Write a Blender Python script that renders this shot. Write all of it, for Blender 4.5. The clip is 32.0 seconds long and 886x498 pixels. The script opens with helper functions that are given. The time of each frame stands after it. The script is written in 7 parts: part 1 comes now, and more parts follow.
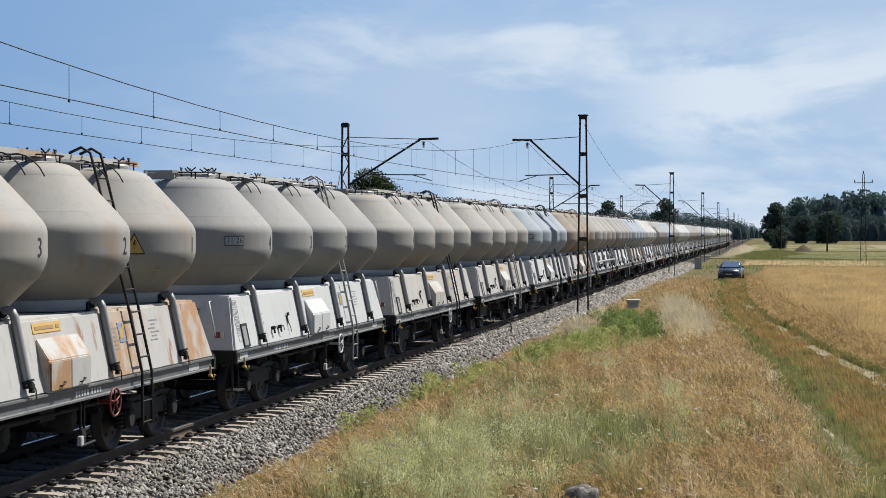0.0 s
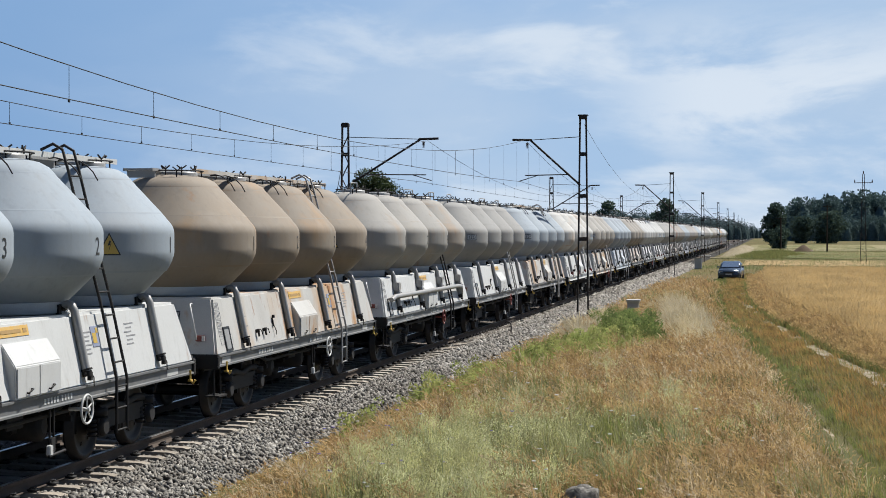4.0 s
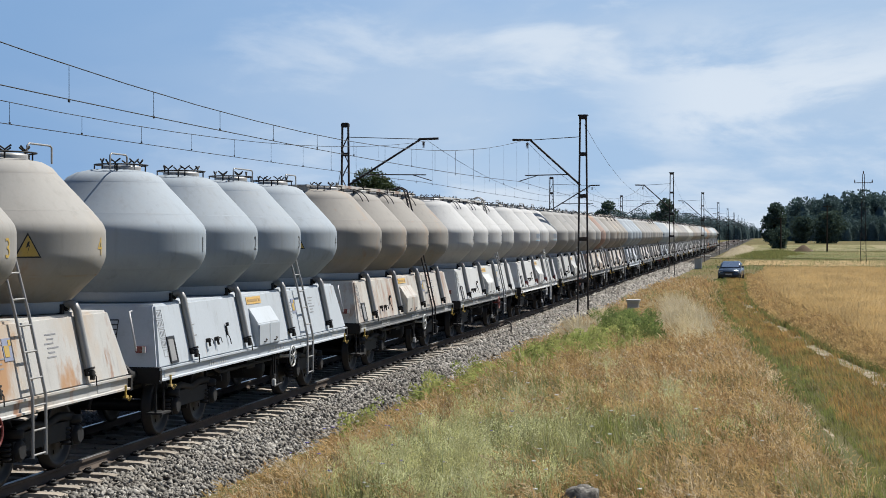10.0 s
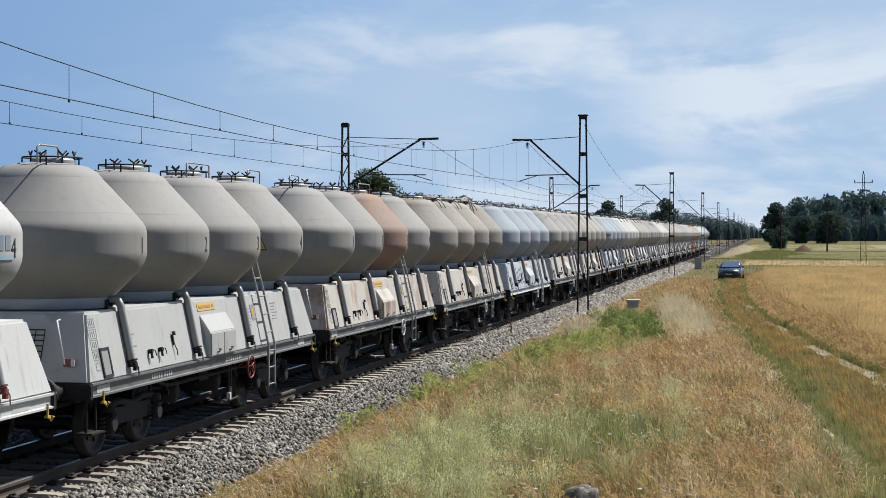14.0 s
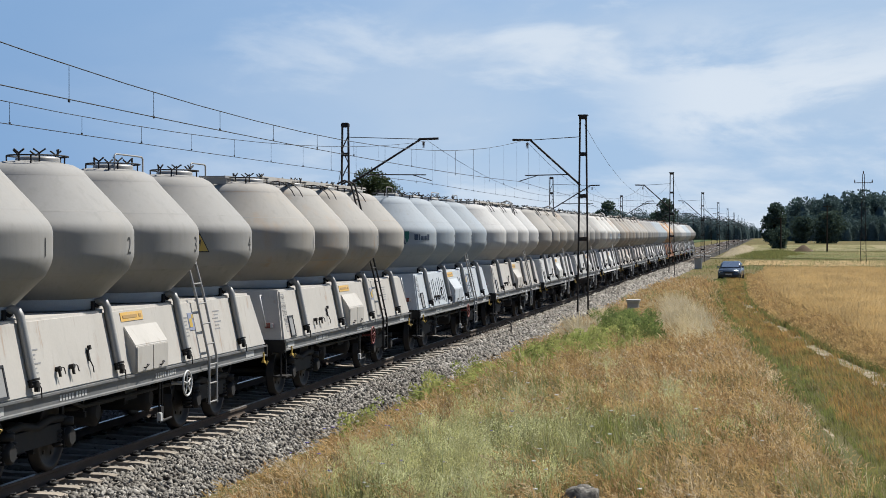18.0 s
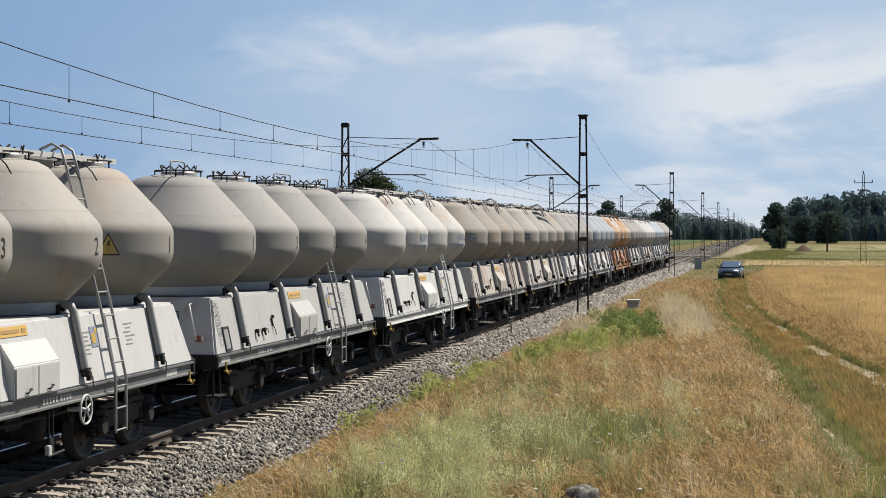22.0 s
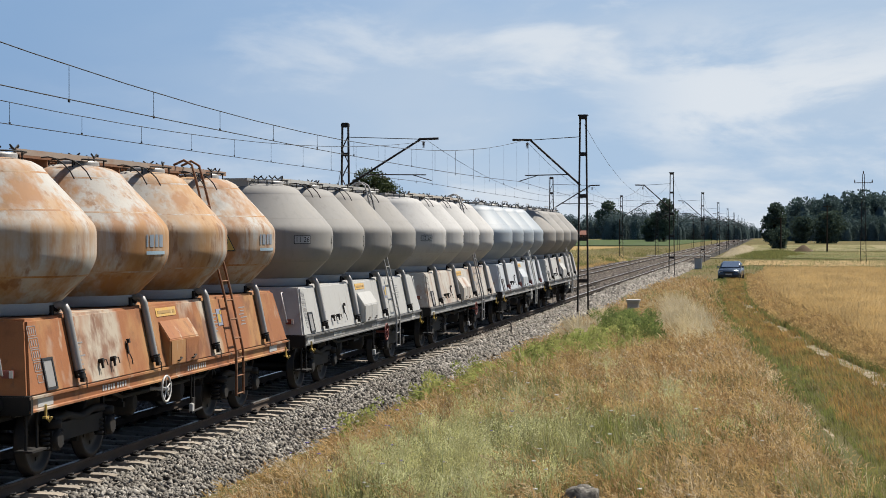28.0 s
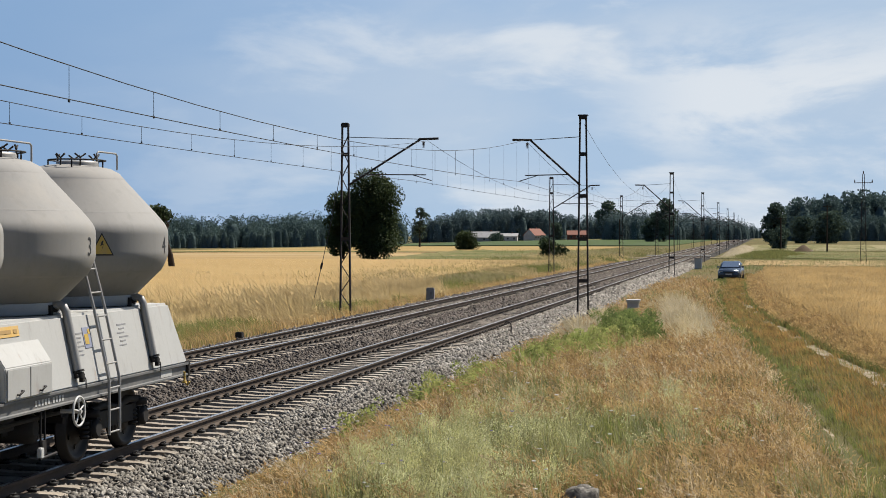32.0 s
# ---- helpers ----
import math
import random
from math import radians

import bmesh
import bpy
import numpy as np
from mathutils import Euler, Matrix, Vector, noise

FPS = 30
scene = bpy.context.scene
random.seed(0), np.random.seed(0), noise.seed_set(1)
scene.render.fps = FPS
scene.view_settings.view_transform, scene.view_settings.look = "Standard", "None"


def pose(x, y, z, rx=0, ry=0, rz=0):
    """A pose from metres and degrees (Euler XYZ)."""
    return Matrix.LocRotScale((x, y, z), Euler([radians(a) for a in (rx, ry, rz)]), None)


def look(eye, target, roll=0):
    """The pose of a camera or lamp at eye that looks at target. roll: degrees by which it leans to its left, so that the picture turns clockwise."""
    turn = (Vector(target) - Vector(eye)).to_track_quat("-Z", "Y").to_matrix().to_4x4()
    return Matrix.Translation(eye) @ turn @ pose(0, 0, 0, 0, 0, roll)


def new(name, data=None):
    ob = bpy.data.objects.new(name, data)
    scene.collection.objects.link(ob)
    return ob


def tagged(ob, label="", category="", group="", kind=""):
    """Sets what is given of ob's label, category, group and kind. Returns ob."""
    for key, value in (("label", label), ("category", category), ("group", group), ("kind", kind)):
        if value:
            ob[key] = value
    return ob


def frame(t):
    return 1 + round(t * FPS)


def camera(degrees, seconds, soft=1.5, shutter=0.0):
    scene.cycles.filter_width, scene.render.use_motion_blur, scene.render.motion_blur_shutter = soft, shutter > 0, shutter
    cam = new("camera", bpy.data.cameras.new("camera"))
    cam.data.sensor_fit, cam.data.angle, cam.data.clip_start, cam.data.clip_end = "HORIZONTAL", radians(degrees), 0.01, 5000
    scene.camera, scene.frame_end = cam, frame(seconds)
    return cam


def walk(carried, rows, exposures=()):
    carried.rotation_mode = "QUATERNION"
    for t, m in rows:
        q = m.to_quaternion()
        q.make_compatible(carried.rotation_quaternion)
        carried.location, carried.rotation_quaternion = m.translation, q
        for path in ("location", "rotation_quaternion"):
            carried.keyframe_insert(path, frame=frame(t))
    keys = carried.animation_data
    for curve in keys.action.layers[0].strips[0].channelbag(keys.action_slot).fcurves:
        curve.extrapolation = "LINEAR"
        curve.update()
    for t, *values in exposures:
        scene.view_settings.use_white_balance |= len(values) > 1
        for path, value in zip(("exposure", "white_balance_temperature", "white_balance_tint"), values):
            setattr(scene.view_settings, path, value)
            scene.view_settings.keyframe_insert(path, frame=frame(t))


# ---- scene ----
# World: +Y runs along the railway, away from the camera; z = 0 is the top of the rails.
EYE = Vector((0.0, 0.0, 3.15))
cam = camera(29.30, 32.0, soft=0.55)
TURN = math.atan(571 / 3000.0)
TILT = math.atan(28 / 3000.0)
AIM = EYE + Vector((-math.sin(TURN), math.cos(TURN), -math.tan(TILT))) * 100
walk(cam, [(0.0, look(EYE, AIM)), (32.0, look(EYE, AIM))], exposures=[(0.0, 0.66, 6100, 9), (17.8, 0.66, 6100, 9), (18.7, 0.66, 6500, 10), (32.0, 0.66, 6500, 10)])

# ---------------------------------------------------------------- light
SUN_EL, SUN_AZ = radians(54), radians(50)      # azimuth from +X towards +Y
sun_dir = Vector((math.cos(SUN_EL) * math.cos(SUN_AZ), math.cos(SUN_EL) * math.sin(SUN_AZ), math.sin(SUN_EL)))
sun = new("sun", bpy.data.lights.new("sun", "SUN"))
sun.data.energy, sun.data.angle, sun.data.color = 5.0, radians(0.53), (1.0, 0.935, 0.83)
sun.rotation_euler = sun_dir.to_track_quat("Z", "Y").to_euler()
sun.location = sun_dir * 60

world = bpy.data.worlds.new("sky")
scene.world = world
world.use_nodes = True


def build_sky():
    nt = world.node_tree
    nt.nodes.clear()
    N, L = nt.nodes, nt.links
    out = N.new("ShaderNodeOutputWorld")
    bg = N.new("ShaderNodeBackground")
    sky = N.new("ShaderNodeTexSky")
    sky.sky_type, sky.sun_disc = "NISHITA", False
    sky.sun_elevation, sky.sun_rotation = SUN_EL, math.pi / 2 - SUN_AZ
    sky.air_density, sky.dust_density, sky.ozone_density = 1.0, 0.25, 1.6
    co = N.new("ShaderNodeTexCoord")
    sep = N.new("ShaderNodeSeparateXYZ")
    L.new(co.outputs["Generated"], sep.inputs[0])

    def span(value, lo, hi, smooth=True):
        r = N.new("ShaderNodeMapRange")
        r.interpolation_type = "SMOOTHSTEP" if smooth else "LINEAR"
        r.inputs["From Min"].default_value, r.inputs["From Max"].default_value = lo, hi
        L.new(value, r.inputs["Value"])
        return r.outputs["Result"]

    def blend(fac, c1, c2):
        m = N.new("ShaderNodeMixRGB")
        L.new(fac, m.inputs["Fac"])
        for c, k in ((c1, "Color1"), (c2, "Color2")):
            if isinstance(c, tuple):
                m.inputs[k].default_value = (*c, 1)
            else:
                L.new(c, m.inputs[k])
        return m.outputs[0]

    def clouds(scale, stretch, shift, lo, hi, rough):
        mp = N.new("ShaderNodeMapping")
        mp.inputs["Scale"].default_value, mp.inputs["Location"].default_value = stretch, shift
        L.new(co.outputs["Generated"], mp.inputs["Vector"])
        n = N.new("ShaderNodeTexNoise")
        n.inputs["Scale"].default_value, n.inputs["Detail"].default_value, n.inputs["Roughness"].default_value = scale, 8, rough
        n.inputs["Distortion"].default_value = 0.25
        L.new(mp.outputs[0], n.inputs["Vector"])
        return span(n.outputs["Fac"], lo, hi)

    def product(a, b):
        m = N.new("ShaderNodeMath")
        m.operation = "MULTIPLY"
        for k, v in enumerate((a, b)):
            if isinstance(v, float):
                m.inputs[k].default_value = v
            else:
                L.new(v, m.inputs[k])
        return m.outputs[0]

    # hazy summer sky: pale towards the horizon, deeper blue above, to the west and away from the sun
    low = blend(span(sep.outputs["Z"], 0.0, 0.17), (4.9, 6.85, 9.3), (4.45, 6.3, 9.0))
    low = blend(span(sep.outputs["X"], -0.16, -0.44), low, (3.1, 5.0, 7.9))
    low = blend(product(span(sep.outputs["X"], -0.22, 0.04), 0.6), low, (5.75, 7.4, 9.4))
    west = span(sep.outputs["X"], -0.46, -0.12)
    low = blend(product(product(clouds(4.2, (1.0, 1.0, 2.8), (0.62, 0.2, 0.31), 0.36, 0.66, 0.50), west), 0.60), low, (7.3, 8.3, 9.5))
    low = blend(product(product(clouds(8.5, (1.0, 1.0, 3.2), (0.15, 0.93, 0.07), 0.46, 0.68, 0.55), west), 0.80), low, (9.4, 10.0, 10.6))
    east = product(span(sep.outputs["X"], -0.13, -0.03), product(span(sep.outputs["Z"], 0.03, 0.065), span(sep.outputs["Z"], 0.145, 0.085)))
    low = blend(product(product(clouds(7.0, (1.0, 1.0, 3.0), (0.4, 0.3, 0.5), 0.40, 0.60, 0.6), east), 0.85), low, (9.65, 10.2, 10.75))
    low = blend(span(sep.outputs["Y"], 0.55, -0.35), low, (2.0, 3.5, 6.3))
    full = blend(span(sep.outputs["Z"], 0.16, 0.5), low, sky.outputs[0])
    L.new(full, bg.inputs["Color"])
    bg.inputs["Strength"].default_value = 0.05
    L.new(bg.outputs[0], out.inputs["Surface"])


build_sky()


# ---------------------------------------------------------------- materials
CARD = 0.62      # colours below are written against a white card of 1; this is the card's own reflectance


def mat(name, base, rough=0.7, metal=0.0, spots=(), bump=0.0, bump_scale=40.0, per_object=0.0, coord="Object", grain=0.08, grain_scale=60.0):
    """A principled material: base colour, grain, then spots = (colour, scale, low, high, strength, stretch) laid over it by noise."""
    m = bpy.data.materials.new(name)
    m.use_nodes = True
    nt = m.node_tree
    N, L = nt.nodes, nt.links
    b = N["Principled BSDF"]
    b.inputs["Roughness"].default_value, b.inputs["Metallic"].default_value = rough, metal
    b.inputs["Specular IOR Level"].default_value = 0.08 if rough > 0.9 else 0.5      # loose soil, crops and stone have no sheen
    co = N.new("ShaderNodeTexCoord")
    info = N.new("ShaderNodeObjectInfo")
    add = N.new("ShaderNodeVectorMath")
    add.operation = "MULTIPLY_ADD"
    comb = N.new("ShaderNodeCombineXYZ")
    for k in range(3):
        L.new(info.outputs["Random"], comb.inputs[k])
    L.new(comb.outputs[0], add.inputs[0])
    add.inputs[1].default_value = (37.0, 53.0, 71.0) if coord == "Object" else (0, 0, 0)
    if coord == "World":
        geo = N.new("ShaderNodeNewGeometry")
        L.new(geo.outputs["Position"], add.inputs[2])
    else:
        L.new(co.outputs[coord], add.inputs[2])
    vec = add.outputs[0]

    def noise_of(scale, stretch=(1, 1, 1), detail=5, rough_=0.6):
        mp = N.new("ShaderNodeMapping")
        mp.inputs["Scale"].default_value = stretch
        L.new(vec, mp.inputs["Vector"])
        n = N.new("ShaderNodeTexNoise")
        n.inputs["Scale"].default_value, n.inputs["Detail"].default_value, n.inputs["Roughness"].default_value = scale, detail, rough_
        L.new(mp.outputs[0], n.inputs["Vector"])
        return n.outputs["Fac"]

    def ramp_of(fac, lo, hi):
        r = N.new("ShaderNodeMapRange")
        r.inputs["From Min"].default_value, r.inputs["From Max"].default_value = lo, hi
        L.new(fac, r.inputs["Value"])
        return r.outputs["Result"]

    rgb = N.new("ShaderNodeRGB")
    card = 1.0 if metal > 0.5 else CARD
    rgb.outputs[0].default_value = (*(v * card for v in base), 1)
    col = rgb.outputs[0]
    if per_object:
        hsv = N.new("ShaderNodeHueSaturation")
        r = N.new("ShaderNodeMapRange")
        r.inputs["To Min"].default_value, r.inputs["To Max"].default_value = 1 - per_object, 1 + per_object
        L.new(info.outputs["Random"], r.inputs["Value"])
        L.new(r.outputs["Result"], hsv.inputs["Value"])
        L.new(col, hsv.inputs["Color"])
        col = hsv.outputs[0]
    if grain:
        hsv = N.new("ShaderNodeHueSaturation")
        r = N.new("ShaderNodeMapRange")
        r.inputs["From Min"].default_value, r.inputs["From Max"].default_value = 0.25, 0.75
        r.inputs["To Min"].default_value, r.inputs["To Max"].default_value = 1 - grain, 1 + grain
        L.new(noise_of(grain_scale), r.inputs["Value"])
        L.new(r.outputs["Result"], hsv.inputs["Value"])
        L.new(col, hsv.inputs["Color"])
        col = hsv.outputs[0]
    for colour, scale, lo, hi, strength, stretch in spots:
        f = ramp_of(noise_of(scale, stretch), lo, hi)
        mulm = N.new("ShaderNodeMath")
        mulm.operation = "MULTIPLY"
        mulm.inputs[1].default_value = strength
        L.new(f, mulm.inputs[0])
        mx = N.new("ShaderNodeMixRGB")
        mx.inputs["Color2"].default_value = (*(v * card for v in colour), 1)
        L.new(mulm.outputs[0], mx.inputs["Fac"])
        L.new(col, mx.inputs["Color1"])
        col = mx.outputs[0]
    L.new(col, b.inputs["Base Color"])
    if bump:
        bp = N.new("ShaderNodeBump")
        bp.inputs["Strength"].default_value, bp.inputs["Distance"].default_value = bump, 0.02
        L.new(noise_of(bump_scale), bp.inputs["Height"])
        L.new(bp.outputs[0], b.inputs["Normal"])
    return m


RUST = (0.32, 0.11, 0.03)
DUST = (0.37, 0.342, 0.30)
SOOT = (0.10, 0.09, 0.08)


def tank_paint(name, base, dust=0.35, rust=0.0, streak=0.3, rough=0.78):
    sp = [(DUST, 1.1, 0.40, 0.75, dust, (1, 1, 0.7)), (SOOT, 2.2, 0.52, 0.85, streak * 0.5, (1.6, 1.6, 0.35)),
          (DUST, 7.0, 0.5, 0.8, streak * 0.6, (1, 1, 0.22)), (SOOT, 4.5, 0.54, 0.78, streak * 0.75, (1.5, 1.5, 0.10)),
          ((0.52, 0.46, 0.38), 0.7, 0.52, 0.66, dust * 0.9, (1, 1, 0.8))]
    if rust:
        sp += [((0.52, 0.28, 0.09), 0.9, 0.58 - 0.16 * rust, 0.74 - 0.10 * rust, min(1, 0.35 + rust * 0.5), (1, 1, 0.5)),
               ((0.40, 0.17, 0.045), 1.7, 0.66 - 0.12 * rust, 0.76 - 0.10 * rust, min(1, 0.4 + 0.6 * rust), (1.2, 1.2, 0.5)),
               ((0.50, 0.27, 0.10), 5.0, 0.60 - 0.08 * rust, 0.78, 0.6 * rust, (1.3, 1.3, 0.16))]
    return mat(name, tuple(v * 0.94 for v in base), rough, spots=sp, bump=0.06, bump_scale=9, grain=0.03, grain_scale=25, per_object=0.05)


def hood_paint(name, base, dust=0.3, rust=0.15):
    sp = [(DUST, 1.3, 0.42, 0.78, dust, (1, 1, 0.6)), (SOOT, 5.0, 0.55, 0.85, 0.35, (1, 1.5, 0.3))]
    if rust:
        sp += [(RUST, 1.6, 0.66 - 0.24 * rust, 0.84 - 0.2 * rust, min(1.0, 0.45 + 0.6 * rust), (1, 1.2, 0.45)),
               ((0.55, 0.27, 0.09), 5.0, 0.66 - 0.2 * rust, 0.85, 0.75, (1, 1.5, 0.3))]
    return mat(name, tuple(v * 0.95 for v in base), 0.6, spots=sp, bump=0.08, bump_scale=12, grain=0.04, grain_scale=30)


TANK = {
    "white": tank_paint("tank_white", (0.66, 0.655, 0.645), 0.12),
    "grey": tank_paint("tank_grey", (0.40, 0.39, 0.372), 0.3),
    "blue": tank_paint("tank_blue_white", (0.42, 0.48, 0.54), 0.12),
    "sheen": tank_paint("tank_glossy_blue", (0.42, 0.49, 0.56), 0.08, 0.0, 0.2, 0.56),
    "warm": tank_paint("tank_warm_grey", (0.46, 0.437, 0.40), 0.45, 0.14),
    "brown": tank_paint("tank_brown", (0.385, 0.355, 0.315), 0.6, 0.14),
    "stained": tank_paint("tank_stained", (0.70, 0.69, 0.66), 0.2, 0.42),
    "rusty": mat("tank_rusty", (0.62, 0.595, 0.55), 0.78, spots=[(DUST, 1.1, 0.40, 0.75, 0.4, (1, 1, 0.7)), ((0.58, 0.32, 0.12), 0.75, 0.46, 0.60, 0.85, (1, 1, 0.55)), ((0.46, 0.20, 0.055), 1.3, 0.51, 0.62, 0.85, (1, 1, 0.5)), ((0.50, 0.25, 0.08), 3.2, 0.50, 0.64, 0.7, (1.6, 1.6, 0.09)), ((0.30, 0.12, 0.035), 2.6, 0.58, 0.66, 0.7, (1.2, 1.2, 0.4)), ((0.40, 0.20, 0.08), 6.0, 0.56, 0.74, 0.55, (1.4, 1.4, 0.14)), (SOOT, 3.0, 0.56, 0.8, 0.35, (1.4, 1.4, 0.3))], bump=0.10, bump_scale=11, grain=0.06, grain_scale=30, per_object=0.05),
    "tan": tank_paint("tank_tan", (0.37, 0.295, 0.215), 0.5, 0.3),
    "red": tank_paint("tank_red_patch", (0.42, 0.26, 0.20), 0.5, 0.3),
}
HOOD = {
    "white": hood_paint("hood_white", (0.80, 0.80, 0.78), 0.15, 0.05),
    "grey": hood_paint("hood_grey", (0.65, 0.65, 0.63), 0.2, 0.08),
    "blue": hood_paint("hood_blue_white", (0.67, 0.72, 0.77), 0.12, 0.03),
    "warm": hood_paint("hood_warm", (0.70, 0.66, 0.60), 0.3, 0.22),
    "stained": hood_paint("hood_stained", (0.74, 0.70, 0.63), 0.3, 0.62),
    "patched": mat("hood_patched", (0.68, 0.66, 0.62), 0.6, spots=[(DUST, 1.3, 0.42, 0.78, 0.3, (1, 1, 0.6)), ((0.62, 0.42, 0.24), 0.55, 0.47, 0.62, 0.8, (1, 1, 0.6)), ((0.54, 0.27, 0.09), 0.9, 0.55, 0.63, 0.85, (1, 1, 0.6)), ((0.36, 0.15, 0.05), 2.4, 0.62, 0.70, 0.8, (1, 1, 0.35)), (SOOT, 5.0, 0.58, 0.82, 0.4, (1, 1.5, 0.3))], bump=0.1, bump_scale=12),
    "rusty": mat("hood_rusty", (0.42, 0.155, 0.05), 0.75, spots=[((0.55, 0.29, 0.11), 0.7, 0.47, 0.58, 0.85, (1, 1, 0.7)), ((0.62, 0.54, 0.43), 0.42, 0.56, 0.62, 0.95, (1, 1, 0.6)), ((0.25, 0.085, 0.03), 1.2, 0.54, 0.63, 0.8, (1, 1, 0.7)), ((0.66, 0.56, 0.42), 2.2, 0.64, 0.72, 0.8, (1, 1, 0.3)), ((0.20, 0.07, 0.03), 5.0, 0.60, 0.72, 0.7, (1, 1, 0.2)), (SOOT, 9.0, 0.60, 0.78, 0.5, (1, 1, 0.3))], bump=0.16, bump_scale=14),
}
M_DARK = mat("dark_steel", (0.014, 0.013, 0.013), 0.75, 0.2, spots=[((0.04, 0.027, 0.019), 5, 0.45, 0.8, 0.7, (1, 1, 1))], grain=0.2)
M_SILL = mat("sill_grey", (0.18, 0.185, 0.19), 0.6, spots=[(DUST, 3, 0.45, 0.8, 0.5, (1, 1, 1)), (SOOT, 8, 0.5, 0.8, 0.4, (1, 1, 1))])
M_PIPE = mat("pipe_grey", (0.44, 0.43, 0.415), 0.45, 0.15, spots=[(DUST, 4, 0.45, 0.8, 0.5, (1, 1, 1))])
M_NECK = mat("neck_grey_blue", (0.50, 0.53, 0.55), 0.55, spots=[(DUST, 3, 0.45, 0.8, 0.4, (1, 1, 1))])
M_WHEEL = mat("wheel_steel", (0.02, 0.017, 0.015), 0.6, 0.3, spots=[((0.05, 0.034, 0.024), 9, 0.4, 0.8, 0.6, (1, 1, 1))])
M_YELLOW = mat("yellow_paint", (0.70, 0.47, 0.09), 0.5, spots=[(DUST, 6, 0.5, 0.8, 0.5, (1, 1, 1))])
M_REDP = mat("red_paint", (0.22, 0.03, 0.022), 0.5, spots=[(DUST, 20, 0.5, 0.8, 0.4, (1, 1, 1))])
M_WHITEP = mat("white_paint", (0.72, 0.72, 0.70), 0.5, spots=[(DUST, 9, 0.5, 0.8, 0.3, (1, 1, 1))])
M_BLACKP = mat("black_paint", (0.02, 0.02, 0.022), 0.5, grain=0.1)
M_GREENP = mat("green_paint", (0.01, 0.16, 0.13), 0.5, grain=0.1)
M_RUSTP = mat("rusty_steel", (0.26, 0.11, 0.05), 0.85, spots=[((0.42, 0.30, 0.18), 5, 0.5, 0.8, 0.6, (1, 1, 1))])
M_ORANGE = mat("orange_label", (0.86, 0.52, 0.12), 0.6, spots=[((0.7, 0.6, 0.42), 6, 0.45, 0.8, 0.6, (1, 1, 1))])
M_LABELTEXT = mat("label_ink", (0.52, 0.33, 0.12), 0.7)
M_FASCIA = mat("fascia_dull_rust", (0.42, 0.33, 0.27), 0.8, spots=[((0.36, 0.17, 0.08), 2.0, 0.48, 0.66, 0.8, (1, 0.5, 1)), (SOOT, 4, 0.55, 0.8, 0.5, (1, 0.5, 1))])
M_FADED = mat("faded_ink", (0.34, 0.34, 0.35), 0.7, grain=0.15)
M_LOGO = mat("faded_blue_paint", (0.34, 0.40, 0.48), 0.5)
M_SKYBLUE = mat("sky_blue_paint", (0.42, 0.58, 0.70), 0.5)
M_BLUEDARK = mat("navy_paint", (0.02, 0.05, 0.11), 0.5)
M_DARKBLUE = mat("scrawl_paint", (0.12, 0.14, 0.19), 0.6, grain=0.2)
M_RAIL = mat("rail_rust", (0.15, 0.12, 0.098), 0.92, 0.0, spots=[((0.05, 0.04, 0.035), 6, 0.4, 0.8, 0.6, (1, 0.2, 1))], coord="World")
M_RAILTOP = mat("rail_head_steel", (0.42, 0.41, 0.40), 0.32, 0.9, coord="World", grain=0.1)
M_SLEEPER = mat("concrete_sleeper", (0.42, 0.36, 0.29), 0.9, spots=[((0.26, 0.20, 0.15), 3, 0.45, 0.8, 0.7, (1, 1, 1))], bump=0.3, bump_scale=60, per_object=0.2)
# near-black base puts the shade of the gaps between loose stones into the bed
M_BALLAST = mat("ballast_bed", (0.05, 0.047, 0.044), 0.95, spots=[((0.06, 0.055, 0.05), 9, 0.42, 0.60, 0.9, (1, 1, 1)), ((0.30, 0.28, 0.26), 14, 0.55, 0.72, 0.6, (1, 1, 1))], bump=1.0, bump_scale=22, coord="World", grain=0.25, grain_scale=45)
M_BALLAST2 = mat("ballast_brown", (0.125, 0.102, 0.086), 0.95, spots=[((0.08, 0.065, 0.055), 9, 0.45, 0.62, 0.9, (1, 1, 1)), ((0.28, 0.24, 0.21), 14, 0.52, 0.7, 0.7, (1, 1, 1))], bump=1.0, bump_scale=22, coord="World", grain=0.25, grain_scale=45)
M_POLE = mat("pole_steel", (0.030, 0.027, 0.026), 0.75, 0.2, spots=[((0.09, 0.05, 0.03), 4, 0.5, 0.8, 0.8, (1, 1, 0.4))], coord="World")
M_WIRE = mat("wire_copper_dark", (0.04, 0.042, 0.045), 0.6, 0.4, grain=0)
M_INSUL = mat("insulator_brown", (0.09, 0.04, 0.025), 0.3, grain=0.05)
M_CONCRETE = mat("concrete_old", (0.40, 0.39, 0.37), 0.9, spots=[((0.2, 0.19, 0.17), 4, 0.45, 0.8, 0.6, (1, 1, 1))], bump=0.3, bump_scale=30)
M_GROUND = mat("meadow_ground", (0.20, 0.15, 0.07), 0.95, spots=[((0.10, 0.13, 0.035), 0.12, 0.42, 0.62, 0.8, (1, 1, 1)), ((0.30, 0.22, 0.10), 0.9, 0.5, 0.75, 0.7, (1, 1, 1)), ((0.12, 0.12, 0.04), 3.5, 0.5, 0.75, 0.7, (1, 1, 1))], bump=0.9, bump_scale=9, coord="World", grain=0.25, grain_scale=14)
M_SAND = mat("dry_sand_track", (0.46, 0.385, 0.285), 0.95, spots=[((0.22, 0.19, 0.09), 2.2, 0.40, 0.58, 0.9, (1, 1, 1))], bump=0.5, bump_scale=12, coord="World", grain=0.15, grain_scale=30)


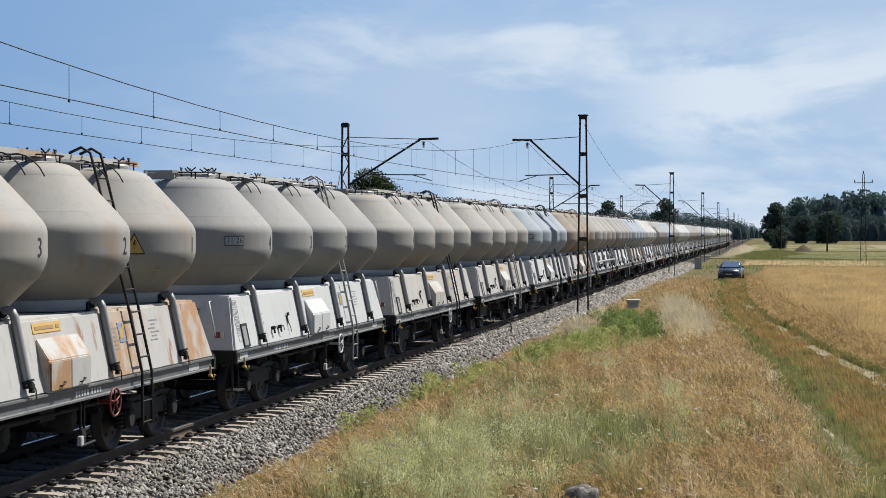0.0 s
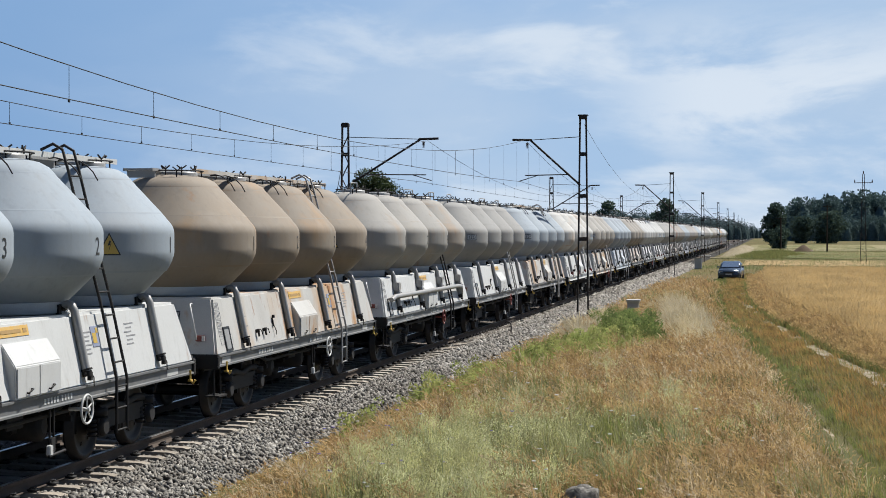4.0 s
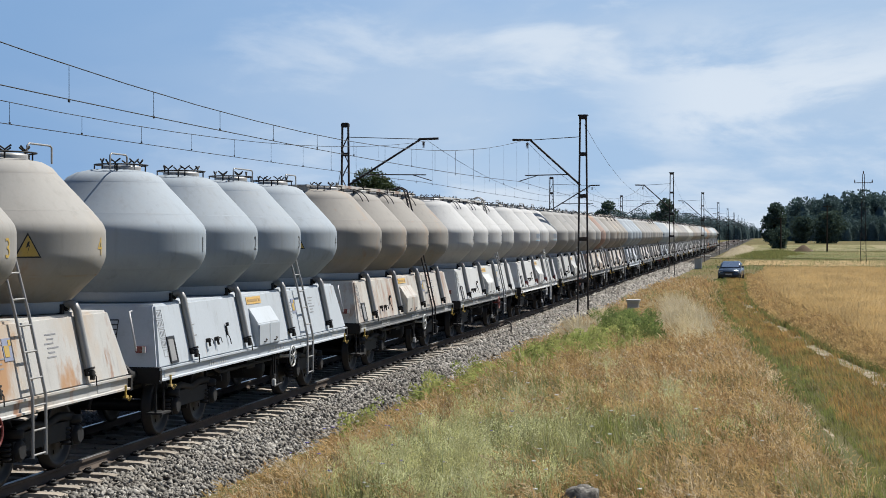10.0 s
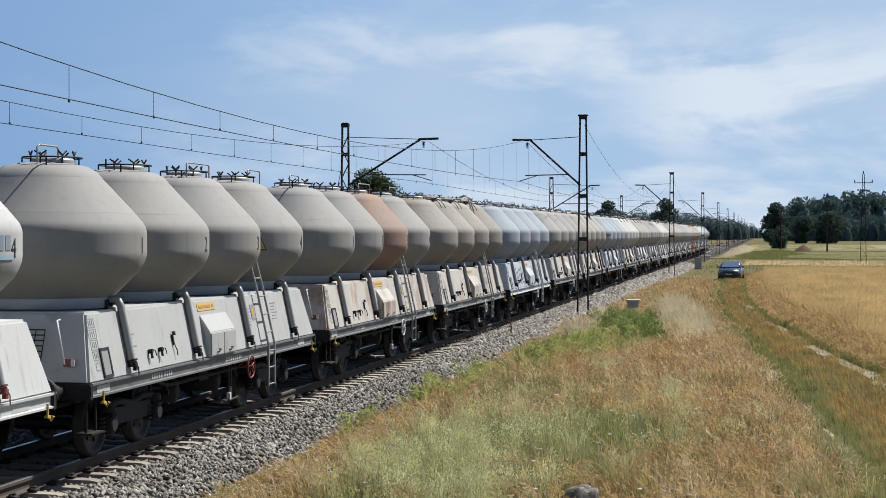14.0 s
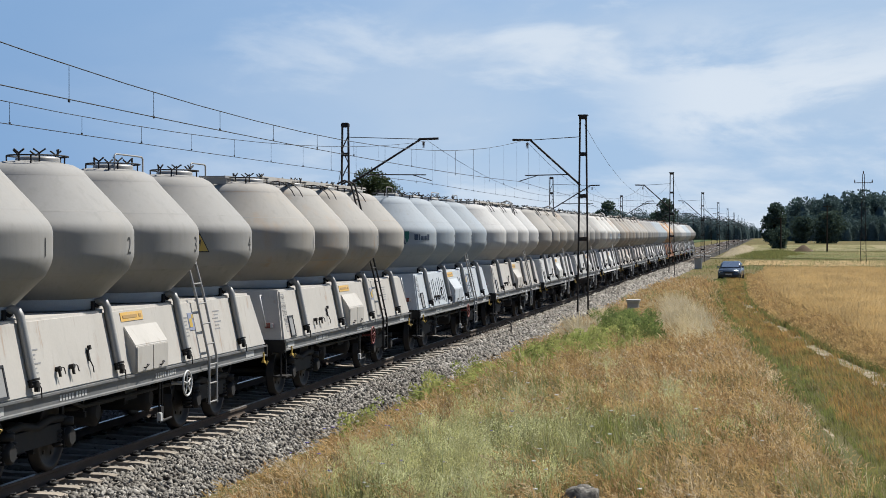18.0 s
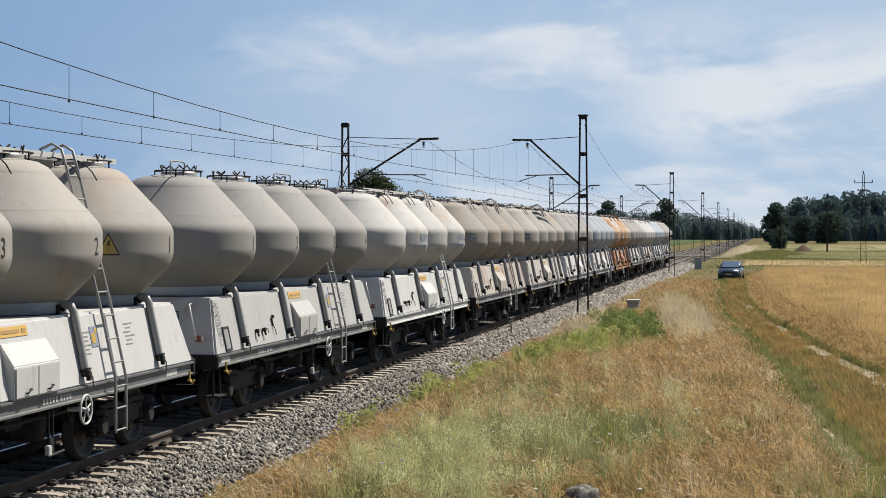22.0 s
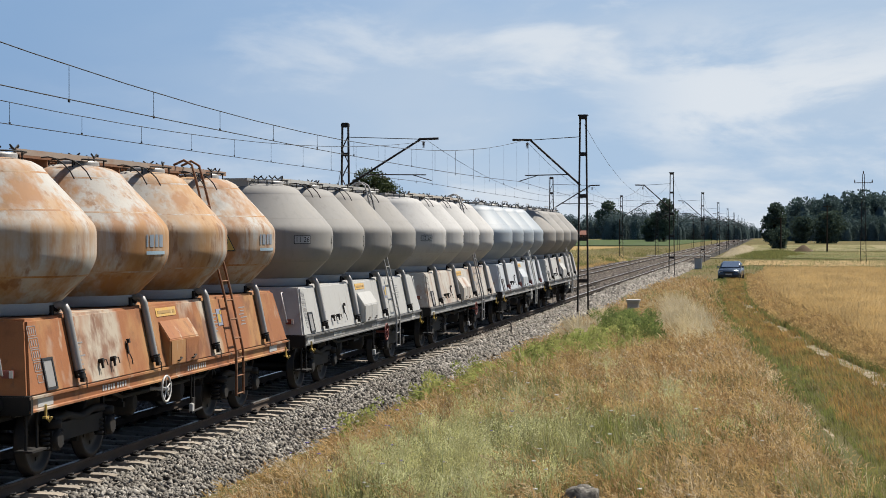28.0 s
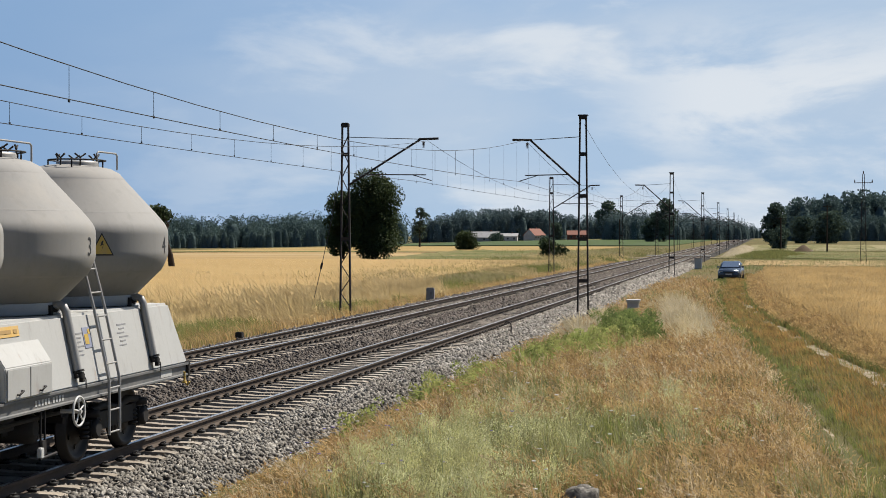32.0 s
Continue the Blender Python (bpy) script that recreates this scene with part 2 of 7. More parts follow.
# ---------------------------------------------------------------- mesh builder
class Mesh:
    def __init__(self):
        self.v, self.f, self.s = [], [], []

    def add(self, verts, faces, smooth=False):
        o = len(self.v)
        self.v += [tuple(p) for p in verts]
        self.f += [tuple(i + o for i in f) for f in faces]
        self.s += [smooth] * len(faces)
        return self

    def box(self, c, size, m=None):
        hx, hy, hz = (s / 2 for s in size)
        vs = [Vector((sx * hx, sy * hy, sz * hz)) for sz in (-1, 1) for sx, sy in ((-1, -1), (1, -1), (1, 1), (-1, 1))]
        if m is not None:
            vs = [m @ p for p in vs]
        vs = [p + Vector(c) for p in vs]
        return self.add(vs, [(3, 2, 1, 0), (4, 5, 6, 7), (0, 1, 5, 4), (1, 2, 6, 5), (2, 3, 7, 6), (3, 0, 4, 7)])

    def tube(self, path, r, seg=8, cap=True, smooth=True):
        path = [Vector(p) for p in path]
        rs = r if isinstance(r, (list, tuple)) else [r] * len(path)
        vs = []
        ways = [(path[min(i + 1, len(path) - 1)] - path[max(i - 1, 0)]).normalized() for i in range(len(path))]
        ref = min((Vector((0, 0, 1)), Vector((0, 1, 0)), Vector((1, 0, 0))), key=lambda r: max(abs(d.dot(r)) for d in ways))
        for p, d, i in zip(path, ways, range(len(path))):
            a = ref.cross(d).normalized()
            b = d.cross(a)
            vs += [p + (a * math.cos(2 * math.pi * k / seg) + b * math.sin(2 * math.pi * k / seg)) * rs[i] for k in range(seg)]
        fs = [(i * seg + k, i * seg + (k + 1) % seg, (i + 1) * seg + (k + 1) % seg, (i + 1) * seg + k) for i in range(len(path) - 1) for k in range(seg)]
        self.add(vs, fs, smooth)
        if cap:
            n = len(path)
            self.add(vs[:seg], [tuple(reversed(range(seg)))])
            self.add(vs[(n - 1) * seg:], [tuple(range(seg))])
        return self

    def lathe(self, prof, seg=40, c=(0, 0, 0), smooth=True):
        vs = [Vector((r * math.cos(2 * math.pi * k / seg) + c[0], r * math.sin(2 * math.pi * k / seg) + c[1], z + c[2])) for r, z in prof for k in range(seg)]
        fs = [((i + 1) * seg + k, (i + 1) * seg + (k + 1) % seg, i * seg + (k + 1) % seg, i * seg + k) for i in range(len(prof) - 1) for k in range(seg)]
        return self.add(vs, fs, smooth)

    def prism(self, outline, y0, y1):
        """An outline in x, z drawn out along y."""
        n = len(outline)
        vs = [(x, y0, z) for x, z in outline] + [(x, y1, z) for x, z in outline]
        fs = [(k, n + k, n + (k + 1) % n, (k + 1) % n) for k in range(n)] + [tuple(range(n)), tuple(reversed(range(n, 2 * n)))]
        return self.add(vs, fs)

    def data(self, name, material=None, bevel=0.0, segs=2):
        me = bpy.data.meshes.new(name)
        me.from_pydata(self.v, [], self.f)
        me.polygons.foreach_set("use_smooth", self.s)
        if bevel:
            bm = bmesh.new()
            bm.from_mesh(me)
            bmesh.ops.bevel(bm, geom=[e for e in bm.edges if e.is_manifold and e.calc_face_angle(0) > 0.5], offset=bevel, segments=segs, affect="EDGES", clamp_overlap=True)
            bm.to_mesh(me)
            bm.free()
        if material:
            me.materials.append(material)
        me.update()
        return me


def part(name, data, parent, material=None, label="", m=None):
    """One mesh object under a thing or a part; a material given here is the object's own."""
    ob = new(name, data)
    ob.parent = parent
    if m is not None:
        ob.matrix_basis = m
    if material is not None:
        if not data.materials:
            data.materials.append(material)
        ob.material_slots[0].link = "OBJECT"
        ob.material_slots[0].material = material
    return tagged(ob, label)


def empty(name, m=None):
    ob = new(name)
    ob.empty_display_size = 0.2
    if m is not None:
        ob.matrix_basis = m
    return ob


# ---------------------------------------------------------------- ground
NEAR_X, FAR_X = -10.12, -14.37           # track centre lines
GROUND_Z = -0.45


def smooth_step(a, b, x):
    t = min(1.0, max(0.0, (x - a) / (b - a)))
    return t * t * (3 - 2 * t)


RUT_L = ([10, 23.6, 32, 38, 52, 71, 90, 111, 150], [1.7, 1.35, 0.9, 0.5, -0.45, -1.9, -2.75, -3.1, -3.3])
RUT_R = ([10, 30, 44, 51, 61, 71, 90, 111, 150], [3.9, 3.2, 2.65, 1.75, 0.9, -0.1, -1.15, -1.55, -1.7])


def ground_z(x, y):
    z = GROUND_Z
    if -7.5 < x < 2 and -20 < y < 150:       # low bank between the track bed and the cart track
        r = float(np.interp(y, *RUT_L))
        z += 0.24 * smooth_step(-7.0, -5.3, x) * (1 - smooth_step(r - 1.0, r - 0.25, x)) * (1 - smooth_step(90, 150, y))
    z -= 3.2 * smooth_step(-80, -260, x) * smooth_step(150, 420, y)
    if -60 < y < 400:
        z += 0.10 * (noise.noise((x * 0.16, y * 0.10, 3.0))) * smooth_step(-7.6, -6.0, x)
    return z


def build_ground():
    xs = [-3000, -1500, -800, -500, -350, -260, -200, -150, -110, -80, -55, -40, -30, -24, -20, -18] + [-17 + 0.75 * k for k in range(12)] + [-8 + 0.3 * k for k in range(49)] + [8, 10, 13, 18, 26, 40, 70, 130, 260, 600, 1500, 3000]
    ys = [-1500, -600, -200, -80, -30] + [-10 + 2.0 * k for k in range(60)] + [112, 118, 126, 136, 150, 170, 200, 240, 290, 350, 420, 520, 700, 1000, 1500, 2400, 3500]
    vs = [(x, y, ground_z(x, y)) for y in ys for x in xs]
    n = len(xs)
    fs = [(j * n + i, j * n + i + 1, (j + 1) * n + i + 1, (j + 1) * n + i) for j in range(len(ys) - 1) for i in range(n - 1)]
    g = Mesh().add(vs, fs, True)
    tagged(new("ground", g.data("ground", M_GROUND)), "dry summer meadow ground with patchy grass", "ground", kind="structure")


build_ground()


# ---------------------------------------------------------------- railway
def build_bed():
    y0, y1 = -500, 1500
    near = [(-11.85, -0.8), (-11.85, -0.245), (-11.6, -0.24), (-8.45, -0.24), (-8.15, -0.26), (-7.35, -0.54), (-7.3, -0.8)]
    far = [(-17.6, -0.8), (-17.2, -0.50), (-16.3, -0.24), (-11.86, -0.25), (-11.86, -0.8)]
    for name, outline, m, lab in (("ballast_bed", near, M_BALLAST, "crushed stone bed of the near track, coloured dark for the shaded gaps between stones"), ("ballast_bed", far, M_BALLAST2, "brownish grey crushed stone ballast under the far track")):
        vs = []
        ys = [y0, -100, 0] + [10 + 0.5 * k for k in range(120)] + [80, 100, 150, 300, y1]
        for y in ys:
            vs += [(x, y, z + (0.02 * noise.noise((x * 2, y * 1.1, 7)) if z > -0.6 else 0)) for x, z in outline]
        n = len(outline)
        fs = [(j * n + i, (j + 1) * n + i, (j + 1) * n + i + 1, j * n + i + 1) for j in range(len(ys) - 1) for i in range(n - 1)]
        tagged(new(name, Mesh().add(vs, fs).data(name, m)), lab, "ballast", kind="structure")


build_bed()

RAIL_FOOT = [(-0.075, -0.172), (0.075, -0.172), (0.075, -0.160), (0.02, -0.145), (0.0085, -0.13), (0.0085, -0.055), (0.036, -0.042), (0.036, -0.004), (-0.036, -0.004), (-0.036, -0.042), (-0.0085, -0.055), (-0.0085, -0.13), (-0.02, -0.145), (-0.075, -0.160)]


def build_tracks():
    tracks = []
    for cx, nm in ((NEAR_X, "track_near"), (FAR_X, "track_far")):
        t = empty(nm, pose(cx, 0, 0))
        tagged(t, "steel railway track on concrete sleepers in ballast", "railway track", kind="structure")
        for sx in (-0.7535, 0.7535):
            r = part("rail", Mesh().prism(RAIL_FOOT, -500, 1500).data("rail", M_RAIL), t, m=pose(sx, 0, 0))
            part("rail_head", Mesh().prism([(-0.034, -0.0039), (0.034, -0.0039), (0.028, 0.0), (-0.028, 0.0)], -500, 1500).data("rail_head", M_RAILTOP), r, label="polished bright running surface")
        tracks.append(t)
    return tracks


track_near, track_far = build_tracks()


def build_sleepers():
    prof = [(-1.30, -0.205), (-1.20, -0.185), (-0.45, -0.172), (-0.25, -0.19), (0.25, -0.19), (0.45, -0.172), (1.20, -0.185), (1.30, -0.205)]
    vs, fs = [], []
    for x, z in prof:
        vs += [(x, -0.13, z - 0.1), (x, -0.10, z), (x, 0.10, z), (x, 0.13, z - 0.1)]
    n = len(prof)
    for i in range(n - 1):
        for k in range(3):
            fs.append((i * 4 + k, i * 4 + k + 1, (i + 1) * 4 + k + 1, (i + 1) * 4 + k))
    fs += [(3, 2, 1, 0), ((n - 1) * 4, (n - 1) * 4 + 1, (n - 1) * 4 + 2, (n - 1) * 4 + 3)]
    me = Mesh().add(vs, [tuple(reversed(f)) for f in fs]).data("sleeper", M_SLEEPER)
    far = Mesh()
    for t, y_from, y_to in ((track_near, 12.0, 120.0), (track_far, 22.0, 120.0)):
        y = y_from
        while y < y_to:
            part("sleeper", me, t, m=pose(random.uniform(-0.02, 0.02), y, random.uniform(-0.006, 0.004), 0, 0, random.uniform(-0.5, 0.5)))
            y += 0.6
        y = y_to
        while y < 420:
            far.add([(x + t.matrix_basis.translation.x, yy + y, z) for x, yy, z in vs], fs)
            y += 0.6
    tagged(new("distant_sleepers", far.data("distant_sleepers", M_SLEEPER)), "concrete sleepers of the far stretch of both tracks", "sleepers", kind="stuff")
    # fastenings: a spring clip on each side of each rail
    clip = Mesh()
    clip.tube([(0.0, -0.05, 0.0), (0.04, -0.055, 0.05), (0.075, -0.03, 0.06), (0.09, 0.0, 0.045), (0.075, 0.03, 0.06), (0.04, 0.055, 0.05), (0.0, 0.05, 0.0)], 0.012, 5)
    clip.box((0.055, 0, 0.012), (0.12, 0.13, 0.03))
    allc = Mesh()
    for cx, y_from, y_to in ((NEAR_X, 12.0, 110.0), (FAR_X, 22.0, 110.0)):
        y = y_from
        while y < y_to:
            for rx in (-0.7535, 0.7535):
                for s in (-1, 1):
                    o = (cx + rx + s * 0.065, y, -0.165)
                    vv = [(s * p[0] + o[0], p[1] + o[1], p[2] + o[2]) for p in clip.v]
                    ff = clip.f if s > 0 else [tuple(reversed(f)) for f in clip.f]
                    allc.add(vv, ff, True)
            y += 0.6
    part("rail_fastenings", allc.data("rail_fastenings", M_DARK), None)
    tagged(bpy.data.objects["rail_fastenings"], "dark spring clips holding the rails", "rail clips", kind="stuff")


build_sleepers()


# ---------------------------------------------------------------- overhead line
POLE_STEP, POLE_Y0 = 71.0, 72.0


def mast_leg(s, h, w0, w1, foot):
    """One leg, which leans towards its twin at the top."""
    a, b = Vector((s * w0 / 2, 0, foot)), Vector((s * w1 / 2, 0, h))
    vs = []
    for p in (a, b):
        vs += [p + Vector((dx, dy, 0)) for dx, dy in ((-0.035, -0.055), (0.035, -0.055), (0.035, 0.055), (-0.035, 0.055))]
    return Mesh().add(vs, [(3, 2, 1, 0), (4, 5, 6, 7), (0, 1, 5, 4), (1, 2, 6, 5), (2, 3, 7, 6), (3, 0, 4, 7)])


def lacing(mast, h, w0, w1, foot, step=0.62):
    z, s = foot + 0.5, 1
    while z + step < h - 0.3:
        f0, f1 = (z - foot) / (h - foot), (z + step - foot) / (h - foot)
        a, b = (w0 + (w1 - w0) * f0) / 2, (w0 + (w1 - w0) * f1) / 2
        for y in (-0.045, 0.045):
            part("lacing_bar", Mesh().tube([(-s * a, y, z), (s * b, y, z + step)], 0.013, 4).data("lacing_bar", M_POLE), mast)
        z += step
        s = -s


def make_mast(x, y, side, h, near_detail=True):
    """side +1: the arm reaches towards -x (mast right of the tracks); -1: towards +x."""
    mast = empty("catenary_mast", pose(x, y, 0, 0, 0, 0 if side > 0 else 180))
    tagged(mast, "dark rusty steel lattice mast carrying the overhead line beside the track", "mast", "masts along the railway")
    foot = -0.55
    for s in (-1, 1):
        part("leg", mast_leg(s, h, 0.46, 0.26, foot).data("leg", M_POLE), mast)
    if near_detail and side < 0:
        lacing(mast, h, 0.46, 0.26, foot)
    for z in ((1.1, 2.9, 4.75, 6.55) if side > 0 else (2.9, 6.55)):
        f = (z - foot) / (h - foot)
        part("batten_plate", Mesh().box((0, 0, z), (0.50 - 0.2 * f, 0.14, 0.16)).data("batten_plate", M_POLE, 0.01), mast)
    part("cap", Mesh().box((0, 0, h + 0.08), (0.34, 0.24, 0.16)).box((0, 0, h + 0.17), (0.44 if side > 0 else 0.28, 0.30, 0.06)).data("cap", M_POLE, 0.02), mast)
    part("foundation", Mesh().box((0, 0, -0.62), (0.8, 0.6, 0.3)).data("foundation", M_CONCRETE, 0.03), mast)
    tr = 2.42 if side > 0 else 3.45                      # reach to the track centre
    arm = part("cantilever", Mesh().tube([(-0.12, 0, 5.22), (-tr + 0.15, 0, 7.16)], 0.045, 8).tube([(-tr + 0.2, 0, 7.18), (-tr - 0.65, 0, 7.20)], 0.05, 8).data("cantilever", M_POLE), mast)
    part("tie_rod", Mesh().tube([(-0.1, 0, 7.30), (-tr + 0.15, 0, 7.18)], 0.016, 6).data("tie_rod", M_POLE), arm)
    zr = 5.68
    fx = -0.12 - (tr - 0.27) * (zr - 5.22) / 1.94
    part("registration_tube", Mesh().tube([(fx, 0, zr), (-tr - 0.1, 0, zr - 0.03)], 0.024, 6).tube([(-tr + 0.5, 0, zr - 0.02), (-tr - 0.35, 0, 5.40)], 0.018, 6).data("registration_tube", M_POLE), arm)
    ins = Mesh()
    for k in range(5):
        ins.lathe([(0.03, -0.02), (0.07, 0.0), (0.03, 0.02)], 10, (-tr + 0.0, 0, 7.04 - 0.05 * k))
    part("insulator", ins.data("insulator", M_INSUL), arm)
    return mast


for k in range(9):
    y = POLE_Y0 + POLE_STEP * k
    make_mast(-7.72, y + (0.8 if k == 0 else 0), 1, 8.05, k < 4)
    make_mast(-17.85, y - (0.8 if k == 0 else 0), -1, 7.72, k < 4)


def build_wires():
    def messenger_z(y, mid):
        u = ((y - POLE_Y0) / POLE_STEP) % 1.0
        return mid + (7.15 - mid) * (2 * u - 1) ** 2
    for cx, nm, mid, low in ((NEAR_X, "near", 5.40, 5.075), (FAR_X, "far", 5.64, 5.25)):
        line = empty("overhead_line", pose(cx, 0, 0))
        tagged(line, "thin dark contact and carrier wires strung over the track", "overhead wires", "overhead lines")
        ys = [POLE_Y0 - POLE_STEP * 1.6 + 3.55 * k for k in range(190)]
        part("carrier_wire", Mesh().tube([(0, y, messenger_z(y, mid)) for y in ys], 0.0085, 5).data("carrier_wire", M_WIRE), line)
        for dx in (0.0,):
            zz = [(dx + 0.2 * (1 if round((y - POLE_Y0) / POLE_STEP) % 2 else -1) * (1 - abs(((y - POLE_Y0) / POLE_STEP + 0.5) % 1.0 - 0.5) * 2), y, low + (5.36 - low) * abs(2 * (((y - POLE_Y0) / POLE_STEP) % 1.0) - 1) ** 2) for y in ys]
            part("contact_wire", Mesh().tube(zz, 0.0085, 5).data("contact_wire", M_WIRE), line)
        y = 23.6 - 3.53 * 14
        while y < POLE_Y0 + POLE_STEP * 3.5:
            z1 = messenger_z(y, mid)
            if z1 > low + 0.1:
                part("dropper", Mesh().tube([(0, y, low), (0, y, z1)], 0.005 if y < 60 else 0.0025, 4).box((0, y, low + 0.03), (0.02, 0.05, 0.04)).data("dropper", M_WIRE), line)
            y += 3.53
    # earth wire between the masts beside the near track
    ew = empty("earth_wire", pose(-7.6, 0, 0))
    tagged(ew, "thin sagging earth wire between the masts", "wire")
    for k in range(3):
        y0 = POLE_Y0 + POLE_STEP * k
        part("wire_span", Mesh().tube([(0, y0 + POLE_STEP * u / 12, 7.8 - 4 * 2.3 * (u / 12) * (1 - u / 12)) for u in range(13)], 0.008, 4).data("wire_span", M_WIRE), ew)
    # stay of the mast beyond the far track, with its tensioner
    st = empty("mast_stay", pose(-17.9, 71.2, 0))
    tagged(st, "slack stay cable hanging from the lattice mast", "cable")
    part("cable", Mesh().tube([(-0.1, 0, 6.1), (-0.55, 0, 3.8), (-0.95, 0, 2.0), (-1.35, -0.1, 0.2), (-1.6, -0.1, -0.5)], 0.014, 5).data("cable", M_WIRE), st)
    part("tensioner", Mesh().tube([(-0.985, 0, 1.86), (-1.05, 0, 1.6)], 0.05, 6).data("tensioner", M_DARK), st)


build_wires()


# ---------------------------------------------------------------- plants
def plant_mat(name, cols, patch_cols, patch_scale=0.25, translucent=0.48, seed=0.0, lift=0.24, gloss=0.15, mottle=(2.4, 0.42)):
    """Leaf and blade colour: one of cols by piece, shifted towards patch_cols where a broad noise runs high."""
    m = bpy.data.materials.new(name)
    m.use_nodes = True
    nt = m.node_tree
    N, L = nt.nodes, nt.links
    b = N["Principled BSDF"]
    b.inputs["Roughness"].default_value = 0.75
    b.inputs["Specular IOR Level"].default_value = gloss
    geo = N.new("ShaderNodeNewGeometry")
    gain = CARD * (0.93 if translucent > 0.4 else 1.0)

    def ramp(cs):
        r = N.new("ShaderNodeValToRGB")
        r.color_ramp.interpolation = "LINEAR"
        while len(r.color_ramp.elements) < len(cs):
            r.color_ramp.elements.new(0.5)
        for e, (k, c) in zip(r.color_ramp.elements, enumerate(cs)):
            e.position, e.color = k / max(1, len(cs) - 1), (*(v * gain for v in c), 1)
        L.new(geo.outputs["Random Per Island"], r.inputs["Fac"])
        return r.outputs["Color"]

    n = N.new("ShaderNodeTexNoise")
    n.inputs["Scale"].default_value, n.inputs["Detail"].default_value = patch_scale, 4
    ad = N.new("ShaderNodeVectorMath")
    ad.inputs[1].default_value = (seed, seed * 2, 0)
    L.new(geo.outputs["Position"], ad.inputs[0])
    L.new(ad.outputs[0], n.inputs["Vector"])
    mr = N.new("ShaderNodeMapRange")
    mr.inputs["From Min"].default_value, mr.inputs["From Max"].default_value = 0.44, 0.60
    L.new(n.outputs["Fac"], mr.inputs["Value"])
    mx = N.new("ShaderNodeMixRGB")
    L.new(mr.outputs["Result"], mx.inputs["Fac"])
    L.new(ramp(cols), mx.inputs["Color1"])
    L.new(ramp(patch_cols), mx.inputs["Color2"])
    # tufts differ in age and moisture
    n2 = N.new("ShaderNodeTexNoise")
    n2.inputs["Scale"].default_value, n2.inputs["Detail"].default_value = mottle[0], 3
    L.new(ad.outputs[0], n2.inputs["Vector"])
    m2 = N.new("ShaderNodeMapRange")
    m2.inputs["From Min"].default_value, m2.inputs["From Max"].default_value = 0.36, 0.64
    m2.inputs["To Min"].default_value, m2.inputs["To Max"].default_value = 1 - mottle[1] * 1.2, 1 + mottle[1] * 0.55
    L.new(n2.outputs["Fac"], m2.inputs["Value"])
    hs = N.new("ShaderNodeHueSaturation")
    L.new(m2.outputs["Result"], hs.inputs["Value"])
    L.new(mx.outputs[0], hs.inputs["Color"])
    leaf = hs.outputs[0]
    L.new(leaf, b.inputs["Base Color"])
    tr = N.new("ShaderNodeBsdfTranslucent")
    L.new(leaf, tr.inputs["Color"])
    if lift:
        nm = N.new("ShaderNodeVectorMath")
        nm.operation = "SCALE"
        nm.inputs["Scale"].default_value = 1 - lift
        L.new(geo.outputs["Normal"], nm.inputs[0])
        up = N.new("ShaderNodeVectorMath")
        up.inputs[1].default_value = (0, 0, lift)
        L.new(nm.outputs[0], up.inputs[0])
        nz = N.new("ShaderNodeVectorMath")
        nz.operation = "NORMALIZE"
        L.new(up.outputs[0], nz.inputs[0])
        L.new(nz.outputs[0], b.inputs["Normal"])
        dn = N.new("ShaderNodeVectorMath")
        dn.inputs[1].default_value = (0, 0, -lift)
        L.new(nm.outputs[0], dn.inputs[0])
        dz = N.new("ShaderNodeVectorMath")
        dz.operation = "NORMALIZE"
        L.new(dn.outputs[0], dz.inputs[0])
        L.new(dz.outputs[0], tr.inputs["Normal"])
    ms = N.new("ShaderNodeMixShader")
    ms.inputs["Fac"].default_value = translucent
    L.new(b.outputs[0], ms.inputs[1])
    L.new(tr.outputs[0], ms.inputs[2])
    L.new(ms.outputs[0], N["Material Output"].inputs["Surface"])
    return m


STRAW = [(0.70, 0.445, 0.185), (0.80, 0.555, 0.265), (0.56, 0.33, 0.12), (0.90, 0.70, 0.40)]
GREENS = [(0.23, 0.28, 0.065), (0.33, 0.36, 0.10), (0.16, 0.21, 0.045), (0.48, 0.44, 0.16)]
M_STRAW = plant_mat("dry_grass", STRAW, [(0.72, 0.50, 0.22), (0.62, 0.44, 0.18), (0.84, 0.61, 0.31)], 0.30)
M_BLOND = plant_mat("blond_seed_heads", [(0.84, 0.65, 0.39), (0.92, 0.76, 0.52), (0.70, 0.52, 0.28)], [(0.80, 0.60, 0.33), (0.88, 0.70, 0.44)], 0.4)
M_RUSSET = plant_mat("russet_grass", [(0.60, 0.36, 0.17), (0.70, 0.45, 0.23), (0.48, 0.27, 0.12)], [(0.62, 0.40, 0.19), (0.56, 0.36, 0.17)], 0.5)
M_GREYGREEN = plant_mat("grey_green_grass", [(0.36, 0.40, 0.20), (0.48, 0.51, 0.28), (0.26, 0.31, 0.14)], [(0.40, 0.42, 0.20), (0.56, 0.53, 0.28)], 0.5)
M_UNDER = plant_mat("dull_undergrowth", [(0.13, 0.12, 0.045), (0.20, 0.16, 0.06), (0.08, 0.10, 0.03)], [(0.10, 0.13, 0.04), (0.16, 0.16, 0.055)], 0.5)
M_TAWNY = plant_mat("dull_tawny_grass", [(0.48, 0.29, 0.10), (0.58, 0.36, 0.135), (0.34, 0.21, 0.07)], [(0.36, 0.27, 0.09), (0.28, 0.26, 0.085), (0.50, 0.35, 0.14)], 0.5, lift=0.4)
